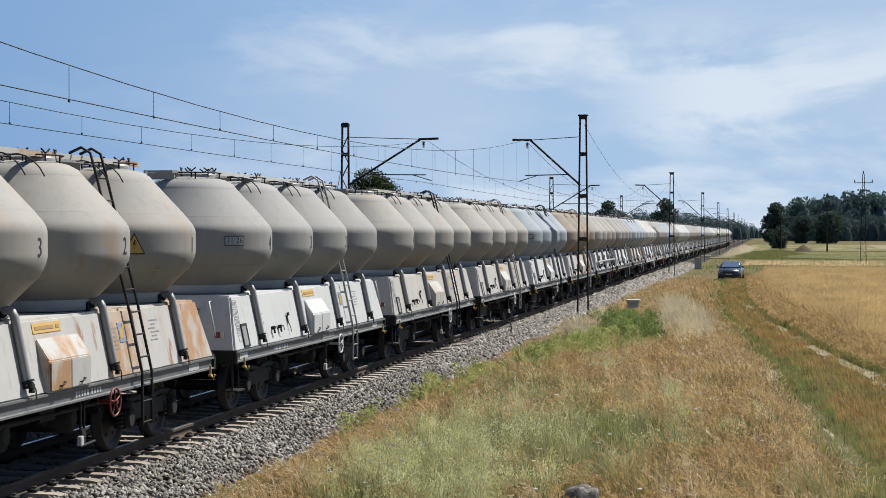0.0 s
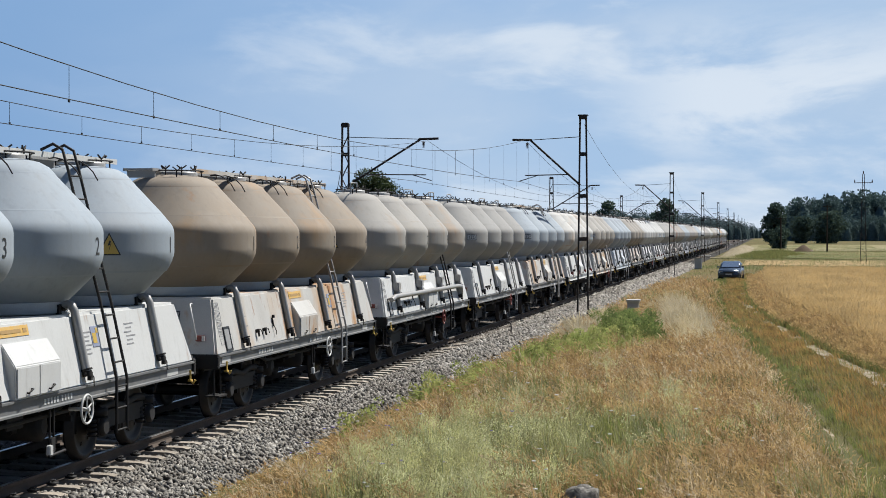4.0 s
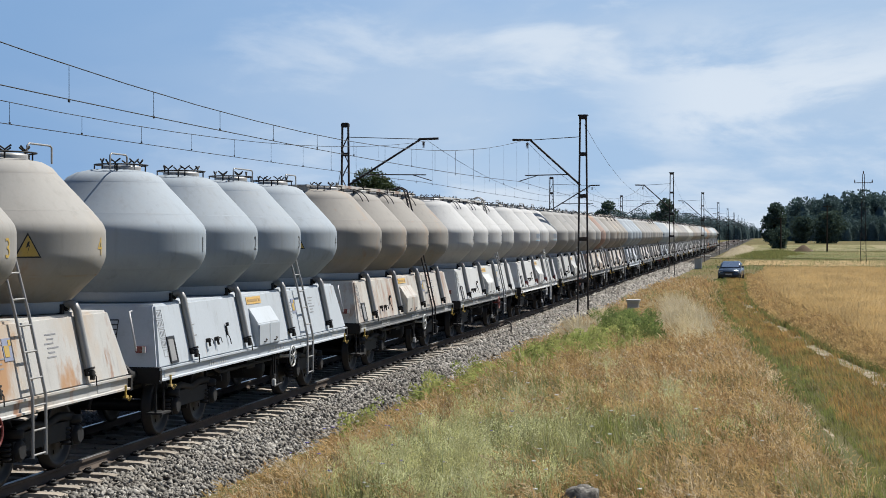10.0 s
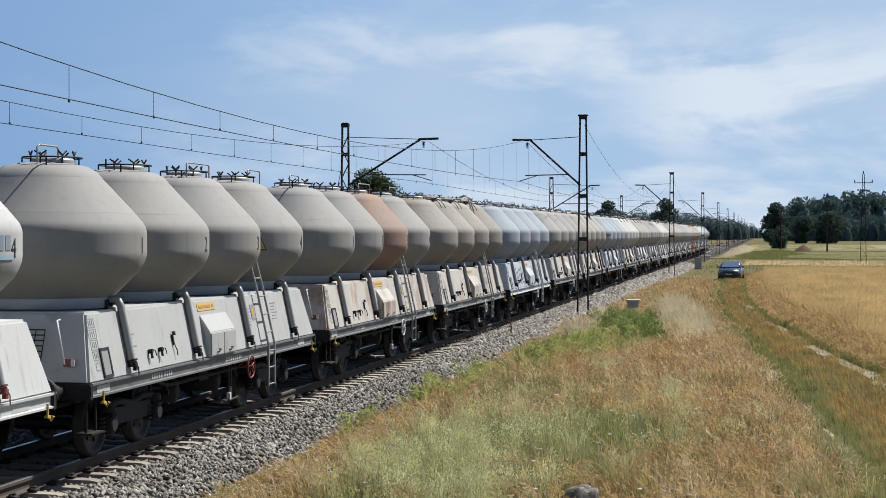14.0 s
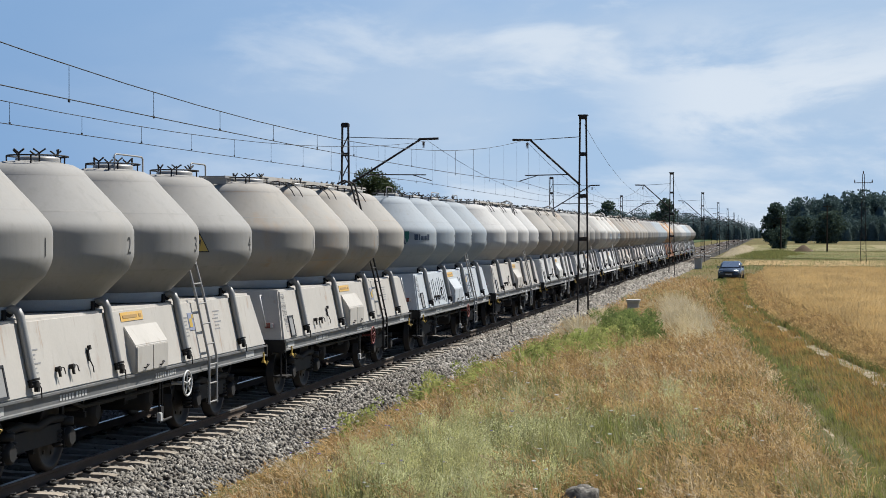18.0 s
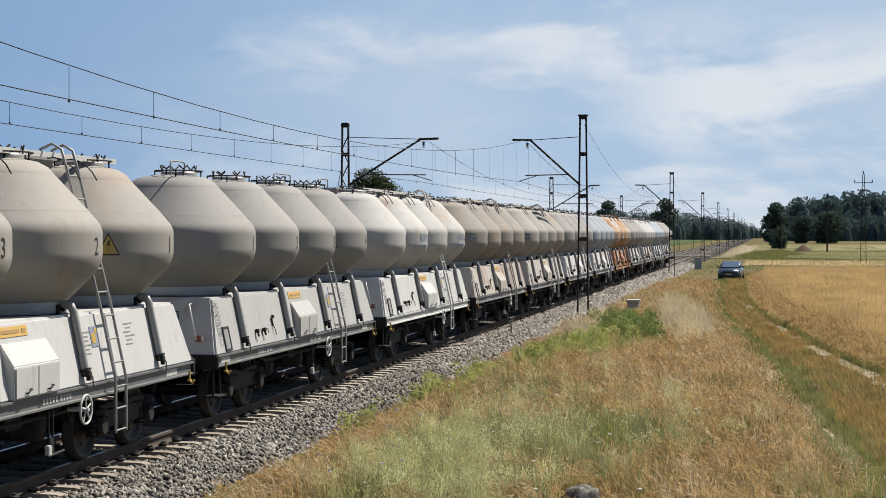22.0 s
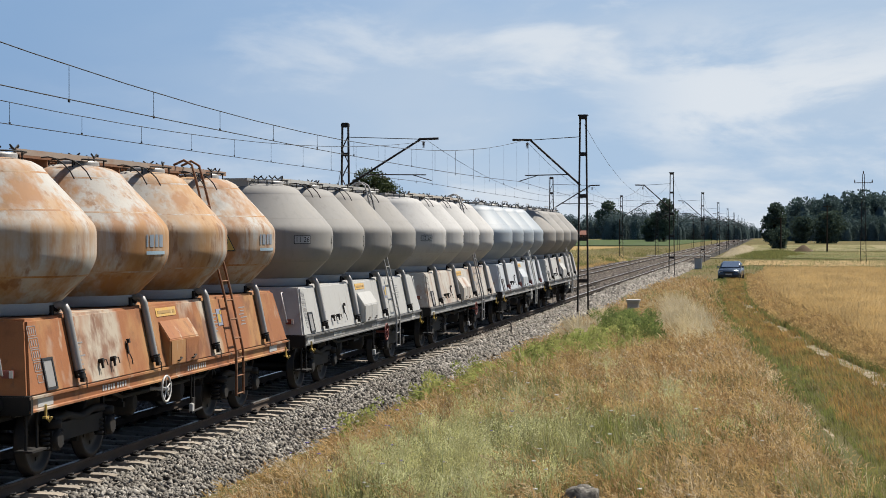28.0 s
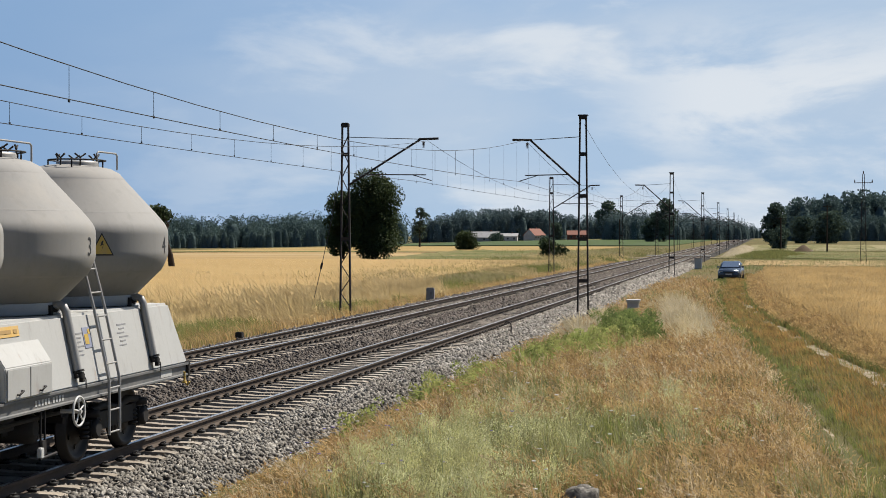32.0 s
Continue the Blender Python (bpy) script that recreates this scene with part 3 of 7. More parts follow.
M_NETTLE = plant_mat("nettle_leaves", [(0.23, 0.32, 0.085), (0.32, 0.41, 0.125), (0.15, 0.23, 0.06), (0.44, 0.50, 0.18)], [(0.25, 0.34, 0.09), (0.46, 0.50, 0.18)], 0.6)
M_FRESH = plant_mat("fresh_light_grass", [(0.46, 0.54, 0.14), (0.60, 0.66, 0.22), (0.33, 0.42, 0.10)], [(0.52, 0.56, 0.17), (0.66, 0.62, 0.25)], 0.6)
M_GREEN = plant_mat("green_grass", GREENS, [(0.34, 0.37, 0.12), (0.52, 0.46, 0.19)], 0.4)
M_PALE = plant_mat("pale_flowering_weed", [(0.74, 0.74, 0.33), (0.94, 0.93, 0.56), (0.54, 0.57, 0.19)], [(0.84, 0.80, 0.40), (0.64, 0.63, 0.23)], 0.9, lift=0.4)
M_TRACKGREEN = plant_mat("green_track_grass", [(0.21, 0.25, 0.07), (0.30, 0.32, 0.10), (0.15, 0.19, 0.045)], [(0.34, 0.29, 0.11), (0.25, 0.26, 0.08)], 0.9, lift=0.4)
M_DULL = plant_mat("dull_pale_growth", [(0.48, 0.40, 0.21), (0.56, 0.48, 0.28), (0.38, 0.32, 0.15)], [(0.42, 0.36, 0.17), (0.32, 0.30, 0.12)], 0.1)
M_TRACK = plant_mat("dull_track_grass", [(0.20, 0.24, 0.07), (0.29, 0.30, 0.095), (0.15, 0.18, 0.05)], [(0.32, 0.27, 0.10), (0.23, 0.25, 0.08)], 0.5, lift=0.35)
M_DARKWEED = plant_mat("dark_rough_weeds", [(0.17, 0.22, 0.075), (0.22, 0.27, 0.09), (0.28, 0.29, 0.11)], [(0.18, 0.23, 0.08), (0.36, 0.34, 0.15)], 0.2, lift=0.6)
M_PALESTRAW = plant_mat("pale_tall_grass", [(1.0, 0.84, 0.56), (1.0, 0.92, 0.70), (0.92, 0.74, 0.44)], [(0.98, 0.80, 0.48), (0.90, 0.76, 0.44)], 0.5, lift=0.85, mottle=(1.2, 0.25))
M_WHEAT = plant_mat("ripe_wheat", [(0.80, 0.54, 0.235), (0.92, 0.68, 0.34), (0.62, 0.40, 0.155)], [(0.76, 0.50, 0.20), (0.86, 0.61, 0.28)], 0.3, lift=0.55, mottle=(0.6, 0.25))
M_GRAINTOP = plant_mat("grain_strands", [(0.86, 0.64, 0.31), (0.94, 0.76, 0.45), (0.74, 0.52, 0.22)], [(0.82, 0.60, 0.27), (0.90, 0.70, 0.38)], 0.1, lift=0.85, mottle=(0.5, 0.22))
M_LEAF = plant_mat("tree_leaves", [(0.055, 0.082, 0.034), (0.075, 0.105, 0.04), (0.045, 0.068, 0.03), (0.09, 0.12, 0.048)], [(0.06, 0.088, 0.036), (0.08, 0.105, 0.042)], 0.3, 0.22, lift=0.45, gloss=0.08, mottle=(0.5, 0.3))
# the haze of distance is mixed into these three leaf colours, bluish and paler
M_PINE = plant_mat("haze_tinted_wood_leaves", [(0.14, 0.205, 0.20), (0.155, 0.22, 0.205), (0.125, 0.19, 0.19)], [(0.145, 0.21, 0.20), (0.165, 0.235, 0.21)], 0.05, 0.2, lift=0.0, gloss=0.0, mottle=(0.15, 0.25))
M_FARLEAF = plant_mat("haze_tinted_far_leaves", [(0.18, 0.25, 0.265), (0.195, 0.265, 0.27), (0.165, 0.235, 0.255)], [(0.185, 0.255, 0.265), (0.21, 0.28, 0.275)], 0.03, 0.2, lift=0.0, gloss=0.0, mottle=(0.12, 0.3))
M_FARTREE = plant_mat("haze_tinted_tree_leaves", [(0.12, 0.17, 0.135), (0.138, 0.188, 0.14), (0.10, 0.15, 0.128)], [(0.125, 0.175, 0.135), (0.15, 0.20, 0.145)], 0.1, 0.15, lift=0.1, gloss=0.0, mottle=(0.5, 0.3))
# colour holds the shade between leaves, with a teal cast for haze
M_INNER = mat("shade_toned_foliage", (0.115, 0.165, 0.165), 0.95, spots=[((0.08, 0.12, 0.125), 0.6, 0.45, 0.7, 0.8, (1, 1, 1))], bump=1.0, bump_scale=1.2, coord="World", grain=0.25, grain_scale=1.5)
M_WHITEFL = mat("white_flower", (0.78, 0.78, 0.74), 0.7, grain=0.05)
M_BLUEFL = mat("cornflower", (0.20, 0.16, 0.55), 0.7, grain=0.05)
M_BARK = mat("bark", (0.06, 0.045, 0.035), 0.95, spots=[((0.11, 0.09, 0.07), 6, 0.4, 0.8, 0.7, (1, 1, 0.3))], bump=0.6, bump_scale=20)
rng = np.random.default_rng(5)


def big_mesh(name, verts, tris, material):
    """A mesh out of arrays of places and triangles."""
    me = bpy.data.meshes.new(name)
    me.vertices.add(len(verts))
    me.vertices.foreach_set("co", verts.astype(np.float32).ravel())
    me.loops.add(tris.size)
    me.loops.foreach_set("vertex_index", tris.astype(np.int32).ravel())
    me.polygons.add(len(tris))
    me.polygons.foreach_set("loop_start", np.arange(0, tris.size, 3, dtype=np.int32))
    me.update(calc_edges=True)
    me.validate()
    me.materials.append(material)
    return me


def blades(name, x, y, z, h, w, lean, material, label, category, wind=(-0.40, -0.12), head=0.0):
    """Grass: one bent, tapering blade at each place; head > 0 adds an ear of that half width near the tip."""
    # the grass stays low round the concrete marker and the boundary stone
    low = np.clip(2.9 - 0.0455 * y - z, 0.05, 9)
    h = np.where((np.abs(x + 0.0763 * y) < 0.55) & (y > 48) & (y < 77), np.minimum(h, low), h)
    h = np.where((np.abs(x + 0.106 * y) < 0.30) & (y > 17.5) & (y < 21.2), np.minimum(h, 0.12), h)
    n = len(x)
    a = rng.uniform(0, 2 * np.pi, n)
    ca, sa = np.cos(a), np.sin(a)
    l = rng.normal(0, lean, (n, 2)) + np.array(wind)
    base = np.stack([x, y, z], 1)
    side = np.stack([ca, sa, np.zeros(n)], 1) * w[:, None]
    ld = np.stack([l[:, 0], l[:, 1], np.zeros(n)], 1) * h[:, None]
    up = np.zeros((n, 3))
    up[:, 2] = h
    mid = base + ld * 0.28 + up * 0.58
    tip = base + ld + up * (1 - 0.35 * np.clip((l ** 2).sum(1), 0, 1))[:, None]
    cols = [base - side * 0.5, base + side * 0.5, mid - side * 0.42, mid + side * 0.42, tip]
    t = np.array([[0, 1, 3], [0, 3, 2], [2, 3, 4]])
    if head:
        hs = np.stack([ca, sa, np.zeros(n)], 1) * (head * rng.uniform(0.7, 1.3, n))[:, None]
        m2 = mid + (tip - mid) * 0.55
        top = tip + (tip - mid) * 0.16
        cols += [m2 - hs, m2 + hs, top]
        t = np.vstack([t, [[5, 6, 7]], [[4, 6, 5]]])
    k = len(cols)
    verts = np.stack(cols, 1).reshape(-1, 3)
    tris = (np.arange(n)[:, None, None] * k + t[None]).reshape(-1, 3)
    return tagged(new(name, big_mesh(name, verts, tris, material)), label, category, kind="stuff")


def stalks(name, x, y, z, h, lean, material, label, category, stem=0.0034, head=0.20, puff=0.013, n_head=5, grain=0.030):
    """Thin bent stalks (lean: sideways run of each tip, in parts of its height), each with a loose head of small pieces."""
    low = np.clip(2.9 - 0.0455 * y - z, 0.05, 9)
    h = np.where((np.abs(x + 0.0763 * y) < 0.55) & (y > 48) & (y < 77), np.minimum(h, low), h)
    h = np.where((np.abs(x + 0.106 * y) < 0.30) & (y > 17.5) & (y < 21.2), np.minimum(h, 0.12), h)
    n = len(x)
    far = np.clip(y / 26, 1, 4)
    a = rng.uniform(0, 2 * np.pi, n)
    side = np.stack([np.cos(a), np.sin(a), np.zeros(n)], 1) * (stem * far * rng.uniform(0.7, 1.4, n))[:, None]
    base = np.stack([x, y, z], 1)
    ld = np.stack([lean[:, 0], lean[:, 1], np.zeros(n)], 1) * h[:, None]
    up = np.zeros((n, 3))
    up[:, 2] = h
    mid = base + ld * 0.25 + up * 0.6
    tip = base + ld + up * (1 - 0.3 * np.clip((lean ** 2).sum(1), 0, 1))[:, None]
    cols = [base - side, base + side, mid - side * 0.8, mid + side * 0.8, tip]
    t = [[0, 1, 3], [0, 3, 2], [2, 3, 4]]
    axis = tip - mid
    axis /= np.linalg.norm(axis, axis=1)[:, None] + 1e-6
    for k in range(n_head):
        at = tip - axis * (head * h / 0.5 * (k + rng.uniform(-0.5, 0.5, n)) / n_head)[:, None] + rng.normal(0, puff, (n, 3)) * (0.35 + 0.65 * k / n_head) * np.sqrt(far)[:, None]
        u = axis + rng.normal(0, 0.38, (n, 3))
        v = np.cross(u, rng.normal(0, 1, (n, 3)))
        v /= np.linalg.norm(v, axis=1)[:, None] + 1e-6
        g = (grain * rng.uniform(0.6, 1.4, n) * np.sqrt(far))[:, None]
        o = len(cols)
        cols += [at + u * g, at - u * g * 0.6 + v * g * 0.26, at - u * g * 0.6 - v * g * 0.26]
        t.append([o, o + 1, o + 2])
    k = len(cols)
    tris = (np.arange(n)[:, None, None] * k + np.array(t)[None]).reshape(-1, 3)
    return tagged(new(name, big_mesh(name, np.stack(cols, 1).reshape(-1, 3), tris, material)), label, category, kind="stuff")


def left_rut(y):
    return np.interp(y, *RUT_L)


def right_rut(y):
    return np.interp(y, *RUT_R)


def gz(x, y):
    return np.array([ground_z(a, b) for a, b in zip(x, y)])


def wave(x, y, s, o):
    """Soft patchiness between 0 and 1."""
    return np.array([noise.noise((a * s, b * s * 0.6, o)) for a, b in zip(x, y)]) * 0.5 + 0.5


def near_spread(n, y0, y1, power=1.0):
    """Distances thinned out away from the camera."""
    u = rng.uniform(0, 1, n)
    return y0 * (y1 / y0) ** (u ** power)


WEED_ZONES = [(-4.3, 53, 0.9, 4.0), (-5.0, 47.5, 0.7, 3.0), (-5.7, 43.5, 0.6, 2.5), (-6.5, 39, 0.4, 2.2), (-3.8, 22.4, 0.6, 1.2), (-3.6, 20.0, 0.5, 0.8)]


def off_weeds(x, y):
    """True where other growth may stand beside the weeds."""
    free = np.ones(len(x), bool)
    for cx, cy, rx, ry in WEED_ZONES:
        free &= (((x - cx) / rx) ** 2 + ((y - cy) / ry) ** 2 > 1) | (rng.uniform(0, 1, len(x)) < 0.22)
    return free


def build_meadow():
    # the bank grows in clumps: tawny seeding grass, with greener stands between
    n_c = 6600
    cy = near_spread(n_c, 19.5, 120)
    cx = rng.uniform(-7.5, 1.7, n_c)
    ok = (cx < left_rut(cy) - 0.12) & (cx > -7.25 + 0.3 * np.sin(cy * 0.9) * np.sin(cy * 0.37))
    cx, cy = cx[ok], cy[ok]
    dry = 0.67 + 1.1 * (wave(cx, cy, 0.33, 1.0) - 0.5) + 0.9 * (wave(cx, cy, 1.1, 5.0) - 0.5)
    for gx, gy, rx, ry, pull in ((-2.3, 26.5, 1.7, 4.2, -0.72), (-4.4, 24.0, 1.2, 3.6, -0.55), (-0.3, 23.0, 0.9, 5.0, 0.35), (-3.0, 44.0, 2.2, 9.0, 0.45), (-6.3, 25.0, 0.8, 6.0, 0.35), (-1.2, 33.0, 1.3, 4.0, 0.30), (-4.2, 34.0, 1.0, 3.5, -0.22)):
        dry += pull * np.exp(-((cx - gx) / rx) ** 2 - ((cy - gy) / ry) ** 2)
    lump = wave(cx, cy, 1.5, 50.0)
    free = off_weeds(cx, cy) & ((lump > 0.40) | (rng.uniform(0, 1, len(cx)) < 0.4))
    tall = (0.26 + 0.34 * rng.uniform(0, 1, len(cx)) ** 1.5) * (0.25 + 0.7 * wave(cx, cy, 0.75, 4.0) + 0.8 * lump) * np.clip((cx + 7.7) / 1.5, 0.4, 1)
    bend = rng.normal(0, 0.24, (len(cx), 2)) + np.array((-0.30, -0.10))
    pick = rng.uniform(0, 1, len(cx))
    kinds = ((free & (dry > 0.30) & (pick < 0.62), "tawny_seeding_grass", M_STRAW, "tall tawny seeding grass beside the railway", 13),
             (free & (dry > 0.22) & (pick >= 0.62) & (pick < 0.86), "pale_seeding_grass", M_BLOND, "pale dry seeding grass standing in tufts", 11),
             (free & (dry > 0.50) & (pick >= 0.86), "reddish_grass", M_RUSSET, "reddish brown dry grass in the meadow", 13))
    for sel, nm, mt, lab, per in kinds:
        q = int(sel.sum()) * per
        spread = np.repeat(rng.uniform(0.07, 0.22, int(sel.sum())) * np.clip(cy[sel] / 30, 1, 3), per)
        off = rng.normal(0, 1, (q, 2))
        x, y = np.repeat(cx[sel], per) + off[:, 0] * spread, np.repeat(cy[sel], per) + off[:, 1] * spread
        dome = np.exp(-0.16 * (off ** 2).sum(1))
        stalks(nm, x, y, gz(x, y) - 0.02, np.repeat(tall[sel], per) * dome * rng.uniform(0.7, 1.15, q), np.repeat(bend[sel], per, 0) + off * 0.16 + rng.normal(0, 0.24, (q, 2)), mt, lab, "grass")
    for sel, nm, mt, lab, per, tal in ((free & (dry < 0.60) & (pick > 0.25), "green_meadow_grass", M_GREEN, "green grass growing through the dry meadow", 17, 0.95), (free & (dry < 0.46) & (pick < 0.6), "grey_green_grass", M_GREYGREEN, "grey-green wiry grass in the meadow", 13, 1.15)):
        q = int(sel.sum()) * per
        spread = np.repeat(rng.uniform(0.08, 0.24, int(sel.sum())) * np.clip(cy[sel] / 30, 1, 3), per)
        x, y = np.repeat(cx[sel], per) + rng.normal(0, 1, q) * spread, np.repeat(cy[sel], per) + rng.normal(0, 1, q) * spread
        blades(nm, x, y, gz(x, y) - 0.02, np.repeat(tall[sel], per) * tal * rng.uniform(0.5, 1.1, q), rng.uniform(0.006, 0.012, q) * np.clip(y / 26, 1, 4), 0.34, mt, lab, "grass", wind=(-0.16, -0.06))
    # short dull undergrowth between the clumps
    n = 52000
    y = near_spread(n, 19.5, 120)
    x = rng.uniform(-7.35, 1.7, n)
    ok = (x < left_rut(y) - 0.05) & (x > -7.2 + 0.25 * np.sin(y * 0.9) * np.sin(y * 0.37))
    x, y = x[ok], y[ok]
    m = len(x)
    blades("meadow_undergrowth", x, y, gz(x, y) - 0.01, rng.uniform(0.06, 0.2, m), rng.uniform(0.004, 0.008, m) * np.clip(y / 25, 1, 4), 0.45, M_UNDER, "short dull undergrowth between the tufts", "grass", wind=(-0.1, 0.0))
    # pale flowering weeds by the ballast, lush green ones further on
    def weed_patch(name, material, label, spots, count, leaf, h0, h1):
        cs, rs = [], []
        for cx, cy, sx, sy, n in spots:
            for k in range(n):
                x, y = random.gauss(cx, sx), random.gauss(cy, sy)
                r = random.uniform(0.09, 0.2)
                hgt = random.uniform(h0, h1)
                for q in range(3):
                    cs.append((x + random.uniform(-r, r), y + random.uniform(-r, r), ground_z(x, y) + hgt * (0.35 + 0.3 * q)))
                    rs.append(r * random.uniform(0.6, 1.1))
        v, f = leaf_cloud(cs, rs, count, leaf, 1.1)
        tagged(new(name, big_mesh(name, v, f, material)), label, "weeds", kind="stuff")
    weed_patch("pale_weeds", M_PALE, "pale green flowering weeds on the bank", [(-4.4, 22.6, 0.55, 1.1, 74), (-3.9, 20.6, 0.45, 0.7, 44), (-4.3, 26.0, 0.45, 1.3, 46), (-5.3, 23.6, 0.35, 0.9, 20), (-3.2, 27.5, 0.8, 2.4, 24), (-2.3, 36.0, 0.9, 3.0, 16), (-4.6, 32.0, 0.5, 2.2, 18), (-1.4, 29.0, 0.8, 3.0, 8)], 16000, 0.014, 0.2, 0.45)
    n_p, per = 120, 26
    zone = np.array([(-4.4, 22.6, 0.75, 1.4), (-3.9, 20.6, 0.55, 0.8), (-4.2, 26.0, 0.7, 1.8), (-2.6, 29.0, 1.4, 4.0)])[rng.integers(0, 4, n_p)]
    px, py = zone[:, 0] + rng.normal(0, 1, n_p) * zone[:, 2], zone[:, 1] + rng.normal(0, 1, n_p) * zone[:, 3]
    n = n_p * per
    off = rng.normal(0, 1, (n, 2))
    x, y = np.repeat(px, per) + off[:, 0] * 0.10, np.repeat(py, per) + off[:, 1] * 0.10
    stalks("pale_weed_plumes", x, y, gz(x, y), np.repeat(rng.uniform(0.35, 0.75, n_p), per) * np.exp(-0.15 * (off ** 2).sum(1)) * rng.uniform(0.8, 1.1, n), off * 0.2 + rng.normal(0, 0.15, (n, 2)), M_PALE, "feathery pale green plumes of the flowering weeds", "weeds", stem=0.002, head=0.2, puff=0.03, n_head=9, grain=0.020)
    weed_patch("green_weeds", M_NETTLE, "lush green weeds by the track bed", [(-4.4, 55.0, 0.36, 1.6, 120), (-4.0, 52.0, 0.36, 1.2, 50), (-5.0, 58.0, 0.35, 1.5, 24)], 46000, 0.026, 0.3, 0.85)
    weed_patch("low_green_weeds", M_FRESH, "low bright green leafy weeds along the ballast edge", [(-5.7, 43.5, 0.3, 1.6, 60), (-5.0, 47.5, 0.4, 1.8, 80), (-6.55, 39.0, 0.15, 1.3, 30), (-4.2, 51.0, 0.5, 1.5, 60), (-6.9, 34.5, 0.12, 0.9, 16), (-7.1, 30.0, 0.08, 0.8, 8)], 40000, 0.030, 0.15, 0.55)
    n = 9000
    zone = np.array([(-5.7, 43.5, 0.35, 1.7), (-5.0, 47.5, 0.42, 1.9), (-6.5, 39.0, 0.22, 1.5), (-4.2, 50.5, 0.5, 1.6)])[rng.integers(0, 4, n)]
    x, y = zone[:, 0] + rng.normal(0, 1, n) * zone[:, 2], zone[:, 1] + rng.normal(0, 1, n) * zone[:, 3]
    blades("fresh_bank_grass", x, y, gz(x, y), rng.uniform(0.2, 0.5, n) * np.clip((x + 7.6) / 1.4, 0.4, 1), rng.uniform(0.007, 0.012, n), 0.36, M_FRESH, "fresh light green grass below the weeds", "grass", wind=(-0.15, -0.05))
    n = 15000
    k = rng.integers(0, 2, n)
    off = rng.normal(0, 1, (n, 2))
    x, y = np.where(k, -0.6, 2.0) + off[:, 0] * 1.6, np.where(k, 258, 290) + off[:, 1] * 9
    blades("far_weeds", x, y, gz(x, y), rng.uniform(0.5, 1.15, n) * np.exp(-0.12 * (off ** 2).sum(1)), rng.uniform(0.03, 0.06, n), 0.4, M_TRACK, "green weedy mound behind the wheat", "weeds")
    n = 8000
    cl = [(-2.7, 57, 0.45), (-2.9, 62, 0.5), (-2.2, 54, 0.4), (-3.2, 67, 0.5), (-2.4, 60, 0.45), (-3.8, 73, 0.5), (-5.4, 58, 0.3), (-5.7, 52, 0.25)]
    k = rng.integers(0, len(cl), n)
    c = np.array(cl)[k]
    off = rng.normal(0, 1, (n, 2))
    x, y = c[:, 0] + off[:, 0] * c[:, 2], c[:, 1] + off[:, 1] * c[:, 2] * 4.0
    ok = x < left_rut(y) - 0.35
    x, y, off = x[ok], y[ok], off[ok]
    n = len(x)
    h = rng.uniform(0.4, 1.0, n) * np.exp(-0.16 * (off ** 2).sum(1))
    blades("pale_tall_grass", x, y, gz(x, y), h, rng.uniform(0.006, 0.012, n), 0.34, M_PALESTRAW, "tall pale seeding grass leaning in the wind", "grass", wind=(-0.3, -0.1), head=0.012)
    # short growth on the cart track
    n = 80000
    y = near_spread(n, 20, 150)
    lo, hi = left_rut(y), right_rut(y)
    u = rng.uniform(-0.25, 1.35, n)
    x = lo + (hi - lo) * u
    p = wave(x, y, 0.5, 12.0)
    q = wave(x, y, 1.6, 14.0)
    bare = (np.abs(x - lo - 0.05) < 0.34) & (p + 0.5 * (q - 0.5) + 0.16 * np.exp(-((y - 29.5) / 3.0) ** 2) > 0.66)
    bare |= (np.abs(x - hi) < 0.26 + 0.2 * (q - 0.5)) & (p + 0.9 * (q - 0.5) > 0.47)
    ok = ~bare | (rng.uniform(0, 1, n) < 0.06)
    x, y, u, q = x[ok], y[ok], u[ok], q[ok]
    dry = (u + 0.5 * (q - 0.5) > 0.34) & (rng.uniform(0, 1, len(x)) < np.where(u < 0.95, 0.72, 0.5))
    for sel, nm, mt, lab, h0, h1 in ((dry, "track_dry_grass", M_TAWNY, "low tawny grass along the middle of the cart track", 0.10, 0.26), (~dry, "track_green_grass", M_TRACKGREEN, "short green grass along the ruts of the cart track", 0.06, 0.2)):
        xs, ys = x[sel], y[sel]
        m = len(xs)
        blades(nm, xs, ys, gz(xs, ys), rng.uniform(h0, h1, m), rng.uniform(0.006, 0.012, m) * np.clip(ys / 25, 1, 4), 0.25, mt, lab, "grass")
    # verge and wheat
    n = 22000
    y = near_spread(n, 34, 140)
    x = right_rut(y) + 0.4 + np.abs(rng.normal(0, 0.9, n))
    stalks("field_verge_grass", x, y, gz(x, y), rng.uniform(0.2, 0.66, n) * np.clip((x - right_rut(y)) / 1.3, 0.45, 1.15), rng.normal(0, 0.25, (n, 2)) + np.array((-0.2, -0.1)), M_STRAW, "dry orange grass on the edge of the wheat field", "grass")
    n = 15000
    y = near_spread(n, 30, 120)
    x = right_rut(y) + 0.2 + np.abs(rng.normal(0, 0.6, n))
    blades("field_verge_green", x, y, gz(x, y), rng.uniform(0.10, 0.34, n), rng.uniform(0.008, 0.014, n) * np.clip(y / 40, 1, 3), 0.4, M_TRACK, "green undergrowth on the edge of the wheat field", "grass", wind=(-0.1, 0.0))
    n = 82000
    y = 42 * (145 / 42) ** (rng.uniform(0, 1, n) ** 0.8)
    x = right_rut(y) + 1.45 + np.abs(rng.normal(0, 0.45, n)) + rng.uniform(0, 1, n) * (0.5 + 0.085 * y)
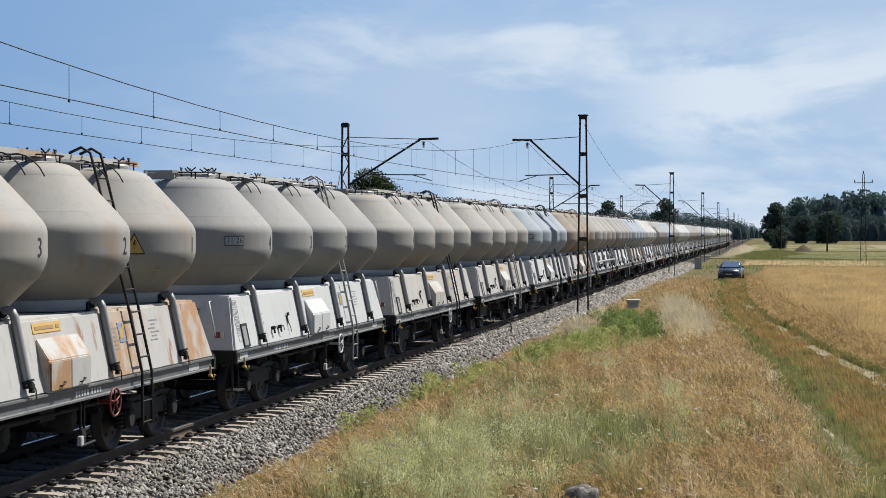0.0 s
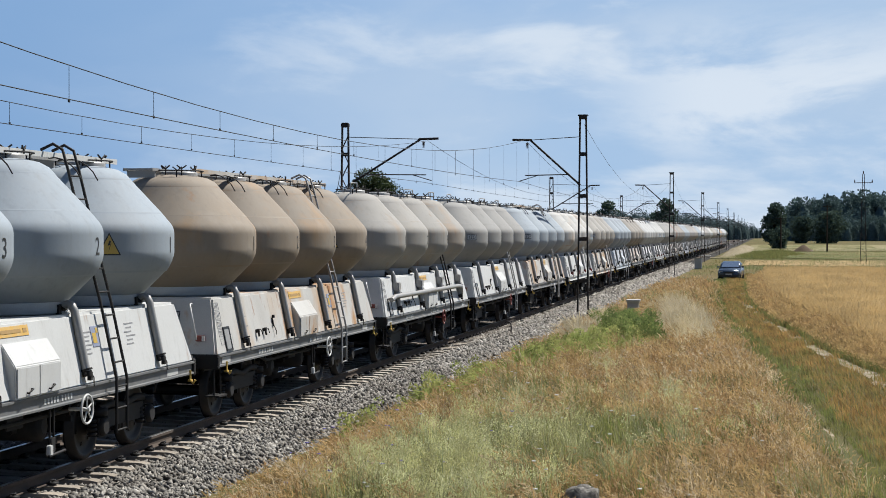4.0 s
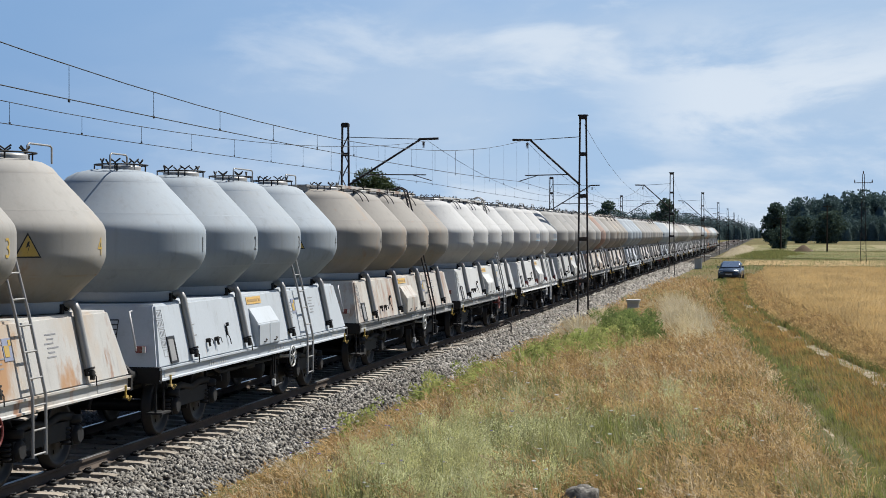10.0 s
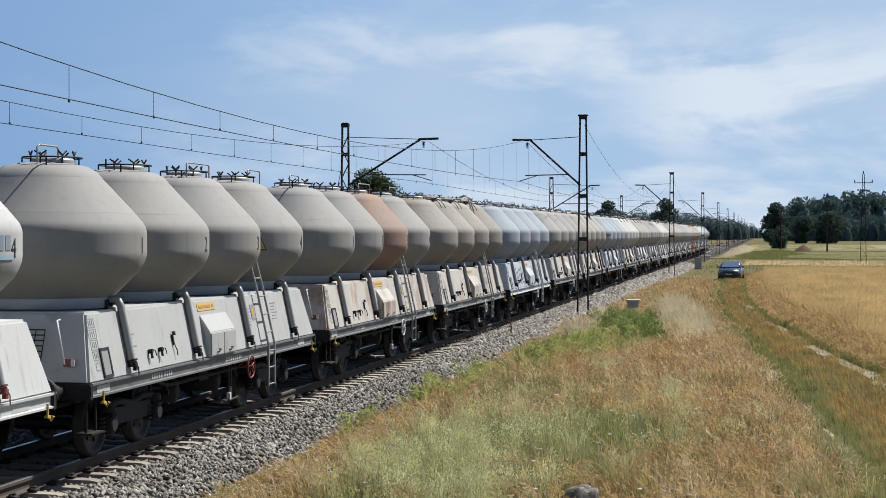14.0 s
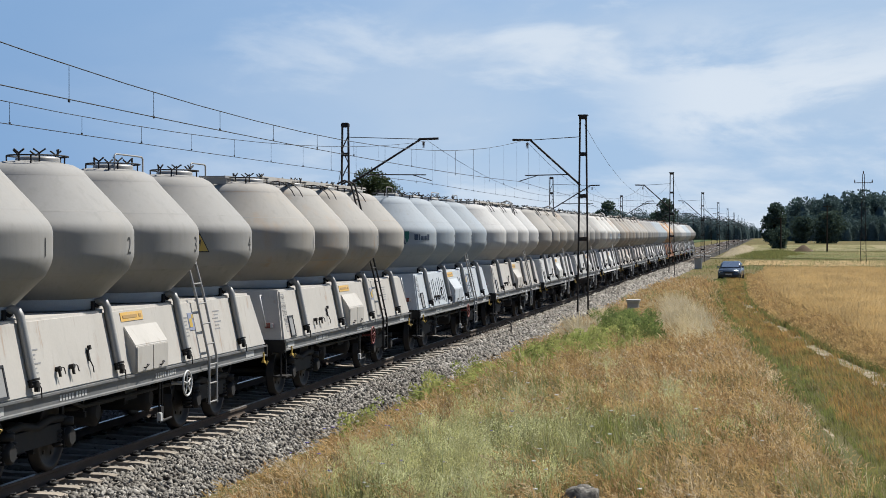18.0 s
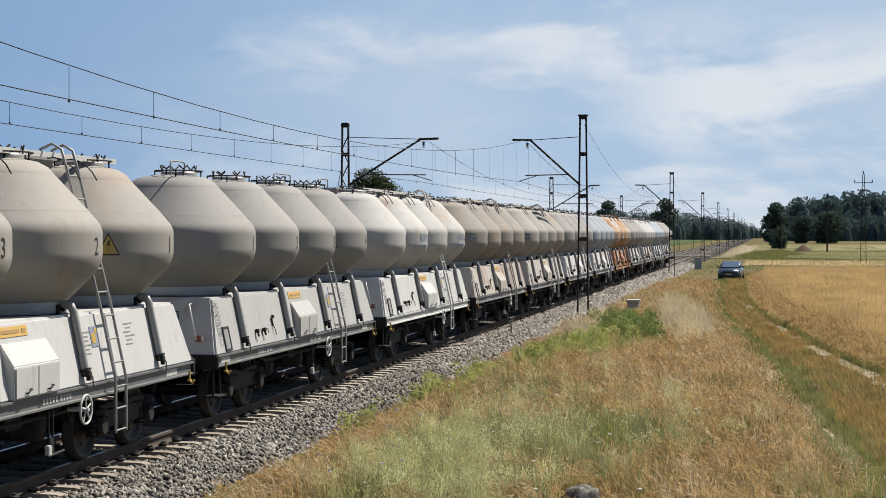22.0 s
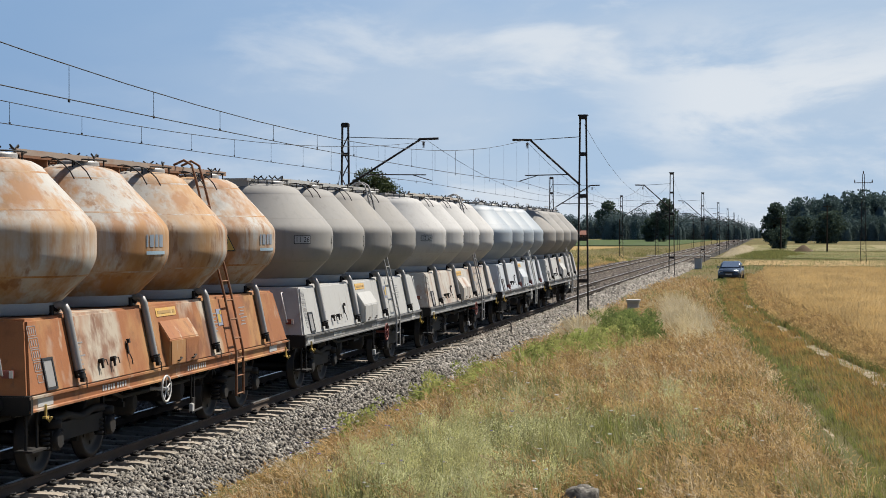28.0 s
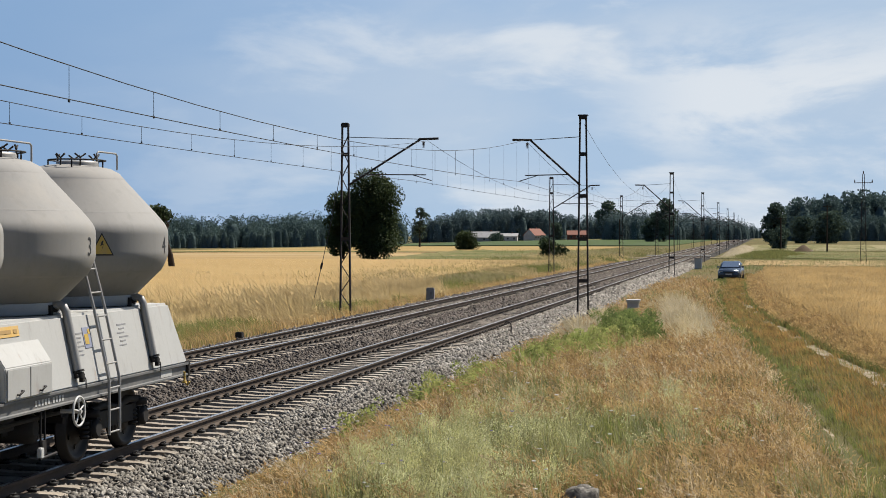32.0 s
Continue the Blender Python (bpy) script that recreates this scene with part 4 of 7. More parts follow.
    stalks("wheat", x, y, gz(x, y) + 0.18, rng.uniform(0.46, 0.72, n) * (0.9 + 0.25 * wave(x, y, 0.5, 60.0)), rng.normal(0, 0.2, (n, 2)) + np.array((-0.12, -0.15)), M_WHEAT, "ripe golden wheat standing in the field", "wheat", stem=0.003, head=0.07, puff=0.012, n_head=2, grain=0.034)
    # tall growth beyond the far track
    n = 64000
    y = near_spread(n, 38, 230)
    x = -17.5 - np.abs(rng.normal(0, 1, n)) * (1.5 + 0.035 * y)
    p = wave(x, y, 0.12, 20.0)
    grn = ((p > 0.47) & (x > -20.5)) | ((y > 95) & (p > 0.41))
    w = rng.uniform(0.012, 0.02, n) * np.clip(y / 60, 1, 3)
    z = gz(x, y)
    h = rng.uniform(0.45, 1.05, n) * np.clip((-16.9 - x) / 1.6, 0.35, 1)
    blades("far_tall_grass", x[~grn], y[~grn], z[~grn], h[~grn], w[~grn] * 0.7, 0.25, M_GRAINTOP, "tall straw-coloured grass beyond the far track", "grass", head=0.02)
    blades("far_green_grass", x[grn], y[grn], z[grn], h[grn] * 0.62, w[grn], 0.25, M_GREEN, "green grass beyond the far track", "grass")
    n = 30000
    y = near_spread(n, 36, 200)
    x = rng.uniform(-19.8, -17.2, n)
    blades("far_verge_grass", x, y, gz(x, y), rng.uniform(0.2, 0.5, n), rng.uniform(0.012, 0.02, n) * np.clip(y / 60, 1, 3), 0.25, M_STRAW, "tawny grass along the far ballast edge", "grass")
    n = 26000
    y = near_spread(n, 146, 380)
    x = rng.uniform(-6.5, 0.085 * 380, n)
    ok = x < 0.085 * y
    x, y = x[ok], y[ok]
    g = wave(x, y, 0.06, 30.0) > 0.5
    for sel, nm, mt, lab in ((g, "rough_green_growth", M_DARKWEED, "rough green growth behind the wheat"), (~g, "rough_dry_growth", M_DULL, "pale dry growth behind the wheat")):
        m = int(sel.sum())
        blades(nm, x[sel], y[sel], gz(x[sel], y[sel]), rng.uniform(0.15, 0.42, m), rng.uniform(0.02, 0.04, m), 0.5, mt, lab, "grass")
    n = 34000
    y = near_spread(n, 62, 196)
    x = -23.5 - rng.uniform(0, 1, n) * (0.62 * y - 14)
    blades("left_field_grain", x, y, gz(x, y) + 0.44, rng.uniform(0.12, 0.26, n), rng.uniform(0.008, 0.015, n) * np.clip(y / 80, 1, 2.4), 0.22, M_GRAINTOP, "golden grain standing beyond the railway", "grain", head=0.014)
    n = 22000
    y = near_spread(n, 110, 340)
    x = -18.0 - np.abs(rng.normal(0, 1, n)) * (2 + 0.03 * y)
    g = wave(x, y, 0.05, 40.0) > 0.47
    for sel, nm, mt, lab in ((g, "lineside_green_growth", M_TRACK, "rough green growth along the far side of the railway"), (~g, "lineside_dry_growth", M_DULL, "pale dry growth along the far side of the railway")):
        m = int(sel.sum())
        blades(nm, x[sel], y[sel], gz(x[sel], y[sel]), rng.uniform(0.4, 1.0, m), rng.uniform(0.02, 0.045, m), 0.3, mt, lab, "grass")
    # flowers
    for nm, mt, lab, n in (("white_flowers", M_WHITEFL, "small white flowers scattered in the meadow", 60), ("cornflowers", M_BLUEFL, "blue cornflowers scattered in the meadow", 26)):
        f = Mesh()
        for k in range(n):
            y = 19 * (45 / 19) ** random.random()
            x = random.uniform(-6.5, 0.2)
            if nm == "cornflowers":
                x, y = random.uniform(-7, -4), random.uniform(20, 28)
            z = ground_z(x, y) + random.uniform(0.25, 0.5)
            r = random.uniform(0.015, 0.04)
            f.lathe([(0.001, 0.006), (r, 0.008), (r * 0.8, -0.004)], 6, (x, y, z))
        tagged(new(nm, f.data(nm, mt)), lab, "flowers", kind="stuff")


def build_stones():
    """Loose ballast: uneven stones, one island each."""
    oct_v = np.array([[1, 0, 0], [-1, 0, 0], [0, 1, 0], [0, -1, 0], [0, 0, 1], [0, 0, -1]], float)
    oct_t = np.array([[0, 2, 4], [2, 1, 4], [1, 3, 4], [3, 0, 4], [2, 0, 5], [1, 2, 5], [3, 1, 5], [0, 3, 5]])
    spots = [("ballast_stones", M_STONE, 48000, 17, 190, -9.30, -7.2, "loose light grey ballast stones on the shoulder"),
             ("ballast_stones", M_STONE2, 32000, 14, 190, -11.95, -9.3, "loose grey ballast stones between the rails"),
             ("ballast_stones", M_STONE2, 44000, 26, 200, -16.9, -11.75, "loose brown ballast stones of the far track")]
    for nm, mt, n, y0, y1, x0, x1, lab in spots:
        y = near_spread(n, y0, y1)
        x = rng.uniform(x0, x1, n)
        cx = NEAR_X if x1 > -11.7 else FAR_X
        z = np.interp(x, [-12.3, -8.45, -8.15, -7.35], [-0.238, -0.238, -0.255, -0.53])
        z = np.where(x < -16.3, -0.25 - (-16.3 - x) * 0.33, z)
        ok = (np.abs(np.abs(x - cx) - 0.7535) > 0.10)
        phase = np.abs(((y - (12.0 if cx == NEAR_X else 22.0) + 0.3) % 0.6) - 0.3)
        ok &= ~((phase < 0.135) & (np.abs(x - cx) < rng.uniform(0.95, 1.36, len(x))))
        z = np.where(np.abs(x - cx) < 1.36, z - 0.028, z)
        x, y, z = x[ok], y[ok], z[ok]
        m = len(x)
        sz = rng.uniform(0.030, 0.062, m) * np.clip(y / 34, 1, 3.2)
        v = oct_v[None] * rng.uniform(0.45, 1.35, (m, 6, 1)) * sz[:, None, None]
        a = rng.uniform(0, 2 * np.pi, m)
        b = rng.uniform(0, 2 * np.pi, m)
        ca, sa, cb, sb = np.cos(a)[:, None], np.sin(a)[:, None], np.cos(b)[:, None], np.sin(b)[:, None]
        vx, vy, vz = v[..., 0] * ca - v[..., 1] * sa, v[..., 0] * sa + v[..., 1] * ca, v[..., 2]
        vy, vz = vy * cb - vz * sb, vy * sb + vz * cb
        pts = np.stack([vx + x[:, None], vy + y[:, None], vz + (z + rng.uniform(-0.02, 0.03, m))[:, None]], -1).reshape(-1, 3)
        tris = (np.arange(m)[:, None, None] * 6 + oct_t[None]).reshape(-1, 3)
        tagged(new(nm, big_mesh(nm, pts, tris, mt)), lab, "ballast stones", kind="stuff")


M_STONE = plant_mat("ballast_stone_grey", [(0.22, 0.202, 0.178), (0.48, 0.448, 0.40), (0.06, 0.055, 0.05), (0.64, 0.60, 0.535), (0.11, 0.10, 0.09), (0.40, 0.37, 0.325)], [(0.36, 0.32, 0.275), (0.07, 0.063, 0.056), (0.50, 0.46, 0.40), (0.16, 0.14, 0.12)], 0.8, 0.0, lift=0.0, mottle=(1.5, 0.12))
M_STONE2 = plant_mat("ballast_stone_brown", [(0.14, 0.112, 0.094), (0.24, 0.20, 0.17), (0.06, 0.05, 0.045), (0.30, 0.26, 0.225)], [(0.15, 0.125, 0.108), (0.06, 0.05, 0.044), (0.27, 0.235, 0.205)], 0.8, 0.0, lift=0.0, mottle=(1.5, 0.12))
build_stones()


# ---------------------------------------------------------------- trees
def leaf_cloud(centres, radii, n, size, squash=0.8):
    """n small leaf sprays spread through and over the clumps given."""
    c = np.array(centres)
    r = np.array(radii)
    k = rng.choice(len(c), n, p=(r ** 2) / (r ** 2).sum())
    d = rng.normal(0, 1, (n, 3))
    d /= np.linalg.norm(d, axis=1)[:, None]
    rad = r[k] * rng.uniform(0.45, 1.08, n) ** 0.6
    p = c[k] + d * rad[:, None] * np.array([1, 1, squash])
    u = rng.normal(0, 1, (n, 3))
    u /= np.linalg.norm(u, axis=1)[:, None]
    v = np.cross(u, rng.normal(0, 1, (n, 3)))
    v /= np.linalg.norm(v, axis=1)[:, None] + 1e-6
    s = size * rng.uniform(0.6, 1.4, n)
    a = p + u * s[:, None]
    b = p - u * s[:, None] * 0.5 + v * s[:, None] * 0.8
    e = p - u * s[:, None] * 0.5 - v * s[:, None] * 0.8
    verts = np.stack([a, b, e], 1).reshape(-1, 3)
    return verts, np.arange(3 * n).reshape(-1, 3)


def make_tree(x, y, h, w, n, size, name="tree", label="leafy green tree standing at the field edge", material=None, crown_from=0.25, lean=0.0, clumps=16, category="tree", thick=1.0):
    z0 = ground_z(x, y)
    t = empty(name, pose(x, y, z0))
    tagged(t, label, category)
    tr = Mesh()
    top = h * 0.72
    tr.tube([(0, 0, -0.3), (lean * 0.2, 0, top * 0.35), (lean * 0.6, 0.1, top * 0.7), (lean, 0, top)], [(w * 0.045 + 0.06) * thick, (w * 0.035 + 0.04) * thick, (w * 0.022 + 0.03) * thick, 0.05 * thick], 8)
    cs, rs = [], []
    for k in range(clumps):
        a = random.uniform(0, 2 * math.pi)
        f = random.uniform(crown_from, 0.93)
        wide = math.sin(math.pi * min(1, max(0.12, (f - crown_from * 0.6) / (1.02 - crown_from * 0.6)))) ** 0.6
        q = random.uniform(0.15, 0.68) * w / 2 * wide
        p = (lean * f + q * math.cos(a), q * math.sin(a), h * f)
        cs.append(p)
        rs.append(w * random.uniform(0.17, 0.30))
        if k < 9:
            tr.tube([(lean * 0.5, 0, h * f * 0.62), (p[0] * 0.6, p[1] * 0.6, h * f * 0.85), p], [w * 0.014 + 0.02, w * 0.01 + 0.015, 0.02], 5)
    part("trunk", tr.data("trunk", M_BARK), t)
    v, f = leaf_cloud(cs, rs, n, size)
    part("crown", big_mesh("crown", v, f, material or M_LEAF), t)
    return t


build_meadow()
make_tree(-49.6, 213, 11.4, 8.2, 30000, 0.15, crown_from=0.10, clumps=52, label="dense broad dark green tree in the wheat field")
make_tree(-54.0, 214, 8.6, 5.4, 12000, 0.15, crown_from=0.18, clumps=30, label="smaller dark tree grown into its taller neighbour")
make_tree(-54.1, 150, 6.2, 3.0, 1500, 0.16, crown_from=0.82, lean=-1.3, thick=1.9, label="old leaning tree with a bare dark trunk")
make_tree(-62.5, 355, 3.3, 5.6, 3500, 0.22, name="bush", crown_from=0.15, clumps=24, label="round green bush in the stubble field", category="bush")
make_tree(-29.8, 236, 2.4, 3.6, 1400, 0.18, name="bush", crown_from=0.1, label="low dark bush beside the railway", category="bush")
make_tree(-27.5, 230, 1.7, 2.6, 900, 0.18, name="bush", crown_from=0.1, label="low dark bush beside the railway", category="bush")
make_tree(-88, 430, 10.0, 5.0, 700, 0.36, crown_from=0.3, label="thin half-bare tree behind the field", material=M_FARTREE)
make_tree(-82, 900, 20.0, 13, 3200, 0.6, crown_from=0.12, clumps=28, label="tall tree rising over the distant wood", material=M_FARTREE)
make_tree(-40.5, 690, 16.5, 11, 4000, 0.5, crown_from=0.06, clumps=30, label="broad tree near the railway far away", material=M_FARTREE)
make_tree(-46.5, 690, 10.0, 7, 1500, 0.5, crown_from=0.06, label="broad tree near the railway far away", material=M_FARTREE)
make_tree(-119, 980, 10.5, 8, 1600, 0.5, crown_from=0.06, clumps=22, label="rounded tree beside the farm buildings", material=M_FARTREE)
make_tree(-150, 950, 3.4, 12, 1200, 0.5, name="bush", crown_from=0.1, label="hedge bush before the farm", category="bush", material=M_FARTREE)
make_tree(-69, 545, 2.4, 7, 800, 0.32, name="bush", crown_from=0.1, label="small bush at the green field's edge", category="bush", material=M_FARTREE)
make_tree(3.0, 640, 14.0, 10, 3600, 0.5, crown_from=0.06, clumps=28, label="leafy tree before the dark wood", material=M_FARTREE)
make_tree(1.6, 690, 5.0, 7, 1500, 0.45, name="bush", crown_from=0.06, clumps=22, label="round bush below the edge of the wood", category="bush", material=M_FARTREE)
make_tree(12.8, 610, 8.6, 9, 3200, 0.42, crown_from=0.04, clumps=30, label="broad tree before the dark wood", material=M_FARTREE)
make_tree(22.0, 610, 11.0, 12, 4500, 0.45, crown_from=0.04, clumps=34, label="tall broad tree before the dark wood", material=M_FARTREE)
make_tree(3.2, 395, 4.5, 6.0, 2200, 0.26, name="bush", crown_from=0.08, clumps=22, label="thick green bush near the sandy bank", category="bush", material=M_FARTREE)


def build_wood(name, x0, x1, y0, y1, n_trees, h0, h1, material, label, per=420, conic=0.0, profile=None):
    vs, cores = [], []
    trunks = Mesh()
    for k in range(n_trees):
        u = (k + random.random()) / n_trees
        x, y = x0 + (x1 - x0) * u, random.uniform(y0, y1)
        h = random.uniform(h0, h1) * (profile(u) if profile else 1)
        w = h * random.uniform(0.45, 0.75) * (1 - 0.35 * conic)
        z0 = ground_z(x, y)
        cs, rs = [], []
        for j in range(9):
            f = -0.02 + 0.92 * (j + random.random()) / 9
            q = (1 - conic * f) * w * 0.42 * random.random()
            a = random.uniform(0, 6.283)
            cs.append((x + q * math.cos(a), y + q * math.sin(a), z0 + h * f))
            rs.append(w * random.uniform(0.30, 0.48) * (1 - conic * 0.75 * f))
        v, _ = leaf_cloud(cs, rs, int(per * 2.6), h * 0.028)
        vs.append(v)
        # solid core added in each crown; its darker colour stands for inner shade
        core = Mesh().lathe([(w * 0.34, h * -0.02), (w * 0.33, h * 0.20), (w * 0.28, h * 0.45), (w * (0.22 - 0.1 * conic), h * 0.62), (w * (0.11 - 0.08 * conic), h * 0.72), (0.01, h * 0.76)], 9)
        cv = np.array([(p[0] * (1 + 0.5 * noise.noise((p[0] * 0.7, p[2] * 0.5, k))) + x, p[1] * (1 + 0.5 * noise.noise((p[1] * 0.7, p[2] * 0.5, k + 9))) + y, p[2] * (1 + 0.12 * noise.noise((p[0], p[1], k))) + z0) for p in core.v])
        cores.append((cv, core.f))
        trunks.tube([(x, y, z0 - 0.5), (x, y, z0 + h * 0.6)], [h * 0.018, h * 0.01], 5)
    v = np.concatenate(vs)
    wd = empty(name)
    tagged(wd, label, "woodland", kind="stuff")
    part("crowns", big_mesh("crowns", v, np.arange(len(v)).reshape(-1, 3), material), wd)
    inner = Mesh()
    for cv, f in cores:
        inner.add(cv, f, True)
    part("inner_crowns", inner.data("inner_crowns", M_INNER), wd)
    part("trunks", trunks.data("trunks", M_BARK), wd)


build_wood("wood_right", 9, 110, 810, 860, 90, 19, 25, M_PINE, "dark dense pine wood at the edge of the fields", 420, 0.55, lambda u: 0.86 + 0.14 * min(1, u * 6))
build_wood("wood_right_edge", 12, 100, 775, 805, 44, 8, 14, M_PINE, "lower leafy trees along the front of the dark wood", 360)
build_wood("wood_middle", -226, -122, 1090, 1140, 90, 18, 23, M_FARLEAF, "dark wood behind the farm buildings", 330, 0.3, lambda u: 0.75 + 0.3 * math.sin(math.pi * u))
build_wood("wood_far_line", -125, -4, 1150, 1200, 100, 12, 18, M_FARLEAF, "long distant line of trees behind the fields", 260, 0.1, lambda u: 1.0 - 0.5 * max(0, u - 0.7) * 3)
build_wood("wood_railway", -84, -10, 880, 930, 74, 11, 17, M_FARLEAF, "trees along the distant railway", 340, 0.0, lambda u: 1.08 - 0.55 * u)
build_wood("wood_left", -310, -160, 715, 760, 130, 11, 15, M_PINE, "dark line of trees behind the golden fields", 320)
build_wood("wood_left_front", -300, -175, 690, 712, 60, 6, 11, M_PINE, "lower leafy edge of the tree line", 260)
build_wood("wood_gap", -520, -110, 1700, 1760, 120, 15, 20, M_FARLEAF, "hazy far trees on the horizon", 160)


# ---------------------------------------------------------------- fields, tracks and banks
M_F_WHEAT = mat("wheat_top", (0.46, 0.30, 0.125), 0.95, spots=[((0.58, 0.42, 0.19), 0.15, 0.4, 0.7, 0.8, (1, 1, 1)), ((0.34, 0.23, 0.08), 2.5, 0.45, 0.8, 0.6, (1, 1, 1))], bump=1.0, bump_scale=5, coord="World", grain=0.2, grain_scale=9)
M_F_GOLD = mat("pale_gold_field", (0.52, 0.37, 0.16), 0.95, spots=[((0.36, 0.235, 0.085), 0.06, 0.4, 0.7, 0.8, (0.3, 1, 1)), ((0.27, 0.22, 0.08), 0.5, 0.46, 0.75, 0.8, (0.3, 1, 1))], bump=0.8, bump_scale=3, coord="World", grain=0.15, grain_scale=4)
M_F_GRAIN = mat("standing_grain", (0.53, 0.365, 0.16), 0.95, spots=[((0.46, 0.30, 0.12), 0.06, 0.4, 0.7, 0.7, (0.3, 1, 1)), ((0.36, 0.25, 0.10), 2.5, 0.5, 0.8, 0.5, (0.4, 1, 1))], bump=0.4, bump_scale=3, coord="World", grain=0.12, grain_scale=4)
M_F_PALE = mat("pale_dull_field", (0.36, 0.31, 0.17), 0.95, spots=[((0.18, 0.19, 0.08), 0.12, 0.42, 0.6, 0.8, (0.15, 1, 1)), ((0.50, 0.43, 0.26), 0.3, 0.5, 0.7, 0.8, (0.15, 1, 1))], bump=0.5, bump_scale=3, coord="World", grain=0.15, grain_scale=3)
M_F_STUBBLE = mat("stubble_field", (0.46, 0.31, 0.14), 0.95, spots=[((0.56, 0.43, 0.24), 0.05, 0.4, 0.7, 0.9, (0.2, 1, 1)), ((0.24, 0.21, 0.08), 0.25, 0.5, 0.75, 0.7, (0.3, 1, 1))], bump=0.5, bump_scale=3, coord="World", grain=0.15, grain_scale=3)
M_F_GREEN = mat("green_crop_field", (0.085, 0.12, 0.055), 0.95, spots=[((0.11, 0.16, 0.05), 0.05, 0.4, 0.7, 0.8, (0.2, 1, 1))], bump=0.5, bump_scale=2, coord="World", grain=0.15, grain_scale=2)
M_F_ROUGH = mat("rough_green_strip", (0.16, 0.17, 0.06), 0.95, spots=[((0.36, 0.29, 0.14), 0.2, 0.42, 0.65, 0.9, (0.4, 1, 1)), ((0.08, 0.11, 0.03), 0.6, 0.5, 0.75, 0.7, (1, 1, 1))], bump=0.9, bump_scale=2.5, coord="World", grain=0.2, grain_scale=5)


def field(name, corners, material, label, height=0.05, rough=0.0, step=8):
    """A standing crop or worn surface: a sheet with a skirt that follows the ground, height above it."""
    (ax, ay), (bx, by), (cx, cy), (dx, dy) = corners
    ob = Mesh()
    vs, fs = [], []
    for j in range(step + 1):
        for i in range(step + 1):
            u, v = i / step, j / step
            x = (ax * (1 - u) + bx * u) * (1 - v) + (dx * (1 - u) + cx * u) * v
            y = (ay * (1 - u) + by * u) * (1 - v) + (dy * (1 - u) + cy * u) * v
            vs.append((x, y, ground_z(x, y) + height + rough * noise.noise((x * 0.3, y * 0.3, 2))))
    n = step + 1
    fs = [(j * n + i, j * n + i + 1, (j + 1) * n + i + 1, (j + 1) * n + i) for j in range(step) for i in range(step)]
    rim = [i for i in range(n)] + [j * n + step for j in range(1, n)] + [step * n + i for i in range(step - 1, -1, -1)] + [j * n for j in range(step - 1, 0, -1)]
    base = len(vs)
    vs += [(vs[k][0], vs[k][1], vs[k][2] - height - 0.3) for k in rim]
    m = len(rim)
    fs += [(base + k, base + (k + 1) % m, rim[(k + 1) % m], rim[k]) for k in range(m)]
    tagged(new(name, ob.add(vs, fs).data(name, material)), label, "field", kind="structure")


field("field_wheat_right", [(4.0, 58), (14, 58), (60, 142), (1.2, 142)], M_F_WHEAT, "dense golden mass of ripe wheat", 0.60, 0.06, 14)
field("field_straw_right", [(-2.5, 190), (40, 190), (60, 225), (-2.5, 225)], M_F_STUBBLE, "pale stubble strip beyond the wheat", 0.06)
field("field_rough_right", [(-6, 240), (50, 240), (80, 330), (-6, 330)], M_F_ROUGH, "rough strip with weeds and straw", 0.08, 0.12, 16)
field("field_gold_right", [(-4, 345), (70, 345), (120, 520), (-4, 520)], M_F_PALE, "pale dull grass field far away", 0.1)
field("field_green_right", [(-2, 395), (25, 395), (29, 500), (-2, 500)], M_F_ROUGH, "green weedy strip in the pale field", 0.12, 0.15, 12)
field("field_gold_left", [(-23.5, 62), (-23.5, 196), (-140, 196), (-70, 62)], M_F_GRAIN, "golden grain field beyond the railway", 0.5, 0.12, 16)
field("field_gold_left_far", [(-30, 208), (-30, 300), (-180, 300), (-120, 208)], M_F_STUBBLE, "cut stubble field with pale straw rows", 0.12)
field("field_stubble_left", [(-36, 312), (-36, 440), (-300, 520), (-180, 312)], M_F_GOLD, "straw-coloured field before the trees", 0.12)
field("field_green", [(-26, 470), (-26, 880), (-200, 880), (-110, 470)], M_F_GREEN, "green crop field before the farm", 0.2)
field("field_margin", [(-23.5, 197), (-23.5, 206), (-190, 206), (-140, 197)], M_F_ROUGH, "green weedy margin between two fields", 0.2, 0.2, 16)
field("field_margin_far", [(-34, 301), (-34, 311), (-260, 311), (-180, 301)], M_F_ROUGH, "green weedy margin between two fields", 0.2, 0.2, 16)
field("field_rough_left", [(-23, 198), (-23, 330), (-60, 330), (-50, 206)], M_F_ROUGH, "rough weedy strip along the railway", 0.22, 0.3, 14)


hp = Mesh().lathe([(0.0, 1.35), (0.35, 1.25), (1.0, 0.75), (1.7, 0.25), (2.1, -0.2)], 18)
hp.v = [(x * 1.1 + 0.15 * noise.noise((x, y, z)), y, z + 0.12 * noise.noise((x * 2, y * 2, 5))) for x, y, z in hp.v]
hp = new("soil_heap", hp.data("soil_heap", mat("bare_soil", (0.20, 0.15, 0.10), 0.95, spots=[((0.12, 0.09, 0.06), 1.5, 0.4, 0.7, 0.7, (1, 1, 1))], bump=0.8, bump_scale=4)))
hp.location = (7.2, 335, GROUND_Z)
tagged(hp, "heap of bare brown soil in the field", "soil heap")


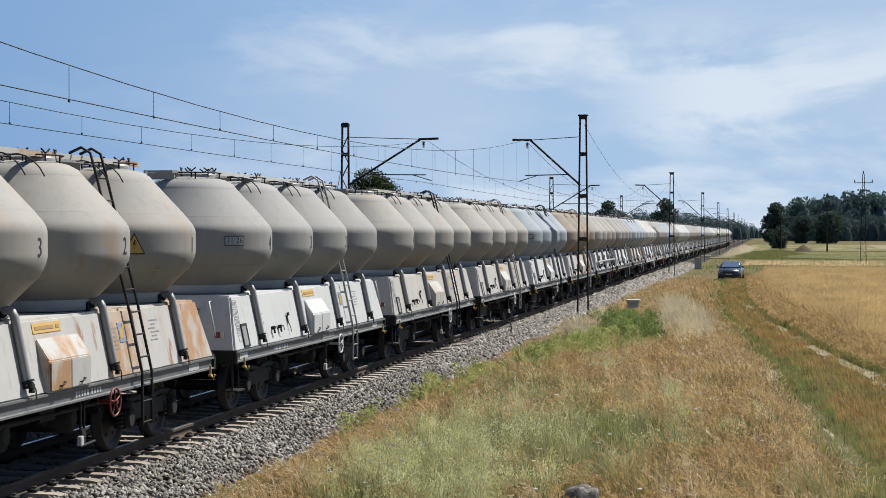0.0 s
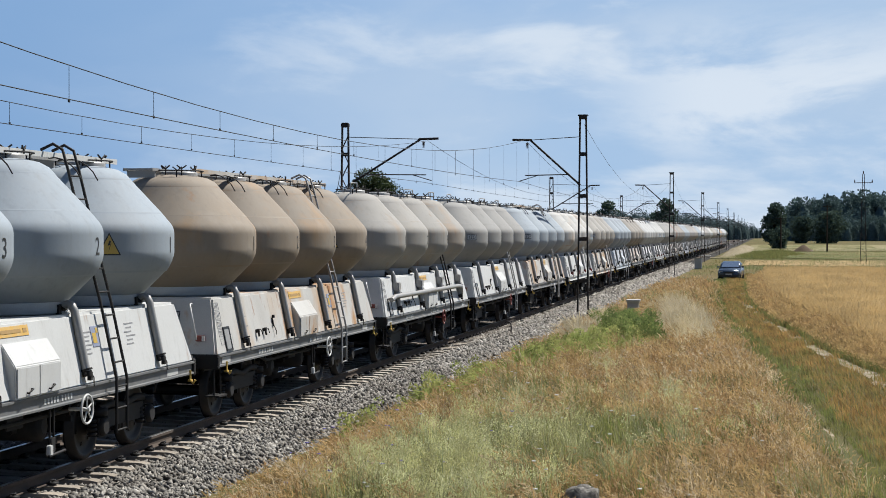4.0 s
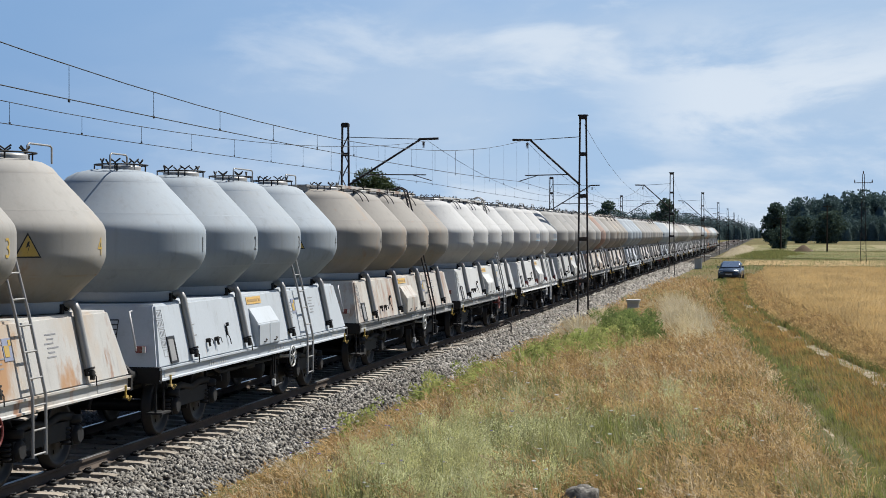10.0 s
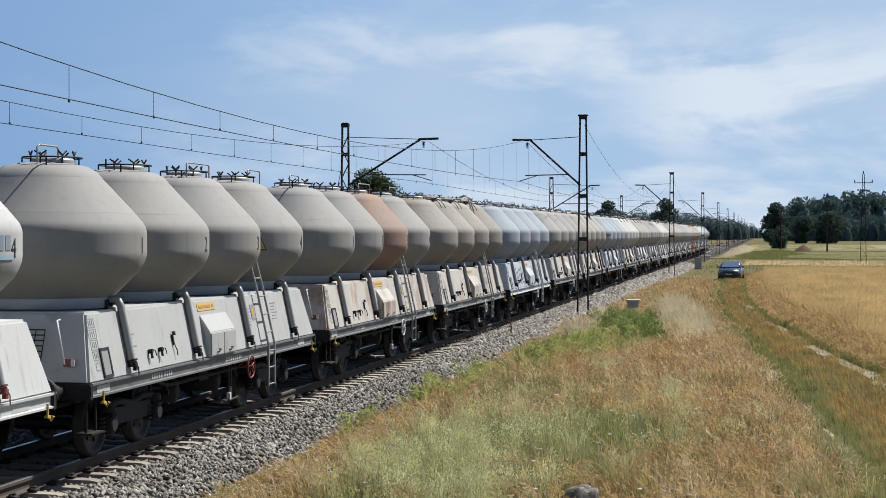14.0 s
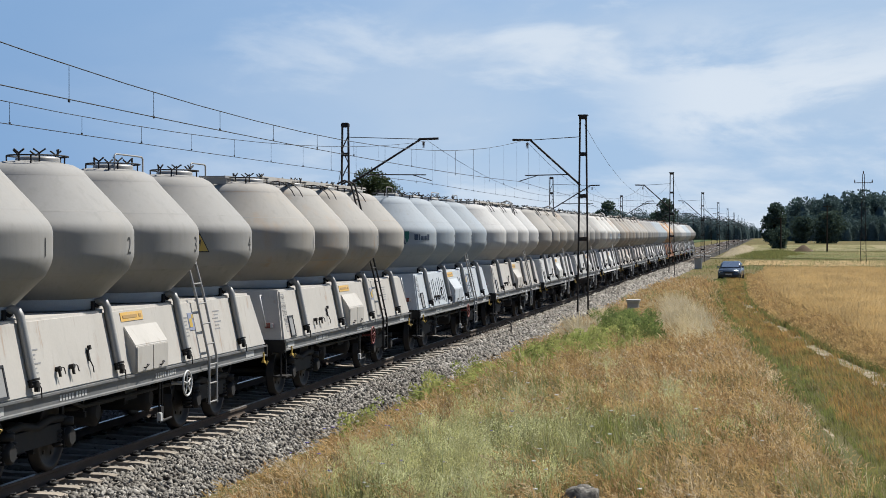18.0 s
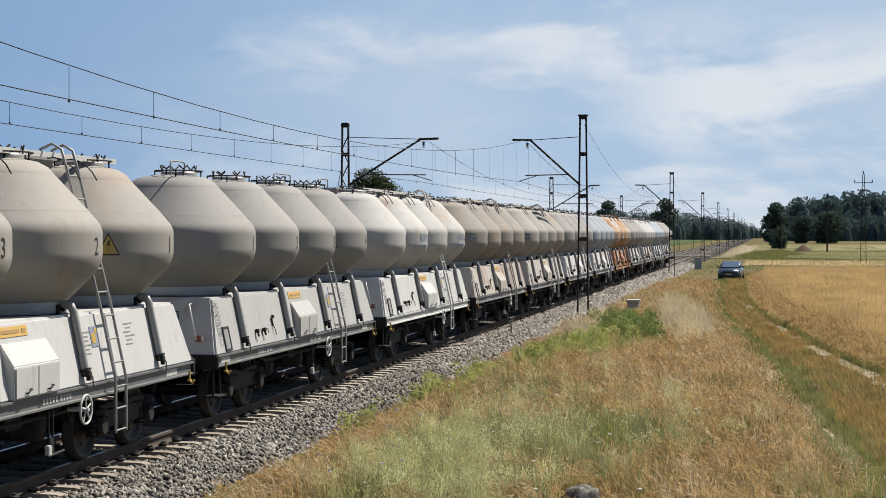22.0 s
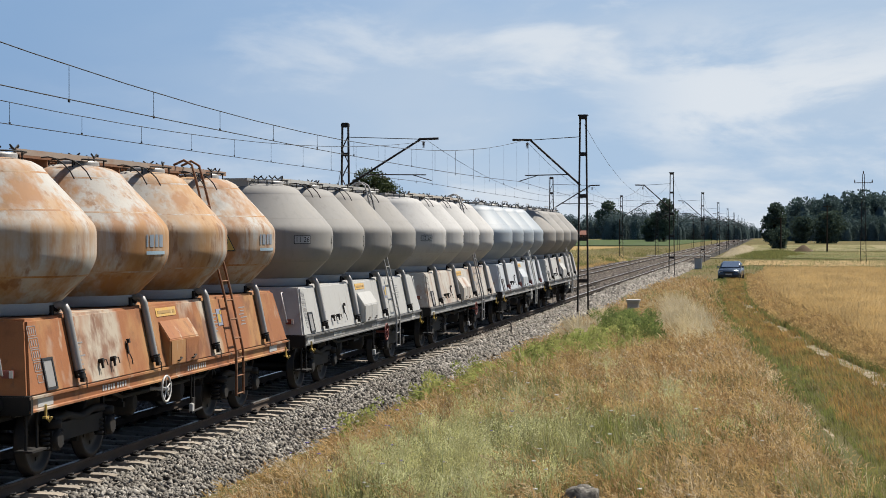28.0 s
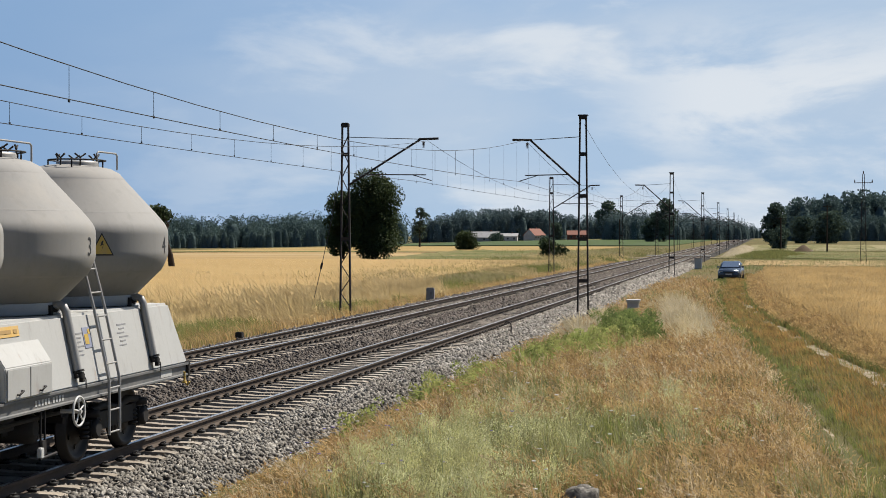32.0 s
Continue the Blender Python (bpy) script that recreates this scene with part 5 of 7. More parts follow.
def strip(name, line, width, material, label, lift=0.02):
    vs = []
    for k, (y, x) in enumerate(line):
        w = width * random.uniform(0.6, 1.25) / 2
        j = random.uniform(-0.06, 0.06)
        vs += [(x + j - w, y, ground_z(x, y) + lift), (x + j, y, ground_z(x, y) + lift - 0.012), (x + j + w, y, ground_z(x, y) + lift)]
    fs = [(k * 3 + i, k * 3 + i + 1, k * 3 + 4 + i, k * 3 + 3 + i) for k in range(len(line) - 1) for i in (0, 1)]
    tagged(new(name, Mesh().add(vs, fs, True).data(name, material)), label, "cart track", kind="structure")


def build_track_soil():
    vs = []
    ys = list(np.arange(10, 150, 1.0))
    for y in ys:
        a, b = float(left_rut(y)) - 0.55, float(right_rut(y)) + 1.5
        vs += [(a + (b - a) * k / 5, y, ground_z(a + (b - a) * k / 5, y) + 0.006) for k in range(6)]
    fs = [(j * 6 + i, j * 6 + i + 1, j * 6 + 7 + i, j * 6 + 6 + i) for j in range(len(ys) - 1) for i in range(5)]
    soil = mat("grassy_track_soil", (0.17, 0.14, 0.065), 0.95, spots=[((0.10, 0.12, 0.04), 0.8, 0.42, 0.65, 0.8, (1, 0.4, 1)), ((0.27, 0.21, 0.11), 2.2, 0.5, 0.75, 0.7, (1, 0.6, 1))], bump=0.7, bump_scale=9, coord="World", grain=0.2, grain_scale=14)
    tagged(new("cart_track", Mesh().add(vs, fs, True).data("cart_track", soil)), "trodden grassy soil of the cart track", "cart track", kind="structure")


build_track_soil()
strip("rut_left", [(y, float(left_rut(y))) for y in np.arange(12, 150, 0.8)], 0.40, M_SAND, "bare sandy wheel rut of the cart track")
strip("rut_right", [(y, float(right_rut(y))) for y in np.arange(12, 150, 0.8)], 0.42, M_SAND, "bare sandy wheel rut of the cart track")
field("crossing_road", [(-60, 243), (-3, 243), (-3, 247.5), (-60, 262)], M_SAND, "pale sandy lane leading to the level crossing", 0.10)
def build_sandy_bank():
    ys, n = [258 + 6.0 * k for k in range(30)], 9
    vs = []
    for y in ys:
        end = min(1.0, (y - 256) / 25, (436 - y) / 40)
        for k in range(n):
            u = k / (n - 1)
            x = -6.9 + 4.6 * u + 0.5 * noise.noise((u * 2, y * 0.08, 3))
            vs.append((x, y, ground_z(x, y) - 0.05 + (0.95 + 0.5 * noise.noise((x * 0.5, y * 0.09, 1))) * math.sin(math.pi * u) ** 0.8 * end))
    fs = [(j * n + i, j * n + i + 1, (j + 1) * n + i + 1, (j + 1) * n + i) for j in range(len(ys) - 1) for i in range(n - 1)]
    tagged(new("sandy_bank", Mesh().add(vs, fs, True).data("sandy_bank", M_SAND)), "pale sandy bank beside the railway", "bank", kind="structure")


build_sandy_bank()
crossing = tagged(new("level_crossing", Mesh().box((-12.2, 245, -0.03), (9.0, 4.5, 0.05)).data("level_crossing", M_CONCRETE, 0.01)), "concrete slab level crossing over both tracks", "level crossing", kind="structure")


# ---------------------------------------------------------------- small railway things
def lone(name, data, m, label, category):
    ob = new(name, data)
    ob.matrix_basis = m
    return tagged(ob, label, category)


def build_small():
    km = Mesh().box((0, 0, 0.25), (0.42, 0.22, 0.9)).data("kilometre_post", M_CONCRETE, 0.04)
    k = empty("kilometre_post", pose(-16.95, 85.6, -0.35))
    tagged(k, "weathered grey concrete kilometre post by the far track", "marker post")
    part("post", km, k)
    part("number_bars", Mesh().box((0.05, -0.112, 0.40), (0.05, 0.004, 0.12)).data("number_bars", M_BLACKP), k)
    c = empty("concrete_marker", pose(-5.8, 76, -0.62))
    tagged(c, "pale concrete shaft with a wider cap in the grass", "marker post")
    part("shaft", Mesh().box((0, 0, 0.30), (0.50, 0.50, 0.7)).data("shaft", M_WHITEP, 0.03), c)
    part("cap", Mesh().add([(-0.26, -0.26, 0.62), (0.26, -0.26, 0.62), (0.26, 0.26, 0.62), (-0.26, 0.26, 0.62), (-0.32, -0.32, 0.80), (0.32, -0.32, 0.80), (0.32, 0.32, 0.80), (-0.32, 0.32, 0.80)], [(3, 2, 1, 0), (4, 5, 6, 7), (0, 1, 5, 4), (1, 2, 6, 5), (2, 3, 7, 6), (3, 0, 4, 7)]).data("cap", M_WHITEP, 0.02), c)
    # boundary stone close to the camera
    s = Mesh().lathe([(0.0, 0.30), (0.06, 0.298), (0.12, 0.285), (0.17, 0.255), (0.20, 0.21), (0.225, 0.15), (0.24, 0.06), (0.25, -0.1)], 22)
    s.v = [(x * (1.08 + 0.25 * noise.noise((x * 5, y * 5, z * 5))), y * (1 + 0.2 * noise.noise((x * 5, y * 5, z * 5 + 8))), z + 0.05 * noise.noise((x * 7, y * 7, 4)) + 0.018 * noise.noise((x * 25, y * 25, 1))) for x, y, z in s.v]
    lichen = mat("lichened_stone", (0.30, 0.28, 0.25), 0.95, spots=[((0.09, 0.085, 0.08), 9, 0.45, 0.6, 0.9, (1, 1, 1)), ((0.52, 0.50, 0.44), 16, 0.56, 0.66, 0.8, (1, 1, 1))], bump=0.8, bump_scale=28, grain=0.2)
    lone("boundary_stone", s.data("boundary_stone", lichen), pose(-2.24, 21.0, -0.29), "rough lichened stone half hidden in the grass", "stone")
    cab = empty("relay_cabinet", pose(-6.6, 171, GROUND_Z))
    tagged(cab, "grey lineside relay cabinet on a plinth", "cabinet")
    part("body", Mesh().box((0, 0, 0.55), (0.7, 0.5, 1.0)).data("body", M_NECK, 0.02), cab)
    part("roof", Mesh().box((0, 0, 1.08), (0.8, 0.6, 0.06)).data("roof", M_CONCRETE, 0.01), cab)
    part("plinth", Mesh().box((0, 0, 0.0), (0.76, 0.56, 0.2)).data("plinth", M_CONCRETE, 0.01), cab)
    pg = Mesh().tube([(0, 0, -0.1), (0.01, 0, 0.25), (0.0, 0.02, 0.38), (-0.05, 0.04, 0.46), (-0.16, 0.05, 0.47), (-0.2, 0.05, 0.42)], 0.022, 6)
    lone("bent_cable_peg", pg.data("bent_cable_peg", M_DARK), pose(-8.35, 56, -0.28), "bent dark steel peg in the ballast shoulder", "peg")
    gb = empty("rail_greaser", pose(-17.0, 53.5, -0.4))
    tagged(gb, "small dark lineside box beside the far rail", "box")
    part("body", Mesh().box((0, 0, 0.2), (0.22, 0.28, 0.2)).data("body", M_DARK, 0.02), gb)
    part("stake", Mesh().tube([(0, 0, -0.2), (0, 0, 0.12)], 0.03, 6).data("stake", M_DARK), gb)


build_small()


def make_power_pole(x, y, h, lattice_like=True):
    p = empty("power_pole", pose(x, y, ground_z(x, y)))
    tagged(p, "slender %s power pole standing in the field" % ("steel lattice" if lattice_like else "wooden"), "power pole")
    if lattice_like:
        for s in (-1, 1):
            part("leg", mast_leg(s, h, 0.75, 0.20, -0.4).data("leg", M_POLE), p)
        lacing(p, h, 0.75, 0.20, -0.4, 0.9)
        part("crossarm", Mesh().tube([(-1.15, 0, h - 1.1), (1.15, 0, h - 1.1)], 0.05, 6).data("crossarm", M_POLE), p)
        for dx in (-1.05, 0, 1.05):
            z = h - 1.05 if dx else h
            part("insulator", Mesh().lathe([(0.02, 0.35), (0.07, 0.3), (0.05, 0.2), (0.08, 0.12), (0.03, 0.0)], 8, (dx, 0, z)).data("insulator", M_INSUL), p)
    else:
        part("post", Mesh().tube([(0, 0, -0.4), (0, 0, h)], [0.16, 0.10], 8).data("post", M_BARK), p)
        part("crossarm", Mesh().tube([(-0.8, 0, h - 0.3), (0.8, 0, h - 0.3)], 0.05, 6).data("crossarm", M_BARK), p)


make_power_pole(11.9, 216, 11.0)
make_power_pole(11.5, 330, 9.0, False)
make_power_pole(2.6, 300, 6.5, False)
make_power_pole(-44, 520, 8.0, False)
make_power_pole(-100, 400, 6.0, False)


# ---------------------------------------------------------------- farm far away
M_WALLW = mat("white_render_wall", (0.74, 0.72, 0.68), 0.9, spots=[(DUST, 0.6, 0.45, 0.8, 0.4, (1, 1, 1))])
M_ROOFR = mat("red_roof_tiles", (0.30, 0.11, 0.07), 0.85, spots=[((0.2, 0.08, 0.06), 0.8, 0.45, 0.8, 0.6, (1, 1, 1))])
M_ROOFG = mat("grey_roof_sheets", (0.42, 0.42, 0.42), 0.7, spots=[(SOOT, 0.6, 0.5, 0.8, 0.5, (1, 1, 1))])
M_WALLR = mat("red_brick_wall", (0.26, 0.10, 0.07), 0.9, spots=[((0.18, 0.07, 0.05), 0.9, 0.45, 0.8, 0.6, (1, 1, 1))])
M_PANE = mat("dark_window_glass", (0.03, 0.035, 0.04), 0.08, grain=0)


def make_house(name, x, y, w, d, hw, hr, wall, roof, turn, label, windows=4):
    z = ground_z(x, y)
    hs = empty(name, pose(x, y, z, 0, 0, turn))
    tagged(hs, label, "building")
    part("wall", Mesh().add([(-w / 2, -d / 2, -0.5), (w / 2, -d / 2, -0.5), (w / 2, d / 2, -0.5), (-w / 2, d / 2, -0.5), (-w / 2, -d / 2, hw), (w / 2, -d / 2, hw), (w / 2, d / 2, hw), (-w / 2, d / 2, hw), (-w / 2, 0, hw + hr), (w / 2, 0, hw + hr)],
                             [(0, 1, 5, 4), (2, 3, 7, 6), (1, 2, 6, 9, 5), (3, 0, 4, 8, 7)]).data("wall", wall), hs)
    e, t = 0.5, 0.18
    rf = Mesh()
    for s in (-1, 1):
        ya, za = s * (d / 2 + e), hw - e * hr / (d / 2)
        rf.add([(-w / 2 - e, ya, za), (w / 2 + e, ya, za), (w / 2 + e, 0, hw + hr), (-w / 2 - e, 0, hw + hr), (-w / 2 - e, ya, za + t), (w / 2 + e, ya, za + t), (w / 2 + e, 0, hw + hr + t), (-w / 2 - e, 0, hw + hr + t)],
               [(0, 1, 2, 3), (7, 6, 5, 4), (0, 4, 5, 1), (1, 5, 6, 2), (3, 7, 4, 0), (2, 6, 7, 3)])
    r = part("roof", rf.data("roof", roof), hs)
    part("chimney", Mesh().box((w * 0.2, 0.3, hw + hr + 0.3), (0.6, 0.6, 1.3)).data("chimney", M_WALLR), r)
    for k in range(windows):
        wx = -w / 2 + (k + 0.5) * w / windows
        f = part("window", Mesh().box((wx, -d / 2 - 0.02, hw * 0.55), (1.2, 0.06, 1.3)).data("window", M_WHITEP), hs)
        part("pane", Mesh().box((wx, -d / 2 - 0.06, hw * 0.55), (1.0, 0.03, 1.1)).data("pane", M_PANE), f)


make_house("farmhouse", -133, 985, 10.5, 8, 3.2, 3.6, M_WALLW, M_ROOFR, 62, "white farmhouse with a red pitched roof")
make_house("long_barn", -147, 975, 11, 8, 2.8, 1.6, M_WALLW, M_ROOFG, 5, "long low white barn with a grey roof", 3)
make_house("grey_barn", -162, 985, 16, 10, 2.6, 3.2, M_ROOFG, M_ROOFG, 0, "large grey barn with a pitched sheet roof", 3)
make_house("brick_barn", -108, 985, 11, 8, 3.0, 2.2, M_WALLR, M_ROOFR, 10, "red brick barn at the field edge", 3)


# ---------------------------------------------------------------- the parked car
M_CARBODY = mat("car_dark_blue_paint", (0.10, 0.135, 0.19), 0.2, 0.45, grain=0.02)
M_CARGLASS = mat("car_glass", (0.42, 0.50, 0.58), 0.15, 0.85, grain=0)
M_TYRE = mat("tyre_rubber", (0.02, 0.02, 0.02), 0.85, grain=0.1)
M_CHROME = mat("chrome", (0.7, 0.7, 0.7), 0.15, 1.0, grain=0)
M_LAMPGLASS = mat("headlight_glass", (0.75, 0.78, 0.80), 0.1, grain=0)


def make_car(m):
    car = empty("car", m)
    tagged(car, "dark blue saloon car parked on the cart track", "car")

    def hull(sections):
        """Cross-sections along y: (y, half width below, half width above, z below, z above)."""
        vs, fs = [], []
        for y, a, b, z0, z1 in sections:
            vs += [(-a * 0.94, y, z0), (a * 0.94, y, z0), (a, y, z0 + (z1 - z0) * 0.35), (a * 0.99, y, z0 + (z1 - z0) * 0.7), (b, y, z1), (-b, y, z1), (-a * 0.99, y, z0 + (z1 - z0) * 0.7), (-a, y, z0 + (z1 - z0) * 0.35)]
        n = 8
        for j in range(len(sections) - 1):
            fs += [(j * n + k, j * n + (k + 1) % n, (j + 1) * n + (k + 1) % n, (j + 1) * n + k) for k in range(n)]
        fs += [tuple(reversed(range(n))), tuple(range((len(sections) - 1) * n, len(sections) * n))]
        return Mesh().add(vs, fs, True)

    part("body", hull([(-2.15, 0.68, 0.62, 0.30, 0.62), (-2.05, 0.80, 0.74, 0.24, 0.74), (-1.6, 0.87, 0.80, 0.22, 0.86), (-0.9, 0.88, 0.82, 0.20, 0.96), (0.6, 0.88, 0.82, 0.20, 0.98), (1.5, 0.88, 0.82, 0.22, 0.98), (2.05, 0.82, 0.76, 0.28, 0.94), (2.15, 0.76, 0.70, 0.34, 0.90)]).data("body", M_CARBODY), car)
    cab = part("cabin", hull([(-1.0, 0.80, 0.74, 0.92, 0.97), (-0.25, 0.78, 0.60, 0.94, 1.40), (0.2, 0.77, 0.60, 0.94, 1.46), (0.9, 0.76, 0.58, 0.94, 1.42), (1.65, 0.74, 0.66, 0.94, 0.99)]).data("cabin", M_CARBODY), car)
    part("windscreen", Mesh().add([(-0.68, -0.93, 1.02), (0.68, -0.93, 1.02), (0.57, -0.30, 1.385), (-0.57, -0.30, 1.385), (-0.68, -0.90, 1.00), (0.68, -0.90, 1.00), (0.57, -0.27, 1.365), (-0.57, -0.27, 1.365)], [(0, 1, 2, 3), (7, 6, 5, 4), (0, 4, 5, 1), (2, 6, 7, 3), (1, 5, 6, 2), (3, 7, 4, 0)]).data("windscreen", M_CARGLASS), cab)
    for s in (-1, 1):
        part("side_window", Mesh().box((s * 0.70, 0.3, 1.18), (0.03, 1.3, 0.26), Matrix.Rotation(-s * 0.40, 4, "Y")).data("side_window", M_CARGLASS, 0.01), cab)
        part("headlight", Mesh().box((s * 0.60, -2.06, 0.64), (0.34, 0.12, 0.15)).data("headlight", M_LAMPGLASS, 0.03), car, label="clear glass headlight")
        part("wing_mirror", Mesh().box((s * 0.95, -0.62, 1.02), (0.20, 0.12, 0.13)).data("wing_mirror", M_CARBODY, 0.03), car)
        for y in (-1.32, 1.32):
            t = part("wheel", Mesh().tube([(s * 0.70, y, 0.31), (s * 0.89, y, 0.31)], 0.31, 22).data("wheel", M_TYRE), car)
            part("rim", Mesh().tube([(s * 0.885, y, 0.31), (s * 0.90, y, 0.31)], 0.20, 16).data("rim", M_CHROME), t)
    part("grille", Mesh().box((0, -2.16, 0.60), (0.80, 0.05, 0.14)).data("grille", M_BLACKP, 0.01), car)
    part("bumper", Mesh().box((0, -2.10, 0.42), (1.56, 0.18, 0.18)).data("bumper", M_CARBODY, 0.05), car)
    part("air_intake", Mesh().box((0, -2.17, 0.35), (1.3, 0.07, 0.14)).data("air_intake", M_BLACKP, 0.01), car)
    part("number_plate", Mesh().box((0, -2.20, 0.48), (0.50, 0.012, 0.11)).data("number_plate", M_WHITEP), car, label="white plate with a dark bar")


make_car(pose(-2.62, 134, ground_z(-2.62, 134), 0, 0, -4))


# ---------------------------------------------------------------- the train
L_WAGON = 12.55
TANK_Y = (-4.185, -1.395, 1.395, 4.185)
TANK_PROFILE = [(0.02, 4.17), (0.35, 4.155), (0.60, 4.10), (0.73, 4.03), (0.79, 3.96), (0.80, 3.945), (1.25, 3.46), (1.275, 3.43), (1.350, 3.341), (1.362, 3.326), (1.395, 3.285), (1.42, 3.24), (1.436, 3.19), (1.44, 3.15), (1.44, 3.12), (1.44, 2.90), (1.44, 2.87), (1.436, 2.83), (1.42, 2.77), (1.39, 2.70), (1.345, 2.615), (1.33, 2.60), (1.00, 2.27), (0.93, 2.22), (0.5, 2.22)]


def side_x(z):
    """Half width of the sloping hood side at the height z."""
    return 1.30 - 0.20 * (z - 1.13) / 0.95


def wagon_meshes():
    d = {}
    d["tank"] = Mesh().lathe(TANK_PROFILE, 64).data("tank")
    d["seam"] = Mesh().lathe([(1.2515, 3.4585), (1.2610, 3.4490), (1.2700, 3.4370)], 64).lathe([(0.7935, 3.9580), (0.8010, 3.9490), (0.8085, 3.9360)], 64).lathe([(1.338, 2.606), (1.3265, 2.592), (1.318, 2.581)], 64).data("weld_seam")
    d["neck"] = Mesh().lathe([(0.93, 2.262), (0.965, 2.25), (0.97, 2.235), (0.97, 2.105), (0.95, 2.09), (0.80, 2.09), (0.80, 2.0)], 40).data("neck", M_NECK)
    # hood: sloping sides and ends
    hb, ht, zb, zt = 5.70, 5.35, 1.13, 2.08
    vs = [(sx * (1.30 if z == zb else 1.10), sy * (hb if z == zb else ht), z) for z in (zb, zt) for sx, sy in ((-1, -1), (1, -1), (1, 1), (-1, 1))]
    d["hood"] = Mesh().add(vs, [(3, 2, 1, 0), (4, 5, 6, 7), (0, 1, 5, 4), (1, 2, 6, 5), (2, 3, 7, 6), (3, 0, 4, 7)]).data("hood", None, 0.035, 2)
    d["sill"] = Mesh().prism([(-0.05, 0.95), (0.035, 0.95), (0.035, 0.975), (0.0, 0.985), (0.0, 1.105), (0.04, 1.115), (0.04, 1.145), (-0.05, 1.145)], -5.72, 5.72).data("side_sill")
    d["reservoir"] = Mesh().tube([(-0.85, 0, 0.62), (-0.80, 0, 0.62), (0.80, 0, 0.62), (0.85, 0, 0.62)], [0.10, 0.20, 0.20, 0.10], 14).box((0.5, 0, 0.86), (0.04, 0.34, 0.2)).box((-0.5, 0, 0.86), (0.04, 0.34, 0.2)).data("air_reservoir", M_DARK)
    d["cylinder"] = Mesh().tube([(-0.55, 0.15, 0.60), (-0.55, 0.75, 0.60)], 0.17, 14).tube([(-0.55, -0.6, 0.60), (-0.55, 0.15, 0.60)], 0.03, 6).box((-0.55, 0.4, 0.84), (0.3, 0.3, 0.22)).data("brake_cylinder", M_DARK)
    pw = Mesh()
    for x, z, r in ((0.95, 0.88, 0.03), (0.62, 0.80, 0.045), (-0.7, 0.84, 0.04)):
        pw.tube([(x, -5.4, z), (x, -2.2, z), (x, -1.8, z - 0.10), (x, 1.8, z - 0.10), (x, 2.2, z), (x, 5.4, z)], r, 8)
    for y in (-2.4, -1.7, 1.75, 2.4):
        pw.box((0.9, y, 0.80), (0.05, 0.05, 0.34)).box((0.3, y, 0.66), (1.3, 0.06, 0.08))
    d["pipework"] = pw.data("pipework", M_DARK)
    d["end"] = Mesh().box((0, 0, 1.04), (2.66, 0.10, 0.24)).data("end_beam", M_DARK, 0.015)
    d["centre"] = Mesh().prism([(-0.25, 0.72), (0.25, 0.72), (0.30, 1.12), (-0.30, 1.12)], -5.6, 5.6).box((0, 0, 0.85), (1.9, 0.5, 0.3)).box((0.3, 1.2, 0.72), (0.5, 0.9, 0.36)).box((-0.4, -1.1, 0.70), (0.4, 1.1, 0.36)).data("centre_sill", M_DARK, 0.01)
    b = Mesh().tube([(0.90, 0, 2.12), (0.98, 0, 2.19), (1.05, 0, 2.215), (1.11, 0, 2.19), (1.145, 0, 2.12), (1.168, 0, 2.0), (1.228, 0, 1.72), (1.31, 0, 1.33)], 0.056, 12)
    d["flange"] = Mesh().tube([(0.955, 0, 2.165), (0.985, 0, 2.195)], 0.078, 12).data("flange", M_DARK)
    d["elbow"] = Mesh().tube([(0.87, 0, 2.05), (0.87, 0, 2.20)], 0.09, 12).box((0.93, -0.10, 2.14), (0.12, 0.08, 0.14)).data("elbow", M_DARK)
    d["pipe"] = b.data("discharge_pipe", M_PIPE)
    v = Mesh().tube([(1.310, 0, 1.36), (1.318, 0, 1.335)], 0.080, 12).tube([(1.318, 0, 1.335), (1.328, 0, 1.26)], 0.066, 12).tube([(1.33, -0.10, 1.30), (1.35, 0.10, 1.30)], 0.016, 6).box((1.35, 0.03, 1.25), (0.05, 0.07, 0.09)).tube([(1.34, 0.09, 1.30), (1.37, 0.11, 1.24), (1.375, 0.11, 1.12)], 0.009, 6)
    d["valve"] = v.data("valve")
    # toolbox
    x0 = 1.345
    tb = Mesh().add([(1.05, 0.56, 1.15), (x0, 0.56, 1.15), (x0, 0.56, 1.55), (1.16, 0.56, 1.83), (1.05, 0.56, 1.83), (1.05, 1.88, 1.15), (x0, 1.88, 1.15), (x0, 1.88, 1.55), (1.16, 1.88, 1.83), (1.05, 1.88, 1.83)],
                    [(4, 3, 2, 1, 0)[::-1], (9, 8, 7, 6, 5), (1, 6, 7, 2), (2, 7, 8, 3), (3, 8, 9, 4), (0, 5, 6, 1)])
    d["toolbox"] = tb.data("toolbox", None, 0.012)
    d["boxdoor"] = Mesh().box((x0 + 0.009, 0, 1.35), (0.018, 0.62, 0.36)).data("box_door", None, 0.006)
    d["latch"] = Mesh().tube([(x0 + 0.02, -0.06, 1.22), (x0 + 0.05, -0.06, 1.22), (x0 + 0.05, 0.06, 1.26), (x0 + 0.02, 0.06, 1.26)], 0.012, 6).data("latch", M_DARK)
    # ladder from the step up to the roof, between the last two tanks
    lad = Mesh()
    for s in (-0.19, 0.19):
        lad.tube([(1.40, s, 0.42), (1.40, s, 1.15), (1.18, s, 2.15), (0.92, s, 3.15), (0.70, s, 4.02), (0.62, s, 4.30), (0.48, s, 4.38), (0.30, s, 4.30)], 0.022, 6)
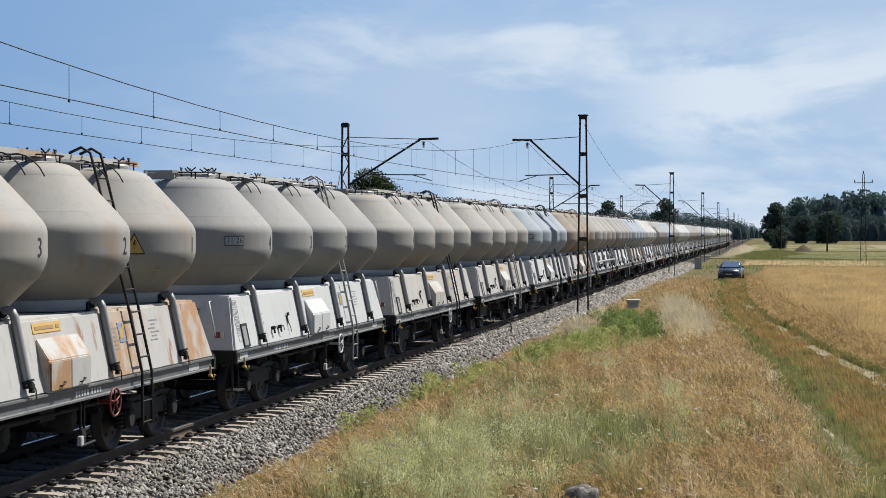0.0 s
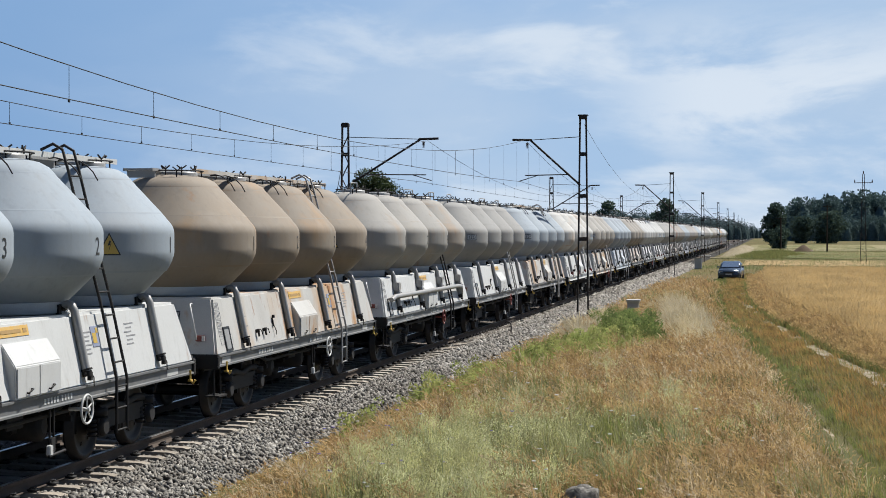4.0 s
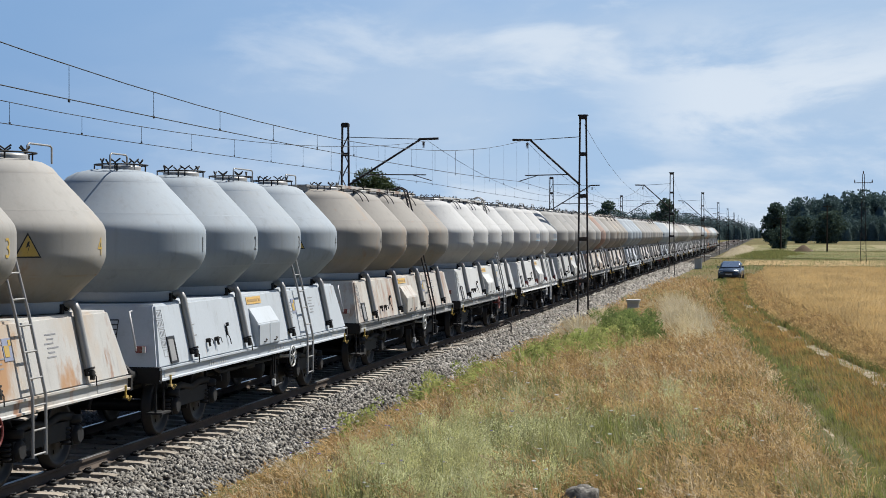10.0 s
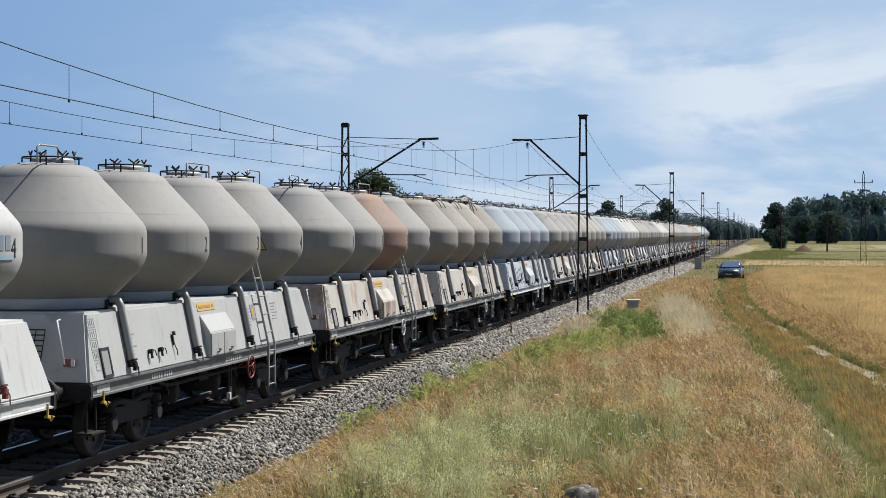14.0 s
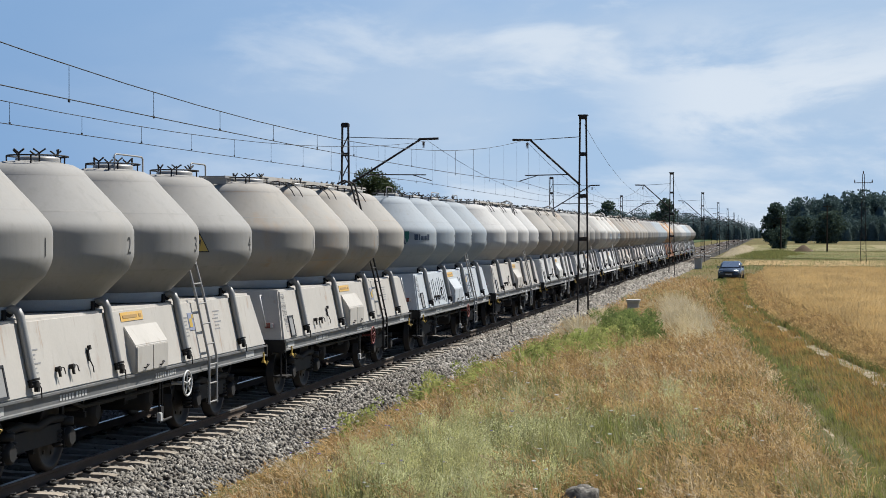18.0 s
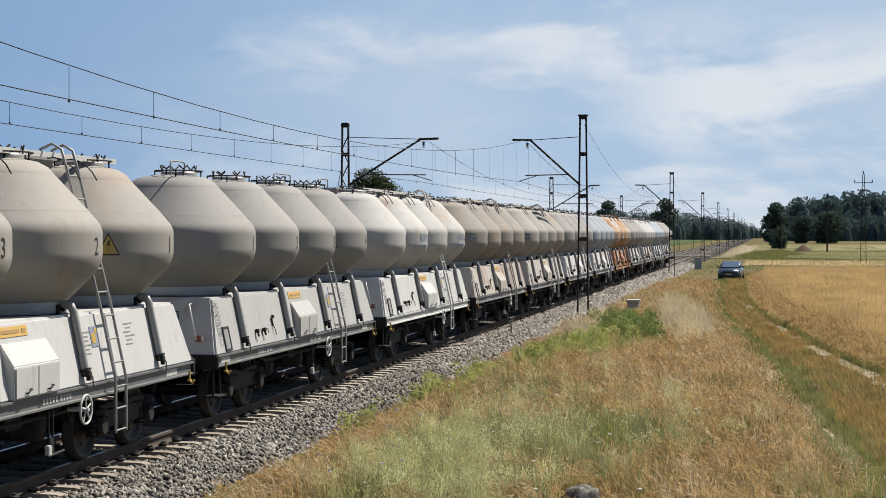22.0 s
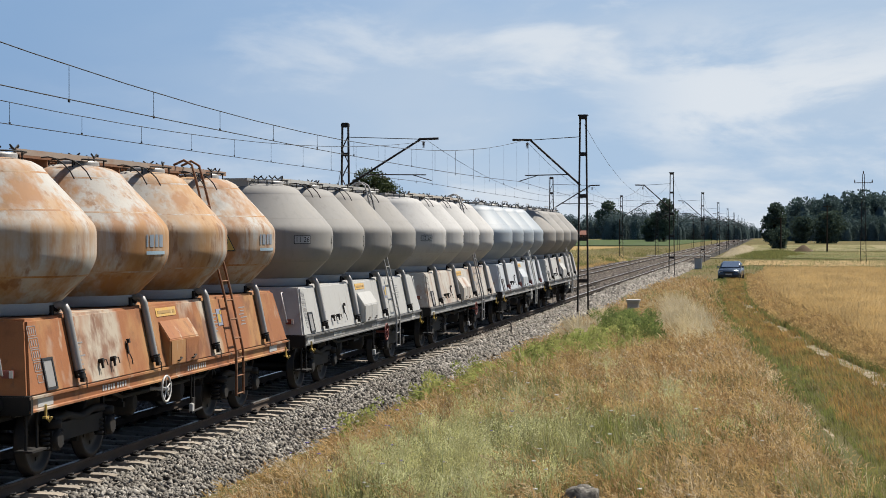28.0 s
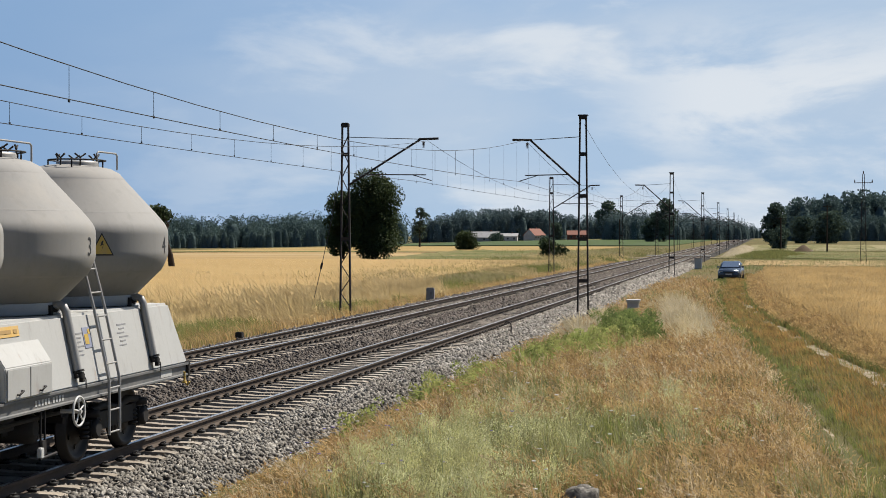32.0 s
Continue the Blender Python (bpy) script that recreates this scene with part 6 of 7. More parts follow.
    rungs = [(0.45, 1.40), (0.75, 1.40), (1.05, 1.40), (1.38, 1.352), (1.70, 1.28), (2.02, 1.21), (2.34, 1.13), (2.66, 1.048), (2.98, 0.964), (3.30, 0.882), (3.62, 0.80), (3.94, 0.72)]
    for z, x in rungs:
        lad.tube([(x, -0.19, z), (x, 0.19, z)], 0.014, 6)
    d["ladder"] = lad.data("ladder")
    sl = Mesh()
    for s in (-0.19, 0.19):
        sl.tube([(1.40, s, 0.42), (1.40, s, 1.15), (1.18, s, 2.15), (0.95, s, 3.02)], 0.022, 6)
    for z, x in rungs[:9]:
        sl.tube([(x, -0.19, z), (x, 0.19, z)], 0.014, 6)
    d["short_ladder"] = sl.data("ladder")
    d["pipe_valve"] = Mesh().tube([(1.20, 0, 1.86), (1.30, 0, 1.66), (1.36, 0, 1.62)], 0.075, 10).box((1.235, 0, 1.84), (0.17, 0.26, 0.20)).data("pipe_valve", M_PIPE, 0.02)
    d["fascia"] = Mesh().box((0.34, 0.45, 4.235), (0.025, 8.9, 0.07)).box((0.30, 0.45, 4.272), (0.10, 8.9, 0.012)).data("walkway_fascia")
    # roof walkway with a grating of bars, and its posts
    w = Mesh()
    for x in (-0.62, -0.12):
        w.box((x, 0, 4.235), (0.03, 9.8, 0.05))
    for k in range(0, 82):
        w.box((-0.37, -4.86 + k * 0.12, 4.245), (0.48, 0.022, 0.022))
    for y in TANK_Y:
        for dy in (-0.55, 0.55):
            w.box((-0.37, y + dy, 4.16), (0.5, 0.04, 0.12))
    d["walkway"] = w.data("roof_walkway")
    for k, (y0, y1) in enumerate(((-5.1, -4.4), (-2.2, -1.0), (1.0, 2.2), (4.5, 5.3))):
        r = Mesh().tube([(0.30, y0, 4.12), (0.30, y0, 4.34), (0.30, y0 + 0.06, 4.37), (0.30, y1 - 0.06, 4.37), (0.30, y1, 4.34), (0.30, y1, 4.12)], 0.014, 6)
        d["rail%d" % k] = r.data("roof_handrail")
    # filling hatch and its toggles
    h = Mesh().lathe([(0.0, 4.225), (0.24, 4.22), (0.30, 4.205), (0.31, 4.18), (0.31, 4.10)], 20)
    d["hatch"] = h.data("hatch")
    hf = Mesh()
    ring = [(0.12 + 0.40 * math.cos(2 * math.pi * k / 20), 0.52 * math.sin(2 * math.pi * k / 20), 4.225) for k in range(21)]
    hf.tube(ring, 0.012, 5, cap=False)
    for k in range(0, 20, 4):
        hf.tube([(ring[k][0], ring[k][1], 4.08), ring[k]], 0.012, 5)
    d["hatch_frame"] = hf.data("hatch_frame", M_DARK)
    d["toggle"] = Mesh().tube([(0, 0, -0.06), (0, 0, 0.06)], 0.013, 5).tube([(0, -0.085, 0.115), (0, 0, 0.055), (0, 0.085, 0.115)], 0.014, 5).data("toggle_bolt", M_DARK)
    # bogie
    bf = Mesh()
    for s in (-1, 1):
        bf.prism([(s * 0.98 - 0.05, 0.42), (s * 0.98 + 0.05, 0.42), (s * 0.98 + 0.05, 0.66), (s * 0.98 - 0.05, 0.66)], -0.75, 0.75)
        for y in (-0.9, 0.9):
            bf.box((s * 0.98, y, 0.46), (0.16, 0.26, 0.26))
            bf.tube([(s * 1.0, y, 0.46), (s * 1.10, y, 0.46), (s * 1.125, y, 0.46)], [0.135, 0.135, 0.10], 16)
            bf.lathe([(0.06, 0.0), (0.13, 0.0), (0.13, 0.1), (0.0, 0.1)], 14, (s * 1.0, y, 0.62))
            for dy in (-0.22, 0.22):
                for k in range(4):
                    bf.lathe([(0.055, 0.0), (0.075, 0.02), (0.055, 0.04)], 10, (s * 1.0, y + dy, 0.36 + 0.06 * k))
        bf.tube([(s * 1.0, -0.9, 0.70), (s * 1.0, -0.45, 0.74), (s * 1.0, 0.0, 0.66), (s * 1.0, 0.45, 0.74), (s * 1.0, 0.9, 0.70)], 0.06, 6)
    bf.box((0, 0, 0.60), (1.9, 0.42, 0.22))
    for y in (-0.42, 0.42):
        bf.tube([(-0.8, y, 0.34), (0.8, y, 0.34)], 0.035, 6)
        for s in (-0.75, 0.75):
            bf.box((s, y * 1.02, 0.44), (0.09, 0.08, 0.32))
    d["bogie"] = bf.data("bogie_frame", M_DARK)
    ws = Mesh()
    turned = Matrix.Rotation(math.pi / 2, 4, "Y")
    for s in (-1, 1):
        prof = [(0.08, 0.10), (0.11, 0.10), (0.13, 0.03), (0.37, 0.02), (0.39, 0.065), (0.455, 0.065), (0.46, -0.03), (0.49, -0.045), (0.485, -0.07), (0.39, -0.07), (0.37, -0.02), (0.13, -0.03), (0.11, -0.09), (0.08, -0.09)]
        one = Mesh().lathe([(r, z * s) for r, z in prof], 36)
        ws.add([turned @ Vector(p) + Vector((s * 0.75, 0, 0)) for p in one.v], one.f if s > 0 else [tuple(reversed(f)) for f in one.f], True)
        for k in range(6):
            a = math.pi * k / 3
            ws.box((s * 0.785, 0.25 * math.cos(a), 0.25 * math.sin(a)), (0.012, 0.05, 0.05))
    ws.tube([(-1.02, 0, 0), (1.02, 0, 0)], 0.08, 12)
    d["wheelset"] = ws.data("wheelset", M_WHEEL)
    bu = Mesh().tube([(0, 0, 0), (0, -0.28, 0)], 0.10, 14).tube([(0, -0.26, 0), (0, -0.50, 0)], 0.07, 14).tube([(0, -0.50, 0), (0, -0.535, 0)], [0.225, 0.215], 22)
    d["buffer"] = bu.data("buffer", M_DARK)
    hk = Mesh().tube([(0, 0, 1.02), (0, -0.25, 1.02), (0, -0.36, 0.98), (0, -0.38, 0.88), (0, -0.30, 0.84)], 0.045, 8)
    d["coupling"] = hk.data("coupling_hook", M_DARK)
    d["hose"] = Mesh().tube([(0.35, 0, 0.92), (0.35, -0.15, 0.85), (0.34, -0.25, 0.66), (0.30, -0.22, 0.55)], 0.022, 6).data("brake_hose", M_DARK)
    st = Mesh().tube([(1.22, -5.62, 0.96), (1.22, -5.62, 0.48)], 0.02, 6).tube([(1.22, -5.30, 0.96), (1.22, -5.30, 0.48)], 0.02, 6).box((1.20, -5.46, 0.47), (0.26, 0.42, 0.025))
    d["step"] = st.data("corner_step", M_DARK)
    hw = Mesh()
    ringp = [Vector((0, 0.19 * math.cos(2 * math.pi * k / 24), 0.19 * math.sin(2 * math.pi * k / 24))) for k in range(25)]
    hw.tube(ringp, 0.017, 6, cap=False)
    for k in range(5):
        a = 2 * math.pi * k / 5 + 0.4
        hw.tube([(0, 0, 0), (0, 0.19 * math.cos(a), 0.19 * math.sin(a))], 0.012, 5)
    hw.tube([(0.04, 0, 0), (-0.25, 0, 0)], 0.028, 8)
    d["handwheel"] = hw.data("handwheel")
    lv = Mesh().tube([(-0.03, 0, 0.0), (0.04, 0, 0.0)], 0.034, 10).box((0.02, -0.01, -0.06), (0.03, 0.028, 0.09)).tube([(0.03, 0, 0.0), (0.05, 0.03, 0.01), (0.055, 0.07, 0.0), (0.055, 0.085, -0.08)], 0.008, 6)
    d["lever"] = lv.data("lever", M_DARK)
    d["bracket"] = Mesh().box((0.0, 0.0, 0.0), (0.02, 0.04, 0.16)).box((0.02, 0.025, 0.10), (0.04, 0.05, 0.06)).tube([(0.01, 0.0, -0.08), (0.02, 0.03, -0.16), (0.02, 0.02, -0.24)], 0.009, 5).data("hose_bracket", M_DARK)
    tab = Mesh()
    for k, (w, h) in enumerate(((0.24, 0.12), (0.26, 0.12), (0.24, 0.13), (0.22, 0.12), (0.16, 0.10))):
        z = -0.15 * k
        for dz in (-h / 2, h / 2):
            tab.box((0, 0, z + dz), (0.003, w, 0.009))
        for q in range(5 if k < 4 else 2):
            tab.box((0, -w / 2 + w * q / (4 if k < 4 else 1), z), (0.003, 0.010 if q % 4 == 0 else 0.022, h * (1.0 if q % 4 == 0 else 0.62)))
    d["table"] = tab.data("capacity_table", M_FADED)
    arc = Mesh()
    arc.tube([(0.33, 0, 4.19), (0.42, 0.02, 4.20), (0.52, 0.04, 4.175), (0.62, 0.07, 4.11), (0.70, 0.10, 4.02), (0.76, 0.13, 3.90)], 0.010, 6)
    d["arc"] = arc.data("walkway_bracket", M_DARK)
    fr = Mesh()
    for c, s in (((0, 0, 0.19), (0.02, 0.32, 0.035)), ((0, 0, -0.19), (0.02, 0.32, 0.035)), ((0, -0.145, 0), (0.02, 0.035, 0.4)), ((0, 0.145, 0), (0.02, 0.035, 0.4))):
        fr.box(c, s)
    d["noteframe"] = fr.data("document_frame", M_BLACKP)
    d["note"] = Mesh().box((0, 0, 0), (0.01, 0.25, 0.34)).data("document_sheet", M_PIPE)
    yh = Mesh().tube([(0, 0, 0.12), (0, 0, -0.03), (0.05, 0.0, -0.09), (0.08, 0, -0.03)], 0.018, 6).box((0, 0, -0.04), (0.05, 0.10, 0.03))
    d["hook"] = yh.data("towing_hook", M_YELLOW)
    bk = Mesh().tube([(0, -0.06, 0.98), (0, -0.06, 0.35)], 0.016, 6).tube([(0, 0.06, 0.98), (0, 0.06, 0.42)], 0.016, 6).box((0.0, 0, 0.48), (0.05, 0.12, 0.18)).tube([(0.05, -0.2, 0.36), (0.05, 0.3, 0.38)], 0.02, 6)
    d["brakegear"] = bk.data("brake_rigging", M_DARK)
    d["brakebox"] = Mesh().box((0.04, 0.1, 0.43), (0.06, 0.10, 0.13)).data("brake_setting_plate", M_WHITEP, 0.01)
    d["tube_long"] = Mesh().tube([(1.33, -5.2, 1.55), (1.36, -4.9, 1.62), (1.36, 3.4, 1.62), (1.36, 4.0, 1.60), (1.34, 4.2, 1.45), (1.33, 4.2, 1.25)], 0.06, 10).data("unloading_pipe", M_PIPE)
    return d


WM = wagon_meshes()


def on_side(y, z, proud=0.012):
    """A pose on the sloping hood side, its local x pointing out of it."""
    return pose(side_x(z) + proud, y, z) @ Matrix.Rotation(-math.atan(0.20 / 0.95), 4, "Y")


def flat_plate(w, h, t=0.008):
    return Mesh().box((0, 0, 0), (t, w, h))


def text_mesh(s, size):
    cu = bpy.data.curves.new("writing", "FONT")
    cu.body, cu.size, cu.align_x, cu.align_y = s, size, "CENTER", "CENTER"
    cu.resolution_u = 3
    ob = bpy.data.objects.new("writing", cu)
    scene.collection.objects.link(ob)
    bpy.context.view_layer.update()
    me = bpy.data.meshes.new_from_object(ob.evaluated_get(bpy.context.evaluated_depsgraph_get()))
    bpy.data.objects.remove(ob)
    me.materials.clear()
    return me


def wrapped(me, az, z, r=1.4435, stretch=1.0):
    """Lay a flat mesh (x to the right, y up) round the tank at the azimuth az, in degrees, and the height z."""
    out = me.copy()
    for v in out.vertices:
        a = radians(az) + v.co.x * stretch / r
        v.co = Vector((r * math.cos(a), r * math.sin(a), z + v.co.y))
    out.update()
    return out


def flat_mesh(polys, name="plate"):
    """Flat outlines in x, y, cut up finely in x so that they can be bent."""
    m = Mesh()
    for p in polys:
        m.add([(x, y, 0) for x, y in p], [tuple(range(len(p)))])
    return m.data(name)


def bar_polys(x0, x1, y0, y1, n=6):
    return [[(x0 + (x1 - x0) * k / n, y0), (x0 + (x1 - x0) * (k + 1) / n, y0), (x0 + (x1 - x0) * (k + 1) / n, y1), (x0 + (x1 - x0) * k / n, y1)] for k in range(n)]


DIGIT = {k: wrapped(text_mesh(str(k), 0.34), 3, 2.965) for k in (1, 2, 3, 4)}
SIGN_FACE = wrapped(flat_mesh([[(-0.15 + 0.030 * k, -0.13), (-0.15 + 0.030 * (k + 1), -0.13), (-0.15 + 0.030 * (k + 1), -0.13 + 0.27 * (1 - abs(-0.15 + 0.030 * (k + 1)) / 0.15)), (-0.15 + 0.030 * k, -0.13 + 0.27 * (1 - abs(-0.15 + 0.030 * k) / 0.15))] for k in range(10)], "sign_face"), -49, 2.985, 1.446)
SIGN_RIM = wrapped(flat_mesh([[(-0.18 + 0.036 * k, -0.15), (-0.18 + 0.036 * (k + 1), -0.15), (-0.18 + 0.036 * (k + 1), -0.15 + 0.325 * (1 - abs(-0.18 + 0.036 * (k + 1)) / 0.18)), (-0.18 + 0.036 * k, -0.15 + 0.325 * (1 - abs(-0.18 + 0.036 * k) / 0.18))] for k in range(10)], "sign_rim"), -49, 2.985, 1.443)
SIGN_BOLT = wrapped(flat_mesh([[(0.0, 0.06), (0.025, 0.06), (0.01, 0.0), (-0.028, -0.02)], [(-0.028, -0.02), (0.024, 0.005), (0.03, 0.02), (0.0, 0.0)], [(0.03, 0.02), (0.012, -0.035), (-0.008, -0.095), (0.004, -0.03)]], "sign_bolt"), -49, 2.985, 1.449)
PLATE_RIM = wrapped(flat_mesh(bar_polys(-0.20, 0.20, -0.085, 0.085), "plate_rim"), -40, 3.02, 1.443)
PLATE_FACE = wrapped(flat_mesh(bar_polys(-0.185, 0.185, -0.07, 0.07), "plate_face"), -40, 3.02, 1.446)
PLATE_TEXT = {s: wrapped(text_mesh(s, 0.15), -40, 3.02, 1.449) for s in ("1223", "01 25", "12 24", "11 26", "03 26", "04 26", "11 24")}
LOGO_BARS = wrapped(flat_mesh(bar_polys(-0.28, -0.24, -0.09, 0.09, 1) + bar_polys(-0.20, -0.10, -0.09, 0.09, 2) + bar_polys(-0.06, 0.02, -0.09, 0.09, 2) + bar_polys(0.06, 0.18, -0.09, 0.09, 3), "logo_bars"), -8, 3.04, 1.4445)
LOGO_LINE = wrapped(flat_mesh(bar_polys(-0.28, 0.26, -0.20, -0.15, 8), "logo_line"), -8, 3.04, 1.4445)
BADGE_DARK = wrapped(flat_mesh([[(-0.19, -0.17), (-0.02, -0.17), (-0.08, -0.02), (-0.10, 0.17), (-0.19, 0.17)]], "badge_dark"), -52, 3.03, 1.4445)
BADGE_GREEN = wrapped(flat_mesh([[(0.01, -0.15), (0.07, 0.0), (0.08, 0.17), (-0.06, 0.17), (-0.05, 0.02)]], "badge_green"), -52, 3.03, 1.4445)
BADGE_BARS = wrapped(flat_mesh(bar_polys(0.24, 0.36, -0.06, 0.09, 3) + bar_polys(0.39, 0.44, -0.06, 0.09, 2) + bar_polys(0.47, 0.57, -0.06, 0.05, 3) + bar_polys(0.60, 0.70, -0.06, 0.05, 3) + bar_polys(0.73, 0.83, -0.06, 0.09, 3), "badge_bars"), -52, 3.03, 1.4445)
LABEL_PLATE = flat_plate(0.86, 0.13).data("label_plate", M_ORANGE)
LABEL_BARS = Mesh().box((0.007, -0.08, 0.0), (0.004, 0.56, 0.045)).box((0.007, 0.32, 0.0), (0.004, 0.10, 0.05)).data("label_bars", M_LABELTEXT)
PICTO = flat_plate(0.24, 0.28).data("pictogram", mat("pictogram_faded", (0.34, 0.37, 0.50), 0.6))
PICTO_IN = Mesh().box((0.006, -0.03, -0.02), (0.004, 0.13, 0.14)).box((0.006, 0.07, 0.08), (0.004, 0.07, 0.07)).data("pictogram_figure", M_YELLOW)
TEXT_BLOCK = Mesh()
for _k in range(6):
    TEXT_BLOCK.box((0, 0.02 * (_k % 2) - 0.04 * (_k % 3), -0.058 * _k), (0.003, 0.34 - 0.07 * (_k * 2 % 3), 0.018))
TEXT_BLOCK = TEXT_BLOCK.data("writing_bars", M_FADED)
SILL_TEXT = Mesh()
for _k in range(9):
    SILL_TEXT.box((0, -0.42 + 0.095 * _k + (0.05 if _k > 4 else 0), 0), (0.003, 0.055, 0.075))
SILL_TEXT = SILL_TEXT.data("sill_writing", M_WHITEP)
SILL_TABLE = Mesh().box((0, 0, 0), (0.004, 0.46, 0.10)).data("sill_table", M_WHITEP)
END_TABLE = Mesh()
for _k in range(7):
    END_TABLE.box((0, 0, -0.075 * _k), (0.50, 0.004, 0.018))
for _k in (-0.25, -0.06, 0.12, 0.25):
    END_TABLE.box((_k, 0, -0.225), (0.014, 0.004, 0.46))
END_TABLE = END_TABLE.data("end_table", M_BLACKP)
END_RAIL = Mesh().tube([(0.78, -5.44, 1.98), (0.80, -5.60, 1.98), (0.95, -5.72, 1.42), (0.93, -5.62, 1.38)], 0.016, 6).data("end_handrail", M_WHITEP)
END_LAMP = Mesh().box((0, 0, 0), (0.16, 0.05, 0.10)).data("tail_sign", M_REDP, 0.01)
END_LAMP_W = Mesh().box((0.06, -0.028, 0), (0.05, 0.012, 0.09)).data("tail_sign_field", M_WHITEP)
SPLASH = Mesh()
for _k in range(14):
    SPLASH.box((0, random.uniform(-0.5, 0.5), random.uniform(-0.02, 0.02)), (0.003, random.uniform(0.015, 0.05), random.uniform(0.08, 0.15)))
SPLASH = SPLASH.data("white_drips", M_WHITEP)
RIB = Mesh().box((0, 0, 0), (0.03, 0.03, 0.62)).data("scrawl", M_DARKBLUE)


def side_bar(mesh, wg, y, z, name, proud=0.004):
    return part(name, mesh, wg, m=on_side(y, z, proud))


def wagon_marks(wg, style):
    tanks = [o for o in wg.children if o.name.split(".")[0] == "tank"]
    order = (4, 3, 2, 1) if style.get("reverse") else (1, 2, 3, 4)
    for t, k in zip(tanks, order) if not style.get("fascia") else ():
        part("tank_number", DIGIT[k], t, style.get("ink", M_BLACKP), label="painted tank number")
    sg = part("warning_sign", SIGN_RIM, tanks[3], M_BLACKP, label="yellow triangle with a black lightning bolt")
    part("sign_face", SIGN_FACE, sg, M_YELLOW)
    part("bolt", SIGN_BOLT, sg, M_BLACKP)
    if style.get("plate"):
        pl = part("date_plate", PLATE_RIM, tanks[0], M_BLACKP, label="small plate with %s in black" % style["plate"])
        part("plate_face", PLATE_FACE, pl, M_NECK)
        part("plate_writing", PLATE_TEXT[style["plate"]], pl, M_BLACKP)
    for k in style.get("logo", ()):
        lg = part("company_mark", LOGO_BARS, tanks[k], M_LOGO, label="blue letter-like bars over a pale blue line")
        part("mark_line", LOGO_LINE, lg, M_SKYBLUE)
    if style.get("badge"):
        bd = part("company_badge", BADGE_DARK, tanks[0], M_BLUEDARK, label="dark blue and green badge with bars beside it")
        part("badge_green", BADGE_GREEN, bd, M_GREENP)
        part("badge_bars", BADGE_BARS, bd, M_BLUEDARK)
    lb = side_bar(LABEL_PLATE, wg, TANK_Y[1] + 0.95, 1.955, "label_plate")
    tagged(part("label_bars", LABEL_BARS, lb), kind="stuff")
    pc = side_bar(PICTO, wg, TANK_Y[2] + 0.62, 1.75, "pictogram")
    part("pictogram_figure", PICTO_IN, pc)
    for y, z in ((1.75, 1.82), (3.3, 1.86), (-3.95, 1.70)):
        tagged(side_bar(TEXT_BLOCK, wg, y, z, "inscription", 0.003), kind="stuff")
    for y in (-2.9, 0.55):
        tagged(part("sill_inscription", SILL_TEXT, wg, m=pose(1.2935, y, 1.045)), kind="stuff")
    for y in (-5.2, 4.75):
        part("sill_table", SILL_TABLE, wg, m=pose(1.2935, y, 1.045))
    part("end_table", END_TABLE, wg, m=pose(0.35, -5.525, 1.85, -20.2))
    part("end_handrail", END_RAIL, wg)
    ts = part("tail_sign", END_LAMP, wg, m=pose(1.0, -5.66, 1.42))
    part("tail_sign_field", END_LAMP_W, ts)
    if style.get("drips"):
        part("white_drips", SPLASH, wg, m=pose(1.2945, 0.2, 1.04))
    if style.get("scrawl"):
        for k in range(style["scrawl"]):
            y = -3.6 + k * 7.0 / style["scrawl"] + random.uniform(-0.05, 0.05)
            if min(abs(y - p) for p in TANK_Y) > 0.12 and not -0.9 < y < 0.55:
                part("scrawl", RIB, wg, M_DARKBLUE, m=on_side(y, random.uniform(1.5, 1.62), -0.006))
    if style.get("long_pipe"):
        lp = part("unloading_pipe", WM["tube_long"], wg)
        for y in TANK_Y:
            part("pipe_valve", WM["pipe_valve"], lp, m=pose(0, y, 0))


